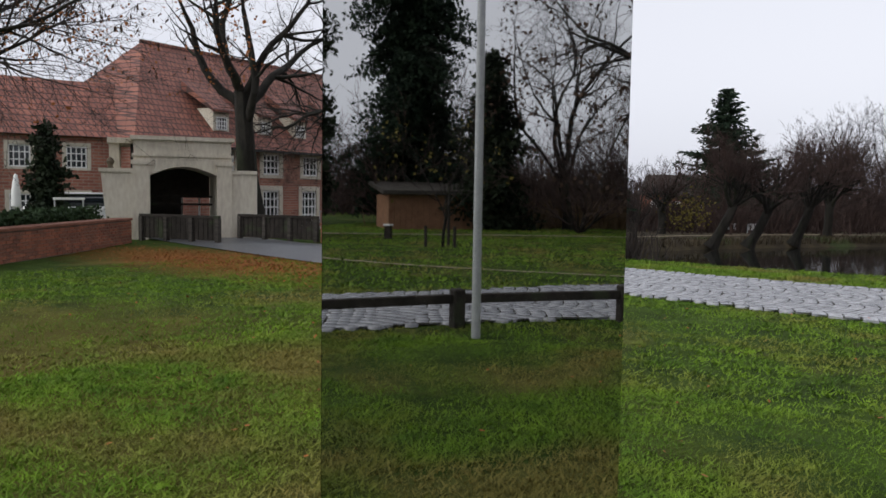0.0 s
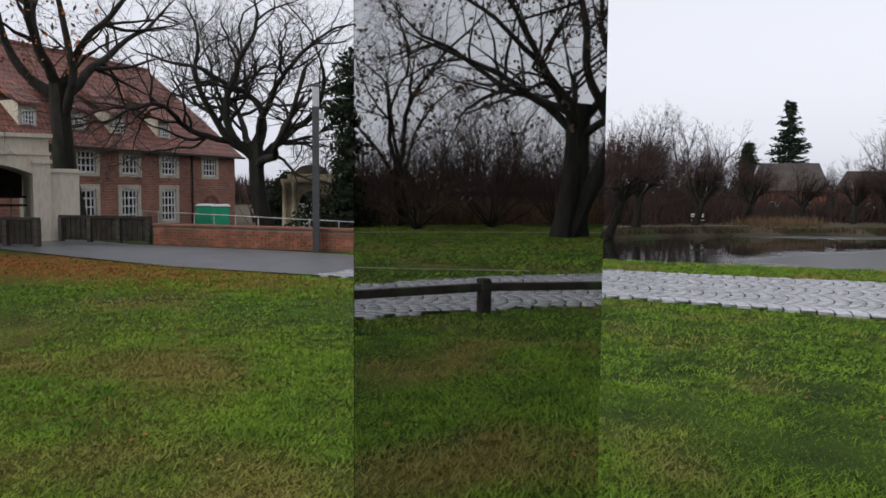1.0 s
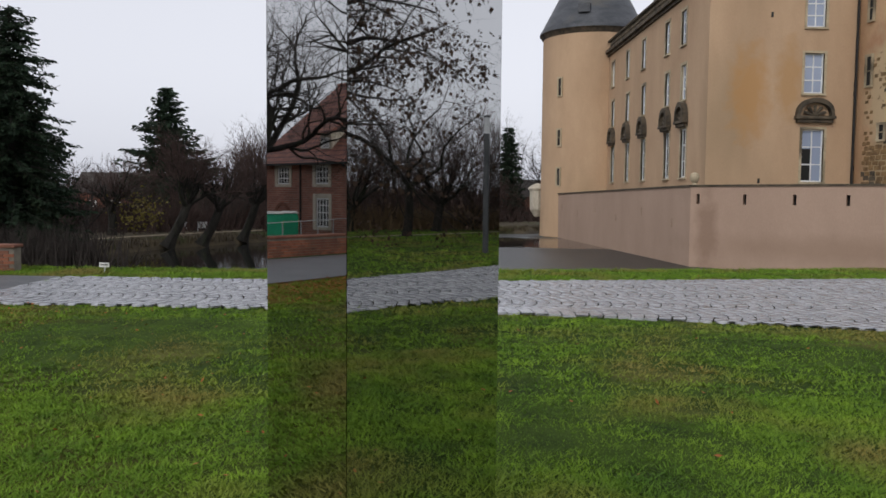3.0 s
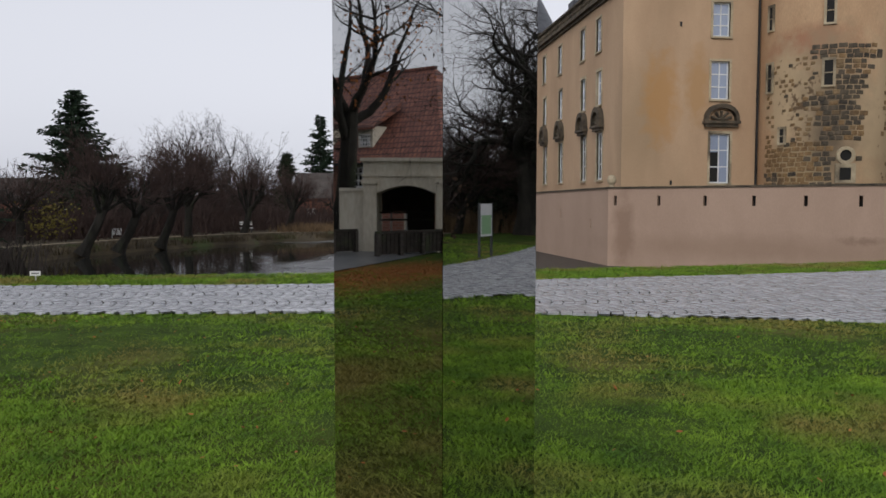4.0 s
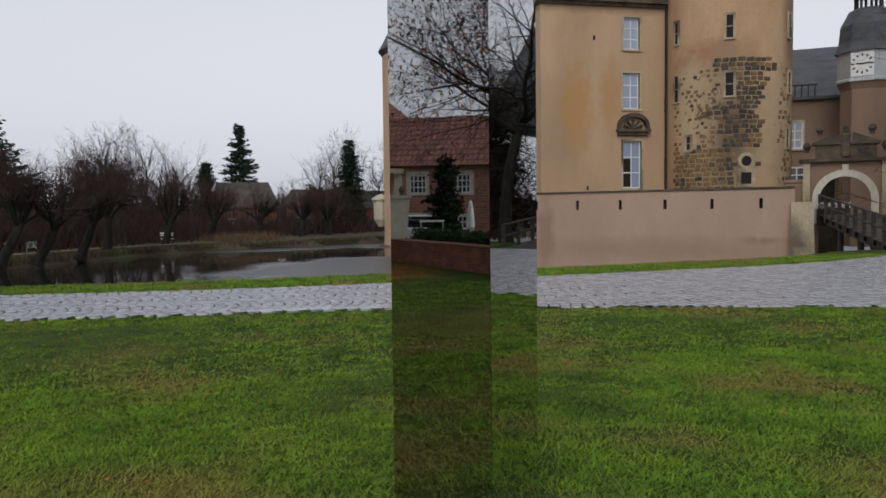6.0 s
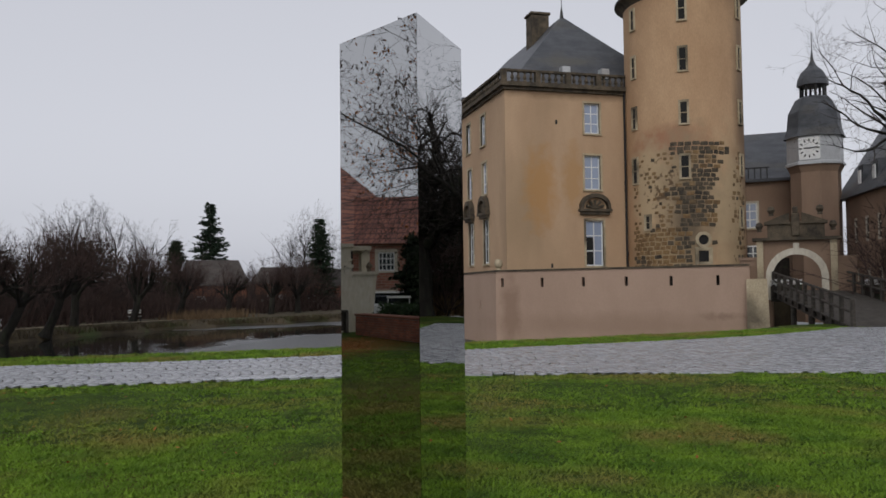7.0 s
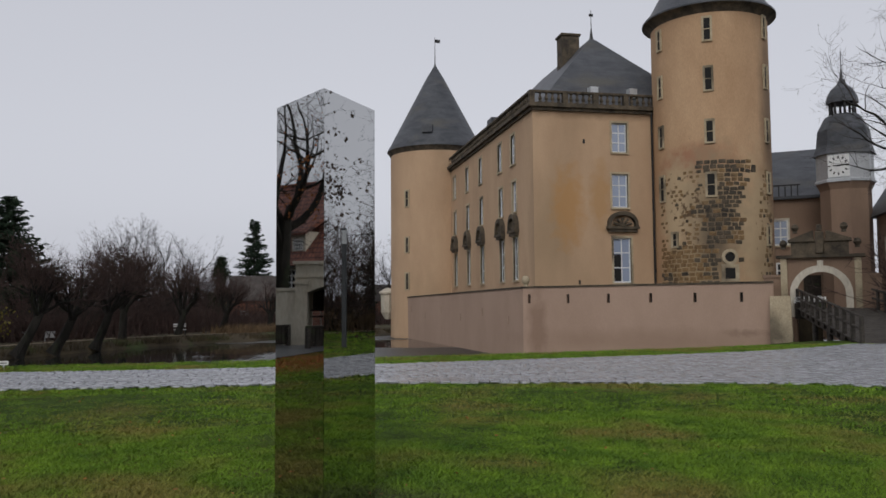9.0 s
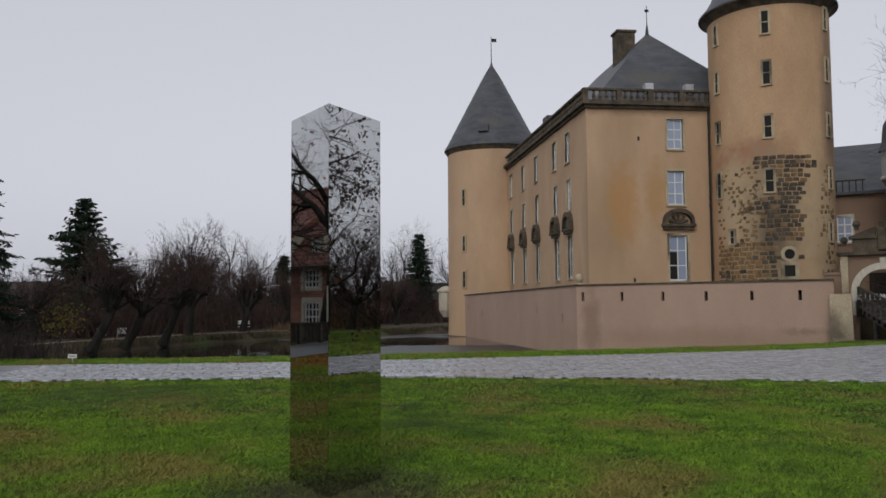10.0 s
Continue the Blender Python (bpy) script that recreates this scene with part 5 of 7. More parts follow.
for i in range(3):
    st = thing("tree_stake", "short wooden stake tied to the sapling", "stake", pose(19.9 + 0.5 * math.cos(i * 2.1), -6.85 + 0.5 * math.sin(i * 2.1), 0), "sapling stakes")
    bm = bmesh.new()
    add_rod(bm, (0, 0, -0.1), (0, 0, 0.62 if i else 1.9), 0.05, seg=6)
    part("pole", bm, POSTWOOD, st)
log = tagged(part("log", (lambda b: (add_rod(b, (25.6, 2.5, 0.12), (23.75, 5.3, 0.14), 0.16, 0.11, 10), b)[1])(bmesh.new()), BARK), "long fallen tree trunk lying on the grass", "log")
bin_ = thing("dog_bin", "small white topped post bin in the grass", "bin", pose(22.7, -9.7, 0))
bm = bmesh.new()
add_box(bm, -0.1, 0.1, -0.1, 0.1, 0, 0.45)
part("bin_body", bm, POSTWOOD, bin_)
bm = bmesh.new()
add_box(bm, -0.13, 0.13, -0.13, 0.13, 0.45, 0.5)
part("lid", bm, WHITE, bin_)

# parked van, closed parasol beyond the brick wall
van = thing("parked_van", "white van parked in the courtyard", "van", pose(-32.0, 15.6, -0.2, 0, 0, 12))
bm = bmesh.new()
add_prism(bm, [(-1.0, -2.2), (1.0, -2.2), (1.0, 2.2), (-1.0, 2.2)], 0.3, 0.95)
part("body", bm, WHITE, van, bevel=0.1)
bm = bmesh.new()
add_prism(bm, [(-0.9, -1.9), (0.9, -1.9), (0.9, 1.2), (-0.9, 1.2)], 0.95, 1.45)
part("cab_glass", bm, GLASS, van, bevel=0.15)
bm = bmesh.new()
add_prism(bm, [(-0.86, -1.8), (0.86, -1.8), (0.86, 1.0), (-0.86, 1.0)], 1.45, 1.52)
part("van_roof", bm, WHITE, van, bevel=0.03)
for x in (-0.95, 0.95):
    for y in (-1.4, 1.4):
        bm = bmesh.new()
        add_rod(bm, (x - 0.1, y, 0.32), (x + 0.1, y, 0.32), 0.32, seg=14)
        part("wheel", bm, IRON, van)
parasol = thing("parasol", "closed white parasol on a pole", "parasol", pose(-27.97, 11.1, 0))
bm = bmesh.new()
add_rod(bm, (0, 0, -0.3), (0, 0, 0.9), 0.03, seg=6)
part("pole", bm, METAL, parasol)
bm = bmesh.new()
add_turn(bm, [(0.02, 0.75), (0.17, 0.85), (0.15, 1.4), (0.06, 1.95), (0.01, 2.0)], 10)
part("canopy", bm, WHITE, parasol, smooth=True)
awning = thing("board_sign", "white panel on thin posts behind the hedge", "sign", pose(-26.0, 12.0, 0, 0, 0, 60))
bm = bmesh.new()
add_box(bm, -0.5, 0.5, -0.03, 0.03, 1.12, 1.2)
part("panel", bm, WHITE, awning)
for x in (-0.45, 0.45):
    bm = bmesh.new()
    add_rod(bm, (x, 0, -0.3), (x, 0, 1.12), 0.025, seg=6)
    part("post", bm, METAL, awning)

# far houses beyond the pond
for x, y, w, d, e, r, yaw, glaze in ((-3.3, 96, 7.3, 8, 3.2, 6.2, 4, 2), (6, 100, 8, 8, 3.4, 5.4, -4, 4), (-46, 120, 14, 9, 3.0, 6.0, 20, 4), (16, 104, 9, 8, 3.0, 5.2, 8, 3)):
    far = thing("far_house", "distant brown house with a steep dark roof", "house", pose(x, y, -1.3, 0, 0, yaw), "houses beyond the pond")
    bm = bmesh.new()
    add_box(bm, -w / 2, w / 2, -d / 2, d / 2, -0.5, e)
    part("wall", bm, BRICK2, far)
    bm = bmesh.new()
    v = [bm.verts.new(p) for p in ((-w / 2 - 0.4, -d / 2 - 0.4, e - 0.1), (w / 2 + 0.4, -d / 2 - 0.4, e - 0.1), (w / 2 - 0.6, 0, r), (-w / 2 + 0.6, 0, r), (w / 2 + 0.4, d / 2 + 0.4, e - 0.1), (-w / 2 - 0.4, d / 2 + 0.4, e - 0.1))]
    for f in ((0, 1, 2, 3), (3, 2, 4, 5), (0, 3, 5), (1, 4, 2), (0, 5, 4, 1)):
        bm.faces.new([v[i] for i in f])
    part("roof", bm, FAR_ROOF, far)
    for i in range(glaze):
        window(far, Matrix(((1, 0, 0, -w / 2 + w * (i + 0.7) / (glaze + 0.4)), (0, -1, 0, -d / 2 - 0.02), (0, 0, 1, 0.9), (0, 0, 0, 1))), 1.1, 1.0, 3, 2, WHITE, GLASS, 0.09, depth=0.0)

# white bench and pale boards on the far bank
bench = thing("park_bench", "white painted bench by the footpath on the far bank", "bench", pose(-9.3, 70.0, -1.3, 0, 0, 15))
for y, z in ((-0.2, 0.45), (0.0, 0.45), (0.2, 0.45), (0.28, 0.72), (0.3, 0.9)):
    bm = bmesh.new()
    add_box(bm, -0.55, 0.55, y - 0.07, y + 0.07, z, z + 0.04) if z < 0.5 else add_box(bm, -0.55, 0.55, y - 0.02, y + 0.02, z, z + 0.12)
    part("slat", bm, WHITE, bench)
for x in (-0.45, 0.45):
    bm = bmesh.new()
    add_box(bm, x - 0.04, x + 0.04, -0.25, 0.25, 0, 0.45)
    part("leg", bm, IRON, bench)
for x, y in ((-19.7, 61.5), (-18.2, 61.9)):
    box_ = thing("notice_box", "pale grey board standing by the bank footpath", "board", pose(x, y, -1.3, 0, 0, 12), "boards on the far bank")
    bm = bmesh.new()
    add_box(bm, -0.36, 0.36, -0.04, 0.04, 0.25, 0.75)
    part("panel", bm, METAL, box_)
    for dx in (-0.35, 0.35):
        bm = bmesh.new()
        add_box(bm, dx - 0.03, dx + 0.03, -0.03, 0.03, -0.1, 0.25)
        part("leg", bm, METAL, box_)
# white winter flowers in boxes at the bridge head
rng = np.random.default_rng(66)
for x, y, z, ang, ln in ((26.75, 30.65, 1.15, -38, 1.5), (29.6, 28.0, 1.1, 62, 1.7), (29.0, 25.9, 0.85, 62, 1.7)):
    fb = thing("flower_box", "dark planter box full of white blossoms at the bridge", "planter", pose(x, y, z, 0, 0, ang), "flower boxes at the bridge")
    bm = bmesh.new()
    add_box(bm, -ln / 2, ln / 2, -0.16, 0.16, -0.6, 0.3)
    part("box", bm, POSTWOOD, fb)
    q = rng.uniform(-1, 1, (420, 3)) * [ln / 2, 0.2, 0.13] + [0, 0, 0.4]
    n = len(q)
    a_ = rng.normal(0, 1, (n, 3)); a_ /= np.linalg.norm(a_, axis=1, keepdims=True)
    b_ = np.cross(a_, rng.normal(0, 1, (n, 3))); b_ /= np.linalg.norm(b_, axis=1, keepdims=True)
    v = np.stack([q, q + a_ * 0.05 + b_ * 0.04, q + a_ * 0.1, q + a_ * 0.05 - b_ * 0.04], 1).reshape(-1, 3)
    from_arrays("blossoms", v, np.arange(n * 4).reshape(-1, 4), WHITE, fb, "white blossoms")

# ---- trees ----
def tubes(name, segs, material, parent, label=""):
    """One mesh of tapered tubes: rows of start, end and two radii; thick ones get more sides."""
    segs = np.asarray(segs, float)
    out_v, out_f, base = [], [], 0
    for k, pick in ((7, segs[:, 6] > 0.09), (4, (segs[:, 6] <= 0.09) & (segs[:, 6] > 0.02)), (3, segs[:, 6] <= 0.02)):
        s = segs[pick]
        if not len(s):
            continue
        d = s[:, 3:6] - s[:, :3]
        d /= np.linalg.norm(d, axis=1, keepdims=True) + 1e-9
        ref = np.where(np.abs(d[:, 2:3]) < 0.9, [[0, 0, 1.0]], [[1.0, 0, 0]])
        u = np.cross(d, ref)
        u /= np.linalg.norm(u, axis=1, keepdims=True) + 1e-9
        w = np.cross(d, u)
        a = np.arange(k) * 2 * np.pi / k
        ring = u[:, None] * np.cos(a)[None, :, None] + w[:, None] * np.sin(a)[None, :, None]
        lo = s[:, None, :3] - d[:, None] * s[:, None, 6:7] * 0.3 + ring * s[:, None, 6:7]
        hi = s[:, None, 3:6] + d[:, None] * s[:, None, 7:8] * 0.3 + ring * s[:, None, 7:8]
        out_v.append(np.concatenate([lo, hi], 1).reshape(-1, 3))
        i = np.arange(k)
        j = (i + 1) % k
        f = np.stack([i, j, j + k, i + k], 1)[None] + (np.arange(len(s)) * 2 * k)[:, None, None] + base
        out_f.append(f.reshape(-1, 4))
        base += len(s) * 2 * k
    return from_arrays(name, np.concatenate(out_v), np.concatenate(out_f), material, parent, label)


def shoot(rng, segs, tips, p, d, length, r, level, st):
    """One branch as a wandering line that throws side branches."""
    n = max(2, int(length / st["step"][min(level, len(st["step"]) - 1)]))
    step = length / n
    p, d = p.copy(), d / np.linalg.norm(d)
    for i in range(n):
        t = i / n
        r0, r1 = r * (1 - t * st["taper"]), r * (1 - (i + 1) / n * st["taper"])
        d = d + rng.normal(0, st["wander"], 3) + np.array([0, 0, st["lift"][min(level, len(st["lift"]) - 1)]])
        d /= np.linalg.norm(d)
        q = p + d * step
        segs.append((*p, *q, r0, r1))
        p = q
        if level < st["levels"] and t >= st["clear"][min(level, len(st["clear"]) - 1)]:
            for _ in range(rng.poisson(st["rate"][min(level, len(st["rate"]) - 1)])):
                side = np.cross(d, rng.normal(0, 1, 3))
                side /= np.linalg.norm(side) + 1e-9
                a = rng.uniform(*st["angle"])
                nd = d * math.cos(a) + side * math.sin(a)
                shoot(rng, segs, tips, p, nd, length * rng.uniform(*st["ratio"]) * (1 - 0.45 * t), max(r1 * rng.uniform(0.45, 0.7), st["least"]), level + 1, st)
    tips.append((*p, level))


def swept(name, points, radii, material, parent, sides=9):
    """One joined tube along a line."""
    bm = bmesh.new()
    rings = []
    for i, (p, r) in enumerate(zip(points, radii)):
        d = (Vector(points[min(i + 1, len(points) - 1)]) - Vector(points[max(i - 1, 0)])).normalized()
        u = d.cross(Vector((0.3, 1, 0))).normalized()
        w = d.cross(u)
        rings.append([bm.verts.new(Vector(p) + (u * math.cos(a) + w * math.sin(a)) * r * (1 + 0.08 * math.sin(3 * a + i))) for a in (2 * math.pi * k / sides for k in range(sides))])
    for a, b in zip(rings, rings[1:]):
        for k in range(sides):
            bm.faces.new((a[k], a[(k + 1) % sides], b[(k + 1) % sides], b[k]))
    bm.faces.new(rings[-1])
    return part(name, bm, material, parent, smooth=True)


def bare_tree(name, label, x, y, z, height, r, st, seed, lean=(0, 0), trunk=0.35, forks=4, spread=0.75, bark=None, twig=None, group="", stems=1, category="tree"):
    rng = np.random.default_rng(seed)
    tree = thing(name, label, category, pose(x, y, z), group)
    crown, tips = [], []
    for s in range(stems):
        p = np.array([rng.normal(0, r * 0.6) if stems > 1 else 0.0, rng.normal(0, r * 0.6) if stems > 1 else 0.0, -0.3])
        d = np.array([lean[0] + (rng.normal(0, 0.25) if stems > 1 else 0), lean[1] + (rng.normal(0, 0.25) if stems > 1 else 0), 1.0])
        n = 7
        line, rad = [tuple(p)], [r * 1.5]
        for i in range(n):
            d = d / np.linalg.norm(d) + rng.normal(0, 0.05, 3)
            q = p + d / np.linalg.norm(d) * height * trunk / n
            line.append(tuple(q))
            rad.append(r * (1 + 0.5 * max(0, 1 - (i + 1) / 1.5)) * (1 - 0.25 * (i + 1) / n))
            p = q
        swept("trunk", line, rad, bark or BARK, tree)
        a0 = rng.uniform(0, 6.28)
        for f in range(forks):
            a = a0 + f * 6.283 / forks + rng.normal(0, 0.25)
            up = rng.uniform(0.55, 1.25)
            nd = d * up * 0.6 + np.array([math.cos(a) * spread, math.sin(a) * spread, 0.35 * up])
            shoot(rng, crown, tips, p - d * rng.uniform(0, height * trunk * 0.25), nd, height * (1 - trunk) * rng.uniform(0.75, 1.05), r * rng.uniform(0.34, 0.52), 0, st)
    crown = np.array(crown)
    thick = crown[:, 6] > 0.035
    if thick.any():
        tubes("bough", crown[thick], bark or BARK, tree)
    tubes("crown", crown[~thick], twig or TWIG, tree)
    return tree, np.array(tips), rng


def leaf_cloud(name, points, size, material, parent, rng, label="", hang=0.0, slim=0.35, way=None):
    """Small leaves, one bent blade each, about the points."""
    n = len(points)
    a = rng.normal(0, 1, (n, 3)) if way is None else way + rng.normal(0, 0.28, (n, 3))
    a[:, 2] -= hang
    a /= np.linalg.norm(a, axis=1, keepdims=True)
    b = np.cross(a, rng.normal(0, 1, (n, 3)))
    b /= np.linalg.norm(b, axis=1, keepdims=True) + 1e-9
    s = (size * rng.uniform(0.5, 1.3, n))[:, None]
    v = np.stack([points, points + a * s * 0.5 + b * s * slim, points + a * s, points + a * s * 0.5 - b * s * slim], 1).reshape(-1, 3)
    f = np.arange(n * 4).reshape(-1, 4)
    return from_arrays(name, v, f, material, parent, label)


OAK = dict(step=[0.45, 0.35, 0.28, 0.22, 0.2], wander=0.17, lift=[0.03, 0.02, 0.01, 0.0], taper=0.85, levels=4, clear=[0.15, 0.12, 0.1, 0.1], rate=[0.8, 0.78, 0.85, 0.75], angle=(0.5, 1.15), ratio=(0.42, 0.68), least=0.007)
TWISTED = dict(OAK, wander=0.27, lift=[0.02, 0.0, 0.0, 0.0], rate=[0.85, 0.78, 0.8, 0.7])
WILLOW = dict(OAK, wander=0.14, lift=[0.0, -0.04, -0.09, -0.14], rate=[0.85, 0.78, 0.75, 0.6], step=[0.45, 0.35, 0.3, 0.25, 0.25])
FAR = dict(step=[0.5, 0.4, 0.35], wander=0.16, lift=[0.06, 0.05, 0.03], taper=0.8, levels=2, clear=[0.05, 0.05, 0.05], rate=[1.1, 0.9, 0.5], angle=(0.3, 0.9), ratio=(0.4, 0.75), least=0.018)
POLLARD = dict(step=[0.35, 0.32, 0.3], wander=0.13, lift=[0.06, 0.05, 0.03], taper=0.9, levels=2, clear=[0.22, 0.1, 0.1], rate=[3.3, 2.2, 0.5], angle=(0.25, 0.85), ratio=(0.4, 0.75), least=0.011)

bare_tree("lime_tree", "large bare deciduous tree with spreading limbs behind the gatehouse", -22.9, 17.5, -0.2, 13.0, 0.42, OAK, 3, trunk=0.44, forks=6, spread=0.95)
bare_tree("oak_tree", "large bare tree with crooked low limbs by the stone portal", -26.2, 32.5, -1.3, 18.0, 0.5, dict(OAK, wander=0.2, lift=[0.06, 0.05, 0.03, 0.02], rate=[0.8, 0.7, 0.75, 0.6], least=0.008), 8, trunk=0.32, forks=8, spread=0.85)
t5, tips, rng = bare_tree("beech_tree", "bare beech with fine twigs and a few rusty leaves", -18.2, 3.6, 0, 12.0, 0.18, dict(WILLOW, wander=0.12, lift=[0.035, 0.01, 0.0, -0.03], rate=[1.3, 1.1, 1.05, 0.75], least=0.005), 21, trunk=0.35, forks=17, spread=1.3)
patch = np.sin(tips[:, 0] * 1.1 + 0.6) * np.sin(tips[:, 1] * 1.0 + 1.0) * np.sin(tips[:, 2] * 0.9)
pick = tips[(rng.random(len(tips)) < np.clip(patch * 1.1 - 0.12, 0.02, 0.6)) & (tips[:, 2] > 3.2)][:, :3]
pts = np.repeat(pick, 5, 0) + rng.normal(0, 0.1, (len(pick) * 5, 3))
leaf_cloud("leaf_spray", pts, 0.095, LEAF, t5, rng, "rusty withered leaves", 0.6)
pick = tips[(rng.random(len(tips)) < 0.22) & (tips[:, 2] > 4.5)][:, :3]
leaf_cloud("seed_cluster", np.repeat(pick, 2, 0) + rng.normal(0, 0.06, (len(pick) * 2, 3)), 0.15, DEAD, t5, rng, "brown hanging seed clusters", 2.0, 0.2)
t3, tips, rng = bare_tree("willow_tree", "huge multi-stemmed tree with hanging seed clusters", 26.2, 1.4, 0, 14.5, 0.36, dict(WILLOW, rate=[0.8, 0.7, 0.7, 0.5]), 5, trunk=0.34, forks=4, spread=0.75, stems=3)
pick = tips[rng.random(len(tips)) < 0.45][:, :3]
leaf_cloud("seed_cluster", np.repeat(pick, 3, 0) + rng.normal(0, 0.1, (len(pick) * 3, 3)), 0.17, DEAD, t3, rng, "brown hanging seed clusters", 1.6)
bare_tree("plane_tree", "bare tree with upswept limbs beside the castle bridge", 27.8, 20.6, 0, 15.0, 0.3, dict(OAK, lift=[0.06, 0.04, 0.03, 0.02], least=0.006), 14, trunk=0.44, forks=8, spread=1.1)
bare_tree("robinia_tree", "bare twisted tree with thick crooked limbs by the bridge", 31.5, 20.0, 0, 14.0, 0.6, dict(TWISTED, wander=0.33, rate=[1.15, 1.0, 0.85, 0.6], clear=[0.05, 0.08, 0.1, 0.1]), 25, trunk=0.34, forks=9, spread=0.7)
bare_tree("ash_tree", "slender bare tree at the lawn's far side", 33, -5.5, 0, 12.0, 0.25, OAK, 17, trunk=0.25, forks=5, spread=0.6)
bare_tree("ash_tree", "slender bare tree beyond the east lawn", 30.5, 9.6, 0, 9.5, 0.2, TWISTED, 19, trunk=0.3, forks=5, spread=0.7)
sap, tips, rng = bare_tree("sapling", "young staked tree with a few pale yellow leaves", 19.9, -6.85, 0, 4.0, 0.05, dict(FAR, least=0.006, step=[0.25, 0.2, 0.2]), 23, trunk=0.35, forks=5, spread=0.45)
leaf_cloud("leaves", tips[:, :3] + rng.normal(0, 0.08, (len(tips), 3)), 0.12, FORB, sap, rng, "pale yellow leaves")


def conifer(name, label, x, y, z, h, r, seed, material=None, dense=1.0, slim=0.9, droop=0.35, bare=0.04, group=""):
    rng = np.random.default_rng(seed)
    tree = thing(name, label, "conifer", pose(x, y, z), group)
    swept("trunk", [(0, 0, -0.3), (0, 0, h * 0.5), (0, 0, h)], [0.018 * h, 0.012 * h, 0.01], BARK, tree)
    pts, tw = [], []
    n = int(26 * h * dense)
    for i in range(n):
        t = rng.uniform(bare, 1) ** 1.0
        zz = h * t
        ln = r * (1 - t) ** slim * rng.uniform(0.55, 1.15) + 0.12
        a = rng.uniform(0, 6.283)
        ln *= 0.8 + 0.28 * math.sin(2 * a + 3.1 * zz / r + seed) + 0.16 * math.sin(3 * a - 5.3 * zz / r)
        k = max(3, int(ln / 0.1))
        s = np.linspace(0.12, 1, k)
        px, py = np.cos(a) * ln * s, np.sin(a) * ln * s
        pz = zz + ln * (0.18 * s - droop * s * s)
        tw.append((0, 0, zz, px[-1], py[-1], pz[-1], 0.02, 0.006))
        for _ in range(3):
            pts.append(np.stack([px, py, pz], 1) + rng.normal(0, 0.06 + 0.03 * ln, (k, 3)) * [1, 1, 0.5])
    tubes("branch_frame", tw, BARK, tree)
    pts = np.concatenate(pts)
    leaf_cloud("crown", pts, 0.23, material or NEEDLE, tree, rng, "", 0.5, 0.3)
    return tree



def fir(name, label, x, y, z, h, r, seed, material=None, slim=0.8, droop=0.25, upturn=0.22, bare=0.06, leaf=0.34, gap=0.5, group=""):
    """A layered conifer: whorls of boughs, each a drooping line with needle sprays to both sides."""
    rng = np.random.default_rng(seed)
    tree = thing(name, label, "conifer", pose(x, y, z), group)
    swept("trunk", [(0, 0, -0.3), (0, 0, h * 0.5), (0, 0, h * 0.99)], [0.016 * h, 0.011 * h, 0.012], BARK, tree)
    pts, ways, tw = [], [], []
    zz = h * bare
    while zz < h * 0.985:
        t = zz / h
        reach = r * (1 - t) ** slim * rng.uniform(0.82, 1.12) + 0.1
        for k in range(int(9 + 9 * (1 - t))):
            a = rng.uniform(0, 6.283)
            ln = reach * rng.choice([0.55, 0.8, 0.95, 1.0, 1.12]) * rng.uniform(0.85, 1.1)
            z0 = zz + rng.normal(0, gap * 0.22)
            m = max(3, int(ln / (leaf * 0.42)))
            sv = np.linspace(0.1, 1, m)
            lift = rng.normal(0, 0.06) + 0.5 * max(0, t - 0.7)
            line = np.stack([np.cos(a) * ln * sv, np.sin(a) * ln * sv, z0 + ln * (lift * sv - droop * sv + upturn * sv ** 3)], 1)
            out = np.array([math.cos(a), math.sin(a), -0.12])
            lat = np.array([-math.sin(a), math.cos(a), 0.0])
            tw.append((0, 0, z0, *line[-1], 0.022, 0.006))
            for side in (-1, -0.45, 0.45, 1):
                pts.append(line + lat * side * 0.12 * ln * (1.05 - sv)[:, None] * rng.uniform(0, 1, (m, 1)) + rng.normal(0, 0.03, (m, 3)))
                ways.append(np.repeat((out * 0.75 + lat * side * 0.75)[None], m, 0))
        zz += gap * (0.55 + 0.6 * (1 - t))
    tubes("branch_frame", tw, BARK, tree)
    leaf_cloud("crown", np.concatenate(pts), leaf, material or NEEDLE, tree, rng, "", 0.22, 0.17, np.concatenate(ways))
    return tree


conifer("yew_tree", "dense dark evergreen tree behind the brick wall", -18.7, 30.9, -1.3, 10.0, 3.5, 31, IVY, 3.4, 0.36, 0.3, 0.02)
fir("spruce_tree", "tall ragged dark conifer by the moat", -16.7, 30.0, -1.3, 10.6, 2.9, 32, NEEDLE, 0.5, 0.4, 0.12, 0.02, 0.22, 0.3)
conifer("yew_tree", "dense dark evergreen at the courtyard edge", -21.0, 40.0, -1.3, 7.0, 2.6, 33, IVY, 2.6, 0.4, 0.3, 0.02)
conifer("holly_bush", "round dark evergreen bush by the brick house", -31.5, 41.5, -1.3, 4.0, 2.0, 34, IVY, 4.0, 0.3, 0.2, 0.02)
conifer("cypress", "small dark cypress behind the hedge", -30.5, 13.4, -0.2, 4.2, 0.8, 35, IVY, 3.5, 0.4, 0.1, 0.02)
fir("fir_tree", "tall broad dark fir beyond the pond", -28.3, 84.5, -1.3, 14.6, 7.2, 36, NEEDLE, 0.92, 0.12, 0.16, 0.05, 0.55, 0.48)
fir("fir_tree", "slim dark fir behind the far houses", -3.9, 107, -1.3, 14.6, 4.3, 37, NEEDLE, 0.9, 0.2, 0.22, 0.05, 0.5, 0.62)
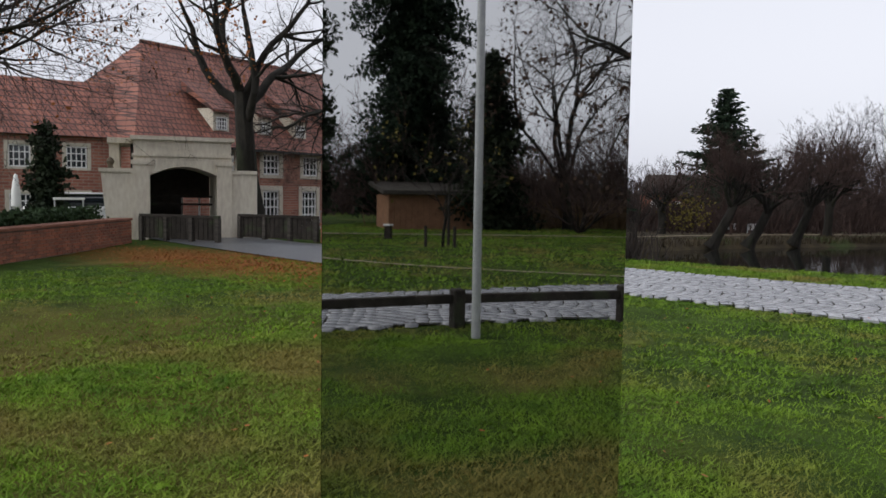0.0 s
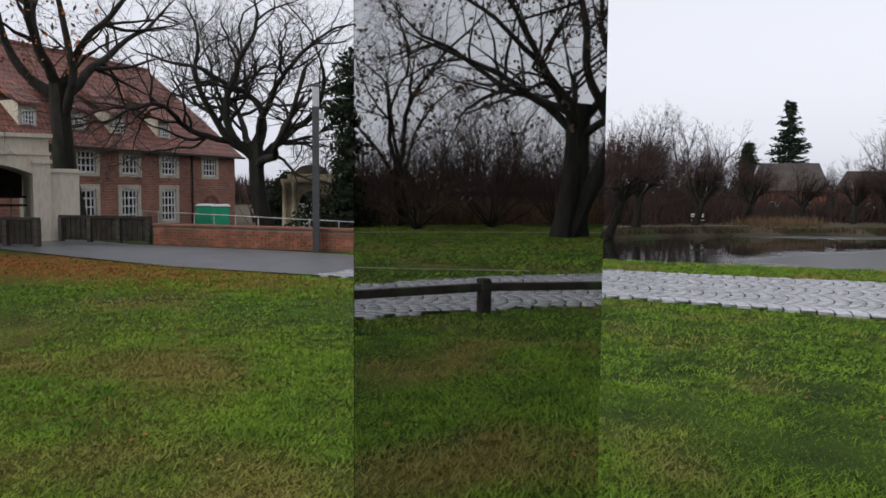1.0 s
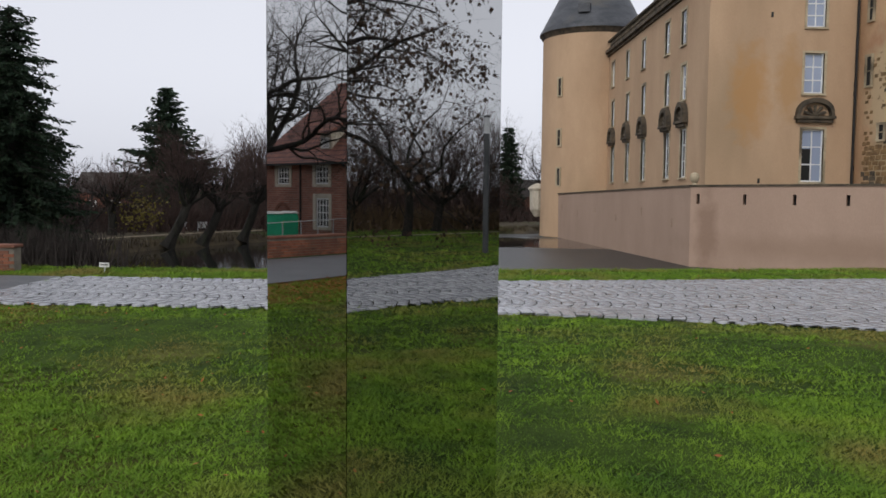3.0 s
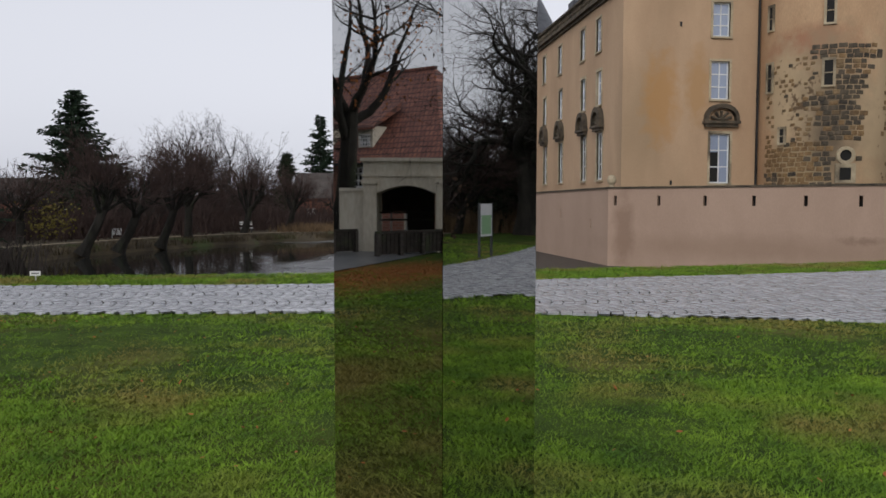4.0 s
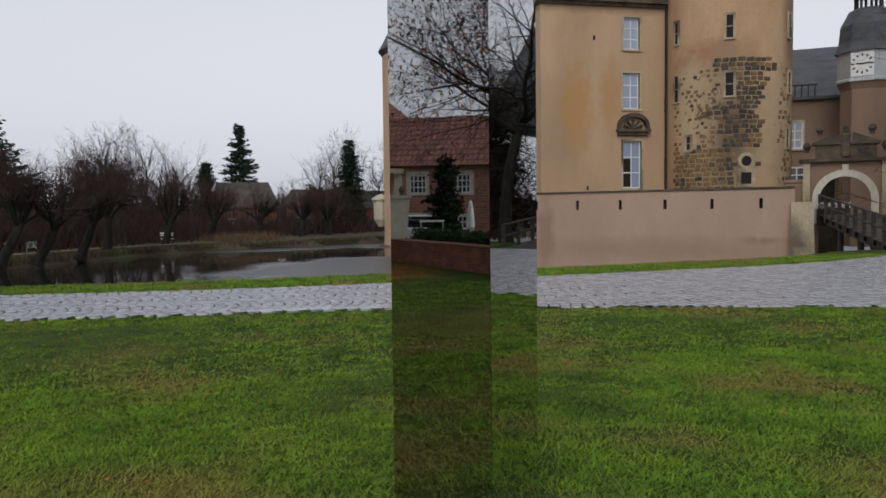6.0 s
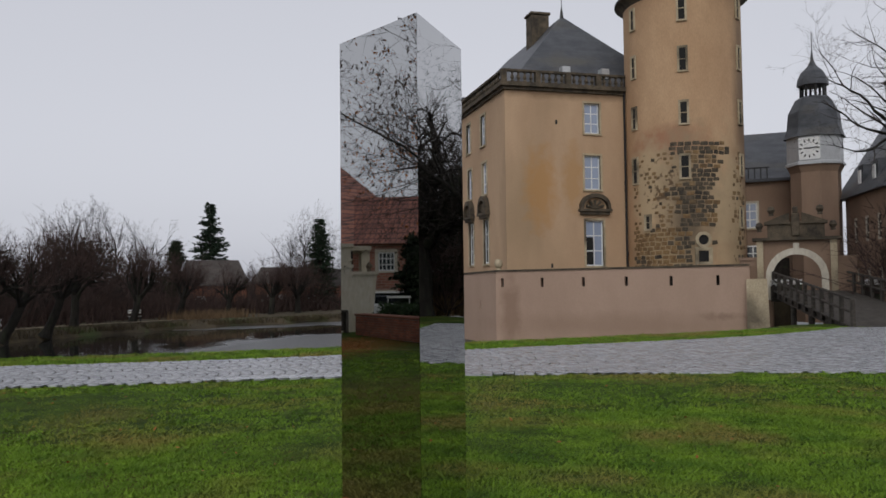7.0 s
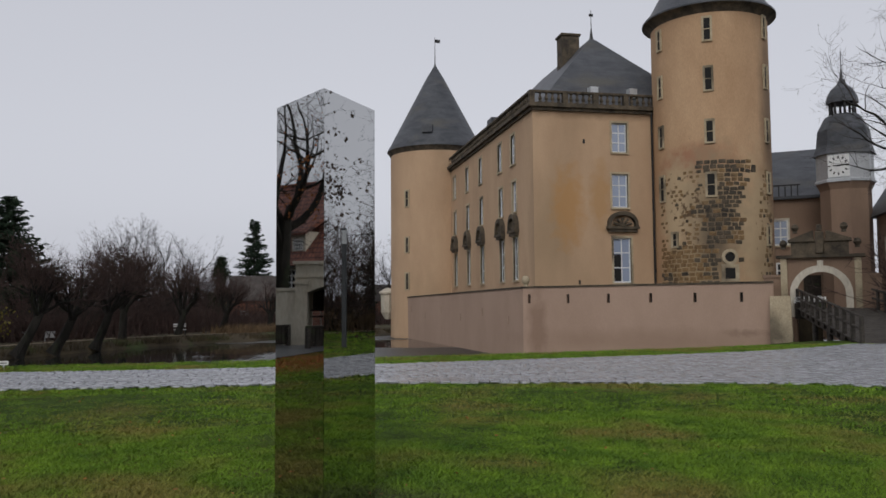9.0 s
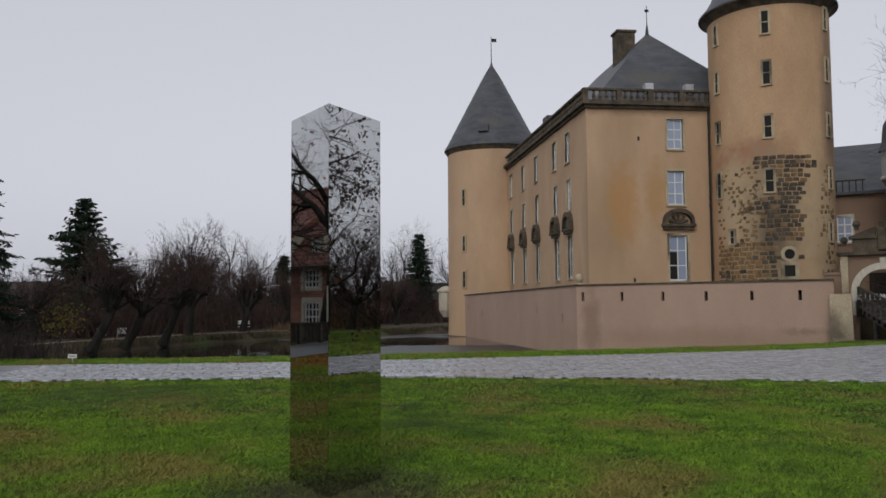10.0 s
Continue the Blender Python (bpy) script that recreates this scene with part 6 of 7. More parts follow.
conifer("cypress", "clipped dark conifer beyond the pond", -7.3, 92, -1.3, 8.3, 1.4, 38, IVY, 3.0, 0.25, 0.05)
fir("fir_tree", "dark conifer among bare trees beside the castle", 9.6, 96, -1.3, 11.5, 2.4, 39, NEEDLE, 0.7, 0.3, 0.15, 0.05, 0.45, 0.5)
conifer("fir_tree", "huge dark conifer beside the garden shed", 34.2, -13.2, 0, 18.0, 3.3, 40, NEEDLE, 3.0, 0.42, 0.45, 0.05)
conifer("fir_tree", "huge dark conifer on the south lawn", 22.8, -13.2, 0, 13.0, 1.5, 41, IVY, 3.0, 0.35, 0.45, 0.1)
for i, (x, y, h, rr) in enumerate(((38, 20.5, 5.0, 3.0), (40, 25, 6.0, 3.3), (35.5, 25.5, 5.5, 2.6))):
    conifer("holly_bush", "large dark evergreen behind the castle bridge", x, y, 0, h, rr, 45 + i, IVY, 3.0, 0.3, 0.25, 0.02, "evergreens by the castle bridge")
conifer("yew_tree", "dark evergreen behind the shed", 31.5, -8.6, 0, 7.5, 1.8, 42, IVY, 3.0, 0.4, 0.3, 0.02)

rnd = random.Random(7)
WX, WY = -0.6, -3.2
# leaning pollard willows along the far bank: bearing, distance, height, lean
for i, (brg, dist, h, ln) in enumerate(((17.2, 55, 6.6, 0.5), (15.0, 57, 6.0, 0.5), (12.4, 61, 6.4, 0.4), (10.6, 66, 6.9, 0.0), (7.0, 73, 6.0, 0.25), (4.0, 80, 5.8, 0.1), (0.6, 84, 5.0, 0.05), (-2.4, 86, 5.0, 0.0), (20.8, 62, 5.2, 0.1), (-4.3, 88, 5.2, 0.0))):
    a = radians(brg)
    bare_tree("pollard_willow", "leaning dark pollard willow with a haze of reddish rods", WX - dist * math.sin(a), WY + dist * math.cos(a), -1.45, h * 1.12, 0.34, POLLARD, 50 + i, (ln, 0.05), 0.42, 9, 0.62, BARK, RUSTY, "pollard willows on the bank")
# pollards and bushes seen only in the mirror, to the east
for i, (x, y, h) in enumerate(((36.5, 8.5, 5.0), (35.0, 12.5, 5.2), (37.5, 4.6, 4.6), (33.5, 17.0, 5.5))):
    bare_tree("pollard_willow", "dark pollard willow at the edge of the reeds", x, y, 0, h, 0.24, POLLARD, 70 + i, (rnd.uniform(-0.2, 0.2), 0.1), 0.32, 8, 0.6, BARK, RUSTY, "pollard willows by the reeds")
for i, (x, y, h) in enumerate(((32, 22, 5), (36, 15, 5.5), (30, 26, 5), (30.5, -4.6, 4.2), (32.5, -1.6, 4.8), (34.5, 1.2, 4.4), (35.5, -8.0, 5.0), (40, 6.0, 6.0), (41, 12, 6.5), (39, 18, 6.0), (41, -3, 7.0), (36, 24, 6), (33, -14, 5), (38, -14, 7), (31, -20, 6))):
    bare_tree("bare_shrub", "dense bare shrub with reddish brown twigs", x, y, 0, h, 0.09, FAR, 90 + i, (0, 0), 0.08, 7, 0.8, TWIG, RUSTY, "bare shrubs east of the lawn", 3, "shrub")
# bushes and bare trees beyond the pond, bearing from the lawn
for i, (brg, dist, h) in enumerate(((22.5, 66, 5.5), (19.0, 68, 5.5), (16.2, 68, 5.0), (13.6, 72, 5.5), (11.6, 76, 6.0), (9.4, 80, 6.5), (7.6, 86, 5.5), (5.2, 88, 5.0), (2.2, 92, 4.5), (-1.0, 93, 4.0), (-3.4, 95, 6.0), (-5.5, 97, 6.0), (25.5, 60, 5.0), (28.0, 58, 5.5), (24.0, 50, 3.5), (27.0, 48, 3.6), (30.0, 52, 6.0))):
    a = radians(brg)
    bare_tree("bare_shrub", "dense bare shrub of brown twigs on the far bank", WX - dist * math.sin(a), WY + dist * math.cos(a), -1.35, h, 0.08, FAR, 120 + i, (0, 0), 0.08, 8, 0.8, TWIG, RUSTY if i % 3 else TWIG, "bare shrubs on the far bank", 3, "shrub")
for i, (brg, dist, h) in enumerate(((10.6, 97, 12.6), (8.9, 99, 10.5), (7.4, 100, 12.2), (13.2, 96, 8.5), (-4.4, 101, 11.5), (-6.4, 104, 12.8), (4.8, 104, 8.0), (-8.5, 106, 12.0), (22.3, 54, 4.6), (6.2, 101, 10.0))):
    a = radians(brg)
    bare_tree("birch_tree", "tall fine bare tree beyond the pond", WX - dist * math.sin(a), WY + dist * math.cos(a), -1.35, h, 0.2, dict(FAR, levels=3, wander=0.13, lift=[0.07, 0.05, 0.04, 0.02], rate=[1.9, 1.5, 0.9], step=[0.6, 0.5, 0.45, 0.4], angle=(0.35, 0.85), ratio=(0.3, 0.5), least=0.013), 150 + i, (0, 0), 0.25, 7, 0.42 if i % 3 else 0.26, BARK, TWIG, "bare trees beyond the pond")


def stalks(name, label, category, ring_xy, n, h, spread, material, seed, lean=0.25, width=0.03, z=0.0):
    """A stand of many thin stalks along a line."""
    rng = np.random.default_rng(seed)
    line = np.array(ring_xy, float)
    t = rng.uniform(0, len(line) - 1.001, n)
    i = t.astype(int)
    p = line[i] + (line[i + 1] - line[i]) * (t - i)[:, None] + rng.normal(0, spread, (n, 2))
    hh = h * rng.uniform(0.5, 1.15, n)
    a = rng.uniform(0, 6.283, n)
    w = np.stack([np.cos(a), np.sin(a)], 1) * width
    tip = p + rng.normal(0, lean, (n, 2)) * hh[:, None]
    zz = np.full(n, z)
    v = np.stack([np.c_[p - w, zz - 0.1], np.c_[p + w, zz - 0.1], np.c_[tip, zz + hh]], 1).reshape(-1, 3)
    return tagged(from_arrays(name, v, np.arange(n * 3).reshape(-1, 3), material), label, category, kind="stuff")


stalks("reeds", "dry tan reeds and sedge along the far bank", "reeds", [(-23, 34), (-20.6, 42), (-18.6, 49), (-15.6, 55.3), (-12, 61.5), (-6.4, 66.6), (3, 71.8), (10, 76.8), (20, 83)], 7000, 0.45, 0.6, BANK, 1, 0.3, 0.05, -1.55)
stalks("reeds", "tan dry reed bed on the far bank", "reeds", [(-6, 72), (-3, 73.5), (0, 76)], 900, 1.0, 0.8, REED, 2, 0.2, 0.05, -1.4)
stalks("reeds", "tan dry reed bed east of the park", "reeds", [(33, -12), (36.5, -6), (39, 0), (39.5, 8), (37.5, 16), (34, 24)], 9000, 1.3, 1.2, REED, 3, 0.2, 0.04)
far_line = [(150 * math.cos(radians(a)), 20 + 135 * math.sin(radians(a))) for a in range(0, 361, 6)]
stalks("far_woods", "grey brown belt of distant bare woods", "woods", far_line, 26000, 5.0, 6, RUSTY, 4, 0.2, 0.35, -1.0)
far_line = [(58 * math.cos(radians(a)), 58 * math.sin(radians(a)) - 5) for a in range(-120, 21, 6)]
stalks("far_woods", "dim brown thicket at the park's edge", "woods", far_line, 14000, 4.5, 4, RUSTY, 5, 0.3, 0.10)
stalks("thicket", "dark undergrowth under the bank trees", "undergrowth", [(WX - 70 * math.sin(radians(b)), WY + 70 * math.cos(radians(b))) for b in range(34, 16, -2)] + [(WX - (72 + (16 - b) * 1.3) * math.sin(radians(b)), WY + (72 + (16 - b) * 1.3) * math.cos(radians(b))) for b in range(16, -10, -2)], 15000, 2.2, 2.6, RUSTY, 6, 0.45, 0.06, -1.3)
stalks("thicket", "dark brown scrub between the brick wall and the pond", "undergrowth", [(-22, 37), (-20, 33), (-16.5, 29), (-13.5, 27)], 5000, 1.8, 1.2, TWIG, 7, 0.3, 0.04, -1.3)
rng = np.random.default_rng(77)
yb = thing("forsythia_bush", "yellowish green bush at the far side of the pond", "bush", pose(-20.6, 55, -1.3))
leaf_cloud("crown", rng.normal(0, 1, (500, 3)) * [0.8, 0.8, 0.7] + [0, 0, 1.6], 0.2, FORB, yb, rng)
hedge = thing("clipped_hedge", "low clipped dark green hedge on the brick wall", "hedge")
n = 9000
t = rng.uniform(0, 1, n)
leaf_cloud("leaves", np.stack([-16.2 - 4.6 * t + rng.uniform(-0.35, 0.35, n), 5.0 + 5.2 * t + rng.uniform(-0.35, 0.35, n) - 0.2, rng.uniform(0.25, 0.98, n)], 1), 0.12, HEDGE, hedge, rng)

# ---- small loose things on the ground ----
rng = np.random.default_rng(5)


def fallen(name, label, n, cx, cy, sx, sy, size, material, z=0.03):
    p = np.stack([cx + rng.normal(0, sx, n), cy + rng.normal(0, sy, n), np.full(n, z) + rng.uniform(0, 0.03, n)], 1)
    keep = ~inside(p[:, 0], p[:, 1], COBBLED) & ~inside(p[:, 0], p[:, 1], ROAD)
    p = p[keep]
    a = rng.uniform(0, 6.283, len(p))
    s = (size * rng.uniform(0.5, 1.2, len(p)))[:, None]
    u = np.stack([np.cos(a), np.sin(a), rng.normal(0, 0.3, len(p))], 1)
    w = np.stack([-np.sin(a), np.cos(a), rng.normal(0, 0.3, len(p))], 1)
    v = np.stack([p - u * s * 0.5, p + w * s * 0.32, p + u * s * 0.5, p - w * s * 0.32], 1).reshape(-1, 3)
    return tagged(from_arrays(name, v, np.arange(len(v)).reshape(-1, 4), material), label, "leaves", kind="stuff")


fallen("fallen_leaves", "orange fallen leaves in a drift on the lawn", 6000, -12.8, 9.0, 2.8, 0.8, 0.05, LEAF, 0.02)
fallen("fallen_leaves", "scattered brown leaves on the lawn", 450, -2, 3, 6, 5, 0.05, LEAF, 0.04)

# mown grass, wet and tufted
def grass(name, n, x0, x1, y0, y1, h, width, seed):
    r = np.random.default_rng(seed)
    x, y = r.uniform(x0, x1, n), r.uniform(y0, y1, n)
    ok = (~inside(x, y, COBBLED) | (away(x, y, COBBLED) < 0.16 * r.random(n))) & ~inside(x, y, ROAD) & ~inside(x, y, MOAT)
    tri = [tuple(TRI_C[:2]), tuple(TRI_A[:2]), tuple(TRI_B[:2])]
    ok &= ~inside(x, y, tri)
    bare = np.exp(-((x / 1.2) ** 2 + ((y + 0.35) / 0.75) ** 2))
    ok &= r.random(n) > 0.75 * bare
    thin = np.sin(x * 2.3 + 1.7 * np.sin(y * 1.9)) * np.sin(y * 3.1 + 1.4 * np.sin(x * 2.7 + 2)) + 0.6 * np.sin(x * 7.1 + 2 * np.sin(y * 6.3)) * np.sin(y * 9.2)
    ok &= r.random(n) > 0.62 * np.clip(thin, 0, 1)
    x, y = x[ok], y[ok]
    n = len(x)
    tuft = 0.6 + 0.5 * np.sin(x * 5.1 + 1.3 * np.sin(y * 3.7)) * np.sin(y * 4.3 + np.sin(x * 2.9))
    hh = h * r.uniform(0.5, 1.2, n) * (0.55 + 0.6 * tuft)
    a = r.uniform(0, 6.283, n)
    w = np.stack([np.cos(a), np.sin(a)], 1) * (width * r.uniform(0.6, 1.3, n))[:, None]
    lean = r.normal(0, 1.0, (n, 2)) * hh[:, None] + np.array([0.35, 0.1]) * hh[:, None]
    p = np.stack([x, y], 1)
    z = np.zeros(n)
    v = np.stack([np.c_[p - w, z], np.c_[p + w, z], np.c_[p + lean, z + hh]], 1).reshape(-1, 3)
    return tagged(from_arrays(name, v, np.arange(n * 3).reshape(-1, 3), BLADE), "short wet lawn grass", "grass", kind="stuff")


def tufts(name, n, blades, x0, x1, y0, y1, h, width, seed):
    """Clumps of longer blades that fan out, in uneven patches."""
    r = np.random.default_rng(seed)
    x, y = r.uniform(x0, x1, n), r.uniform(y0, y1, n)
    patchy = 0.5 + 0.5 * np.sin(x * 1.7 + 2 * np.sin(y * 0.9)) * np.sin(y * 2.1 + 1.5 * np.sin(x * 1.3 + 1))
    ok = (r.random(n) < 0.25 + 0.75 * patchy) & ~inside(x, y, COBBLED) & (away(x, y, COBBLED) > 0.05) & ~inside(x, y, ROAD) & (np.hypot(x, y + 0.1) > 0.62)
    x, y = np.repeat(x[ok], blades), np.repeat(y[ok], blades)
    size = np.repeat(r.uniform(0.5, 1.25, ok.sum()), blades)
    n = len(x)
    a = r.uniform(0, 6.283, n)
    q = np.sqrt(r.random(n)) * 0.055 * size
    p = np.stack([x + np.cos(a) * q * 2.2, y + np.sin(a) * q], 1)
    hh = h * size * r.uniform(0.5, 1.15, n)
    tip = p + np.stack([np.cos(a), np.sin(a)], 1) * (hh * r.uniform(0.5, 2.0, n))[:, None]
    b = a + r.normal(1.57, 0.5, n)
    w = np.stack([np.cos(b), np.sin(b)], 1) * (width * r.uniform(0.6, 1.3, n))[:, None]
    z = np.zeros(n)
    v = np.stack([np.c_[p - w, z], np.c_[p + w, z], np.c_[tip, z + hh]], 1).reshape(-1, 3)
    return tagged(from_arrays(name, v, np.arange(n * 3).reshape(-1, 3), BLADE), "longer tufts of wet lawn grass", "grass", kind="stuff")


tufts("grass_tufts", 15000, 14, -5.5, 6.5, -4.5, 4.5, 0.027, 0.004, 11)
tufts("grass_tufts", 14000, 12, -13, 9, 1, 10.2, 0.032, 0.007, 12)
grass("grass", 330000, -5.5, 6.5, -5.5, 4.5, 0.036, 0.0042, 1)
grass("grass", 230000, -14, 10, -9, 10.2, 0.045, 0.008, 2)
grass("grass", 110000, -10, 20, 13, 18.6, 0.06, 0.012, 3)
grass("grass", 90000, 9, 34, -16, 15, 0.06, 0.02, 4)

# ---- worn sand tracks seen across the east lawn ----
def strip(name, line, w, label):
    bm = bmesh.new()
    line = [Vector((*p, 0.025)) for p in rounded(line)]
    prev = None
    for i, p in enumerate(line):
        d = (line[min(i + 1, len(line) - 1)] - line[max(i - 1, 0)]).normalized()
        s = Vector((d.y, -d.x, 0)) * w / 2
        cur = (bm.verts.new(p - s), bm.verts.new(p + s))
        if prev:
            bm.faces.new((prev[0], prev[1], cur[1], cur[0]))
        prev = cur
    return tagged(part(name, bm, SAND), label, "path", kind="structure")


strip("sand_track", [(15.5, -9.5), (14.3, -6.5), (13.9, -3.5), (13.9, 0.0)], 0.2, "narrow worn sandy track in the grass")
strip("sand_path", [(24, -14), (28.2, -4), (29.2, 4), (31.2, 10.5), (36, 20)], 0.6, "pale sand path along the reeds")
far_path = strip("bank_path", [(-23.5, 44), (-20.5, 52), (-17, 59), (-12, 66), (-5, 71.5)], 0.9, "pale footpath along the far bank")
far_path.location.z = -1.28

# ---- brick parapets ----
brick_mesh = []
for m_ in (BRICK, BRICK2):
    bm = bmesh.new()
    add_box(bm, 0.0, 0.235, -0.02, 0.012, 0, 0.066)
    bmesh.ops.recalc_face_normals(bm, faces=bm.faces[:])
    me = bpy.data.meshes.new("brick")
    bm.to_mesh(me)
    bm.free()
    me.materials.append(m_)
    brick_mesh.append(me)


def parapet(name, p, q, h, label):
    p, q = Vector((*p, 0)), Vector((*q, 0))
    d = q - p
    k = d.length
    ang = math.degrees(math.atan2(d.y, d.x))
    wall = thing(name, label, "wall", pose(p.x, p.y, 0, 0, 0, ang), kind="structure")
    bm = bmesh.new()
    add_box(bm, 0, k, 0.0, 0.36, -1.4, h - 0.07)
    part("core", bm, MORTAR, wall)
    bm = bmesh.new()
    add_box(bm, -0.03, k + 0.03, -0.05, 0.42, h - 0.07, h)
    part("coping", bm, BRICK2, wall, "dark brick coping", 0.01)
    rows = int((h - 0.08) / 0.078)
    pieces, rest = 0, bmesh.new()
    r = random.Random(3)
    for j in range(rows):
        x = -0.125 * (j % 2)
        while x < k - 0.1:
            x0, x1 = max(x, 0.0), min(x + 0.235, k)
            if x1 - x0 > 0.08:
                if pieces < 300:
                    o = new("brick", r.choice(brick_mesh))
                    o.parent = wall
                    o.location = (x0, -0.004 - r.uniform(0, 0.004), 0.01 + j * 0.078)
                    o.scale = ((x1 - x0) / 0.235, 1, 1)
                    pieces += 1
                else:
                    add_box(rest, x0, x1, -0.016 - r.uniform(0, 0.004), 0.01, 0.01 + j * 0.078, 0.076 + j * 0.078)
            x += 0.25
    if len(rest.verts):
        tagged(part("brickwork", rest, BRICK, wall), kind="stuff")
    return wall


parapet("moat_parapet", (-16.3, 14.75), (-9.1, 15.3), 0.6, "low red brick parapet wall beside the drive")
parapet("moat_parapet_end", (-9.4, 15.66), (-15.2, 24.5), 0.48, "low red brick parapet wall running to the moat")
parapet("garden_wall", (-15.0, 4.6), (-19.7, 10.6), 0.72, "weathered red brick garden wall under a hedge")
parapet("garden_wall_end", (-13.8, 1.0), (-15.0, 4.6), 0.72, "weathered red brick garden wall by the lawn")

# ---- exposed stones on the round tower ----
r = random.Random(11)
stone_mesh = []
for k in range(8):
    bm = bmesh.new()
    add_box(bm, -0.19, 0.19, -0.06, 0.025, -0.108, 0.108)
    for v in bm.verts:
        v.co += Vector((r.uniform(-0.03, 0.03), r.uniform(-0.012, 0.012), r.uniform(-0.018, 0.018)))
    bmesh.ops.bevel(bm, geom=bm.edges[:], offset=0.02, segments=1, affect="EDGES")
    bmesh.ops.recalc_face_normals(bm, faces=bm.faces[:])
    me = bpy.data.meshes.new("stone")
    bm.to_mesh(me)
    bm.free()
    me.materials.append((RUBBLE, DARK_STONE, GOLD_STONE, GOLD_STONE, DARK_STONE, GOLD_STONE, DARK_STONE, RUBBLE)[k])
    stone_mesh.append(me)
count = 0
far_stones = [bmesh.new() for _ in range(3)]
for j in range(28):
    z = 2.62 + 0.272 * j
    x = -3.9 + 0.2 * (j % 2)
    while x < 4.3:
        w = r.uniform(0.30, 0.5)
        sx = x + w / 2
        x += w + 0.02
        ragged = 0.35 * math.sin(z * 2.3 + 1) + 0.25 * math.sin(z * 5.1)
        core = -0.75 + ragged < sx < 2.0 - 0.09 * (10 - z) + 0.5 * ragged and z < 10.0
        foot = z < 4.9 + 0.3 * math.sin(sx * 3) and sx < 1.6
        band = 9.3 < z < 10.0 and -0.9 < sx < 2.6
        scatter = sx < -0.6 and 5.0 < z < 9.6 and r.random() < 0.40 + 0.3 * math.sin(sx * 2.7 + z * 1.9)
        edge = sx > 2.9 and z < 9.6 and r.random() < 0.36
        hole = abs(sx - 0.85) < 0.62 and 2.6 < z < 4.8 or abs(sx + 0.1) < 0.42 and 7.7 < z < 9.4
        if hole or not (core or foot or band or scatter or edge):
            continue
        sooty = 0.85 if band or (core and -0.4 < sx + ragged < 1.3 and z < 8.4) else 0.6 if core and not foot else 0.15
        kind_ = 1 if r.random() < sooty else (2 if foot or r.random() < 0.35 else 0)
        th = radians(ang0) + sx / TR
        zj = z + r.uniform(-0.035, 0.035)
        m_ = Matrix.Translation((TX + TR * math.cos(th), TY + TR * math.sin(th), zj)) @ Matrix(((-math.sin(th), -math.cos(th), 0, 0), (math.cos(th), -math.sin(th), 0, 0), (0, 0, 1, 0), (0, 0, 0, 1))) @ Matrix.Rotation(math.pi, 4, "Z")
        m_ = m_ @ Matrix.Rotation(r.uniform(-0.08, 0.08), 4, "Y") @ Matrix.Diagonal((w / 0.40 * (0.6 if scatter or edge else r.uniform(0.9, 1.02)), 1, r.uniform(0.92, 1.18) * (0.75 if scatter else 1), 1))
        if count < 300:
            o = new("stone", stone_mesh[r.choice(((0, 7), (1, 4, 6), (2, 3, 5))[kind_])])
            o.parent = tower
            o.matrix_basis = m_
            count += 1
        else:
            add_box(far_stones[kind_], -0.19, 0.19, -0.06, 0.02, -0.108, 0.108, m_)
for b_, mt in zip(far_stones, (RUBBLE, DARK_STONE, GOLD_STONE)):
    tagged(part("stonework", b_, mt, tower), kind="stuff")

# ---- granite setts in scalloped arcs ----
def sett_rows():
    """Middles and turns of setts in rows that bow along the path, between bands."""
    out = []
    R, pitch, row, side = 1.3, 1.3, 0.205, 0.15
    rr = random.Random(2)
    bow = 0.5 * R * 0.9
    for turned in (False, True):
        lo, hi = ((-40, 126) if not turned else (-40, 95))
        for i in range(lo, hi):
            for k in range(-50, 145):
                v = (k + 0.5 * (i % 2)) * side + rr.uniform(-0.02, 0.02)
                u = (v + 0.35) % pitch - pitch / 2
                a = math.asin(u / R)
                w = i * row + R * math.cos(a) - R
                x, y, t = (w, v, a) if not turned else (v, w, math.pi / 2 - a)
                east = x > 8.2 and y < 12.5 - 0.3 * (x - 8)
                if east == turned:
                    out.append((x + rr.uniform(-0.008, 0.008), y + rr.uniform(-0.008, 0.008), t + rr.uniform(-0.06, 0.06)))
    return np.array(out)


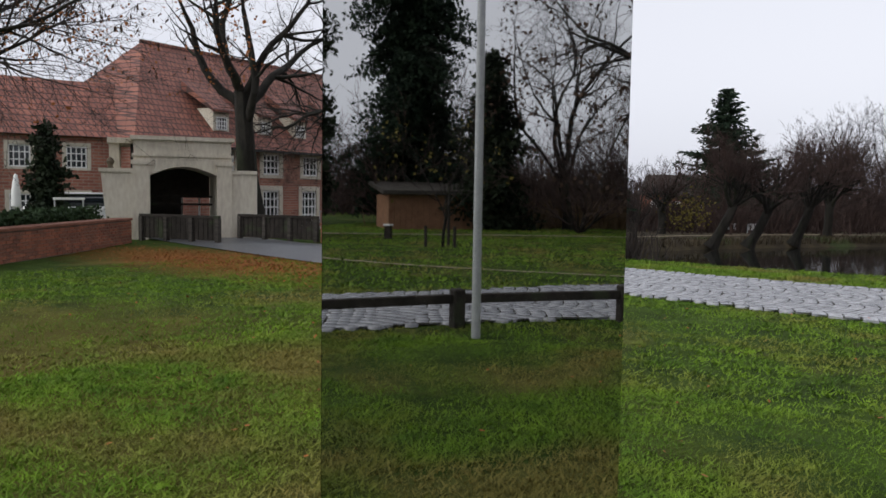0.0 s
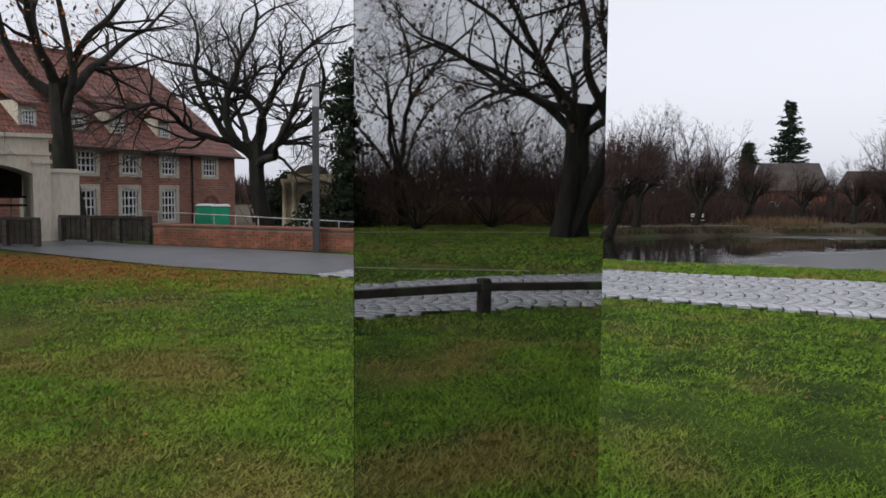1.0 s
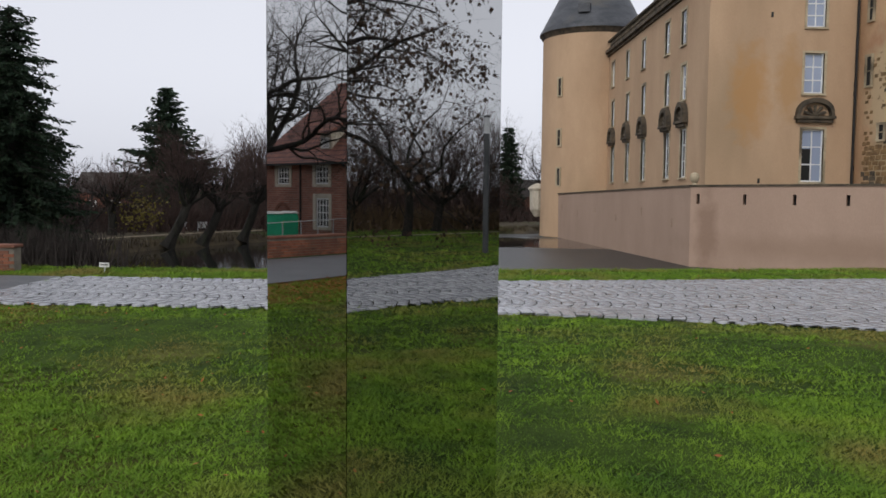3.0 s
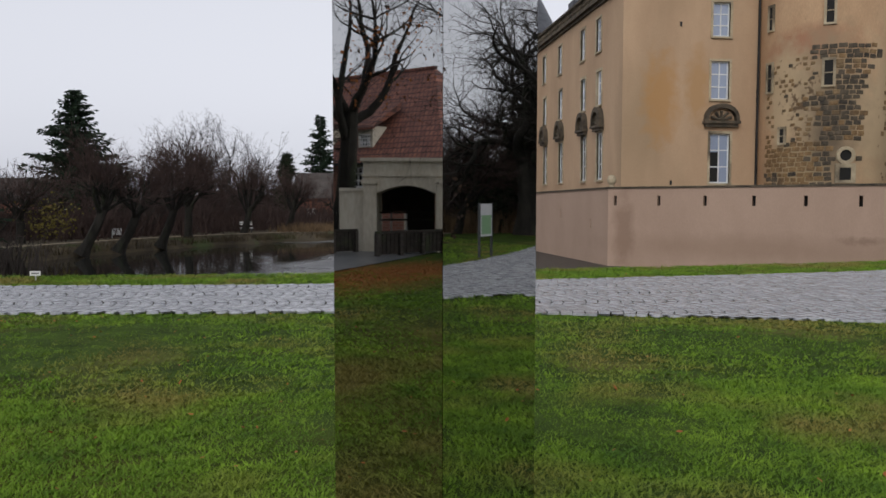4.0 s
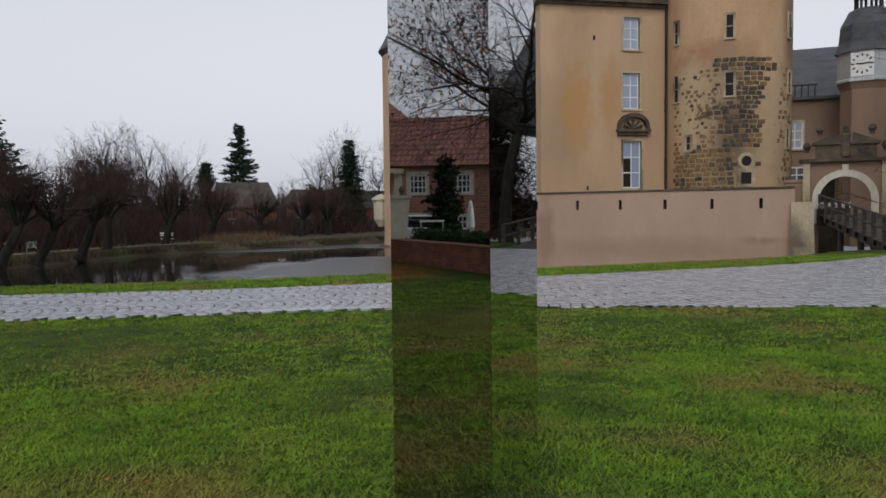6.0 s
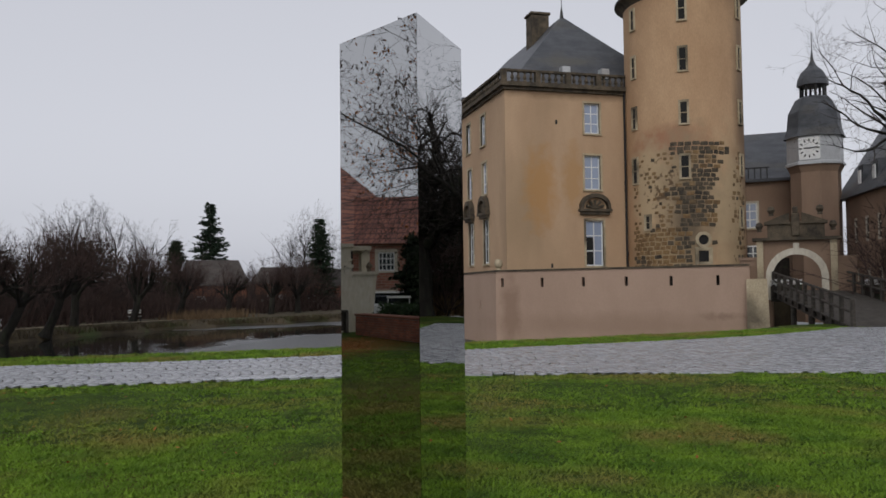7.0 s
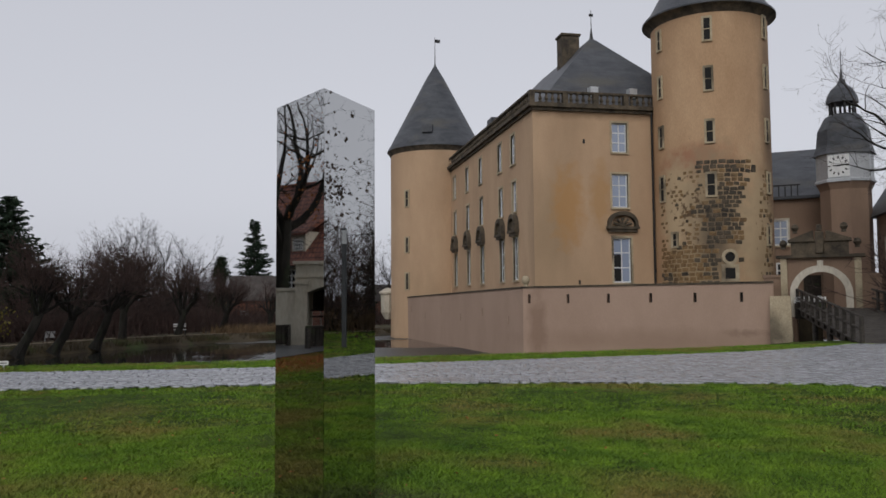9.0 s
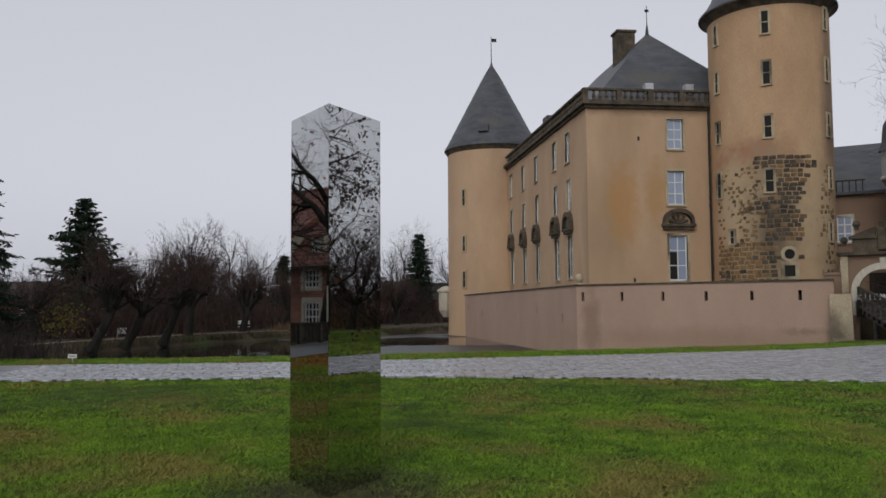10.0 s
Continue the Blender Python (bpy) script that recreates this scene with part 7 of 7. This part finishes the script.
setts = sett_rows()
setts = setts[inside(setts[:, 0], setts[:, 1], COBBLED) & (setts[:, 1] > -7)]
near_ = (np.abs(setts[:, 0] - 1.0) < 2.6) & (setts[:, 1] < 9.95) & (setts[:, 1] > 8.5)
order = np.argsort(~near_, kind="stable")
setts = setts[order]
n_near = min(300, int(near_.sum()))
sett_mesh = []
for k in range(5):
    bm = bmesh.new()
    v = add_box(bm, -0.097, 0.097, -0.074, 0.074, 0, 0.036)
    for w_ in v[4:]:
        w_.co.x *= 0.92
        w_.co.y *= 0.96
        w_.co.z += r.uniform(-0.003, 0.003)
    me = bpy.data.meshes.new("sett")
    bmesh.ops.recalc_face_normals(bm, faces=bm.faces[:])
    bm.to_mesh(me)
    bm.free()
    me.materials.append(COBBLE)
    sett_mesh.append(me)
for x, y, a in setts[:n_near]:
    o = new("sett", r.choice(sett_mesh))
    slant = math.cos(a if abs(a) < 0.9 else math.pi / 2 - a)
    o.parent, o.location, o.rotation_euler, o.scale = path, (x, y, 0.006), (0, 0, a), (max(slant, 0.7), 1 / max(slant, 0.7), 1)
rest = setts[n_near:]
gen = np.random.default_rng(9)
m_ = len(rest)
c_, s_ = np.cos(rest[:, 2]), np.sin(rest[:, 2])
slant = np.maximum(np.cos(np.where(np.abs(rest[:, 2]) < 0.9, rest[:, 2], np.pi / 2 - rest[:, 2])), 0.7)[:, None]
corners = np.array([(-1, -1), (1, -1), (1, 1), (-1, 1)], float)
top = 0.041 + gen.uniform(-0.003, 0.003, (m_, 4))
vs = []
for size, zz in ((1.0, np.full((m_, 4), 0.006)), (0.92, top)):
    dx = corners[None, :, 0] * size * 0.097 * slant * gen.uniform(0.95, 1.04, (m_, 1))
    dy = corners[None, :, 1] * (0.5 + 0.5 * size) * 0.074 / slant * gen.uniform(0.92, 1.03, (m_, 1))
    vs.append(np.stack([rest[:, :1] + dx * c_[:, None] - dy * s_[:, None], rest[:, 1:2] + dx * s_[:, None] + dy * c_[:, None], zz], -1))
verts = np.concatenate(vs, 1).reshape(-1, 3)
f1 = np.array([(4, 5, 6, 7), (0, 1, 5, 4), (1, 2, 6, 5), (2, 3, 7, 6), (3, 0, 4, 7)])
faces = (f1[None] + (np.arange(m_) * 8)[:, None, None]).reshape(-1, 4)
tagged(from_arrays("setts", verts, faces, COBBLE, path), kind="stuff")
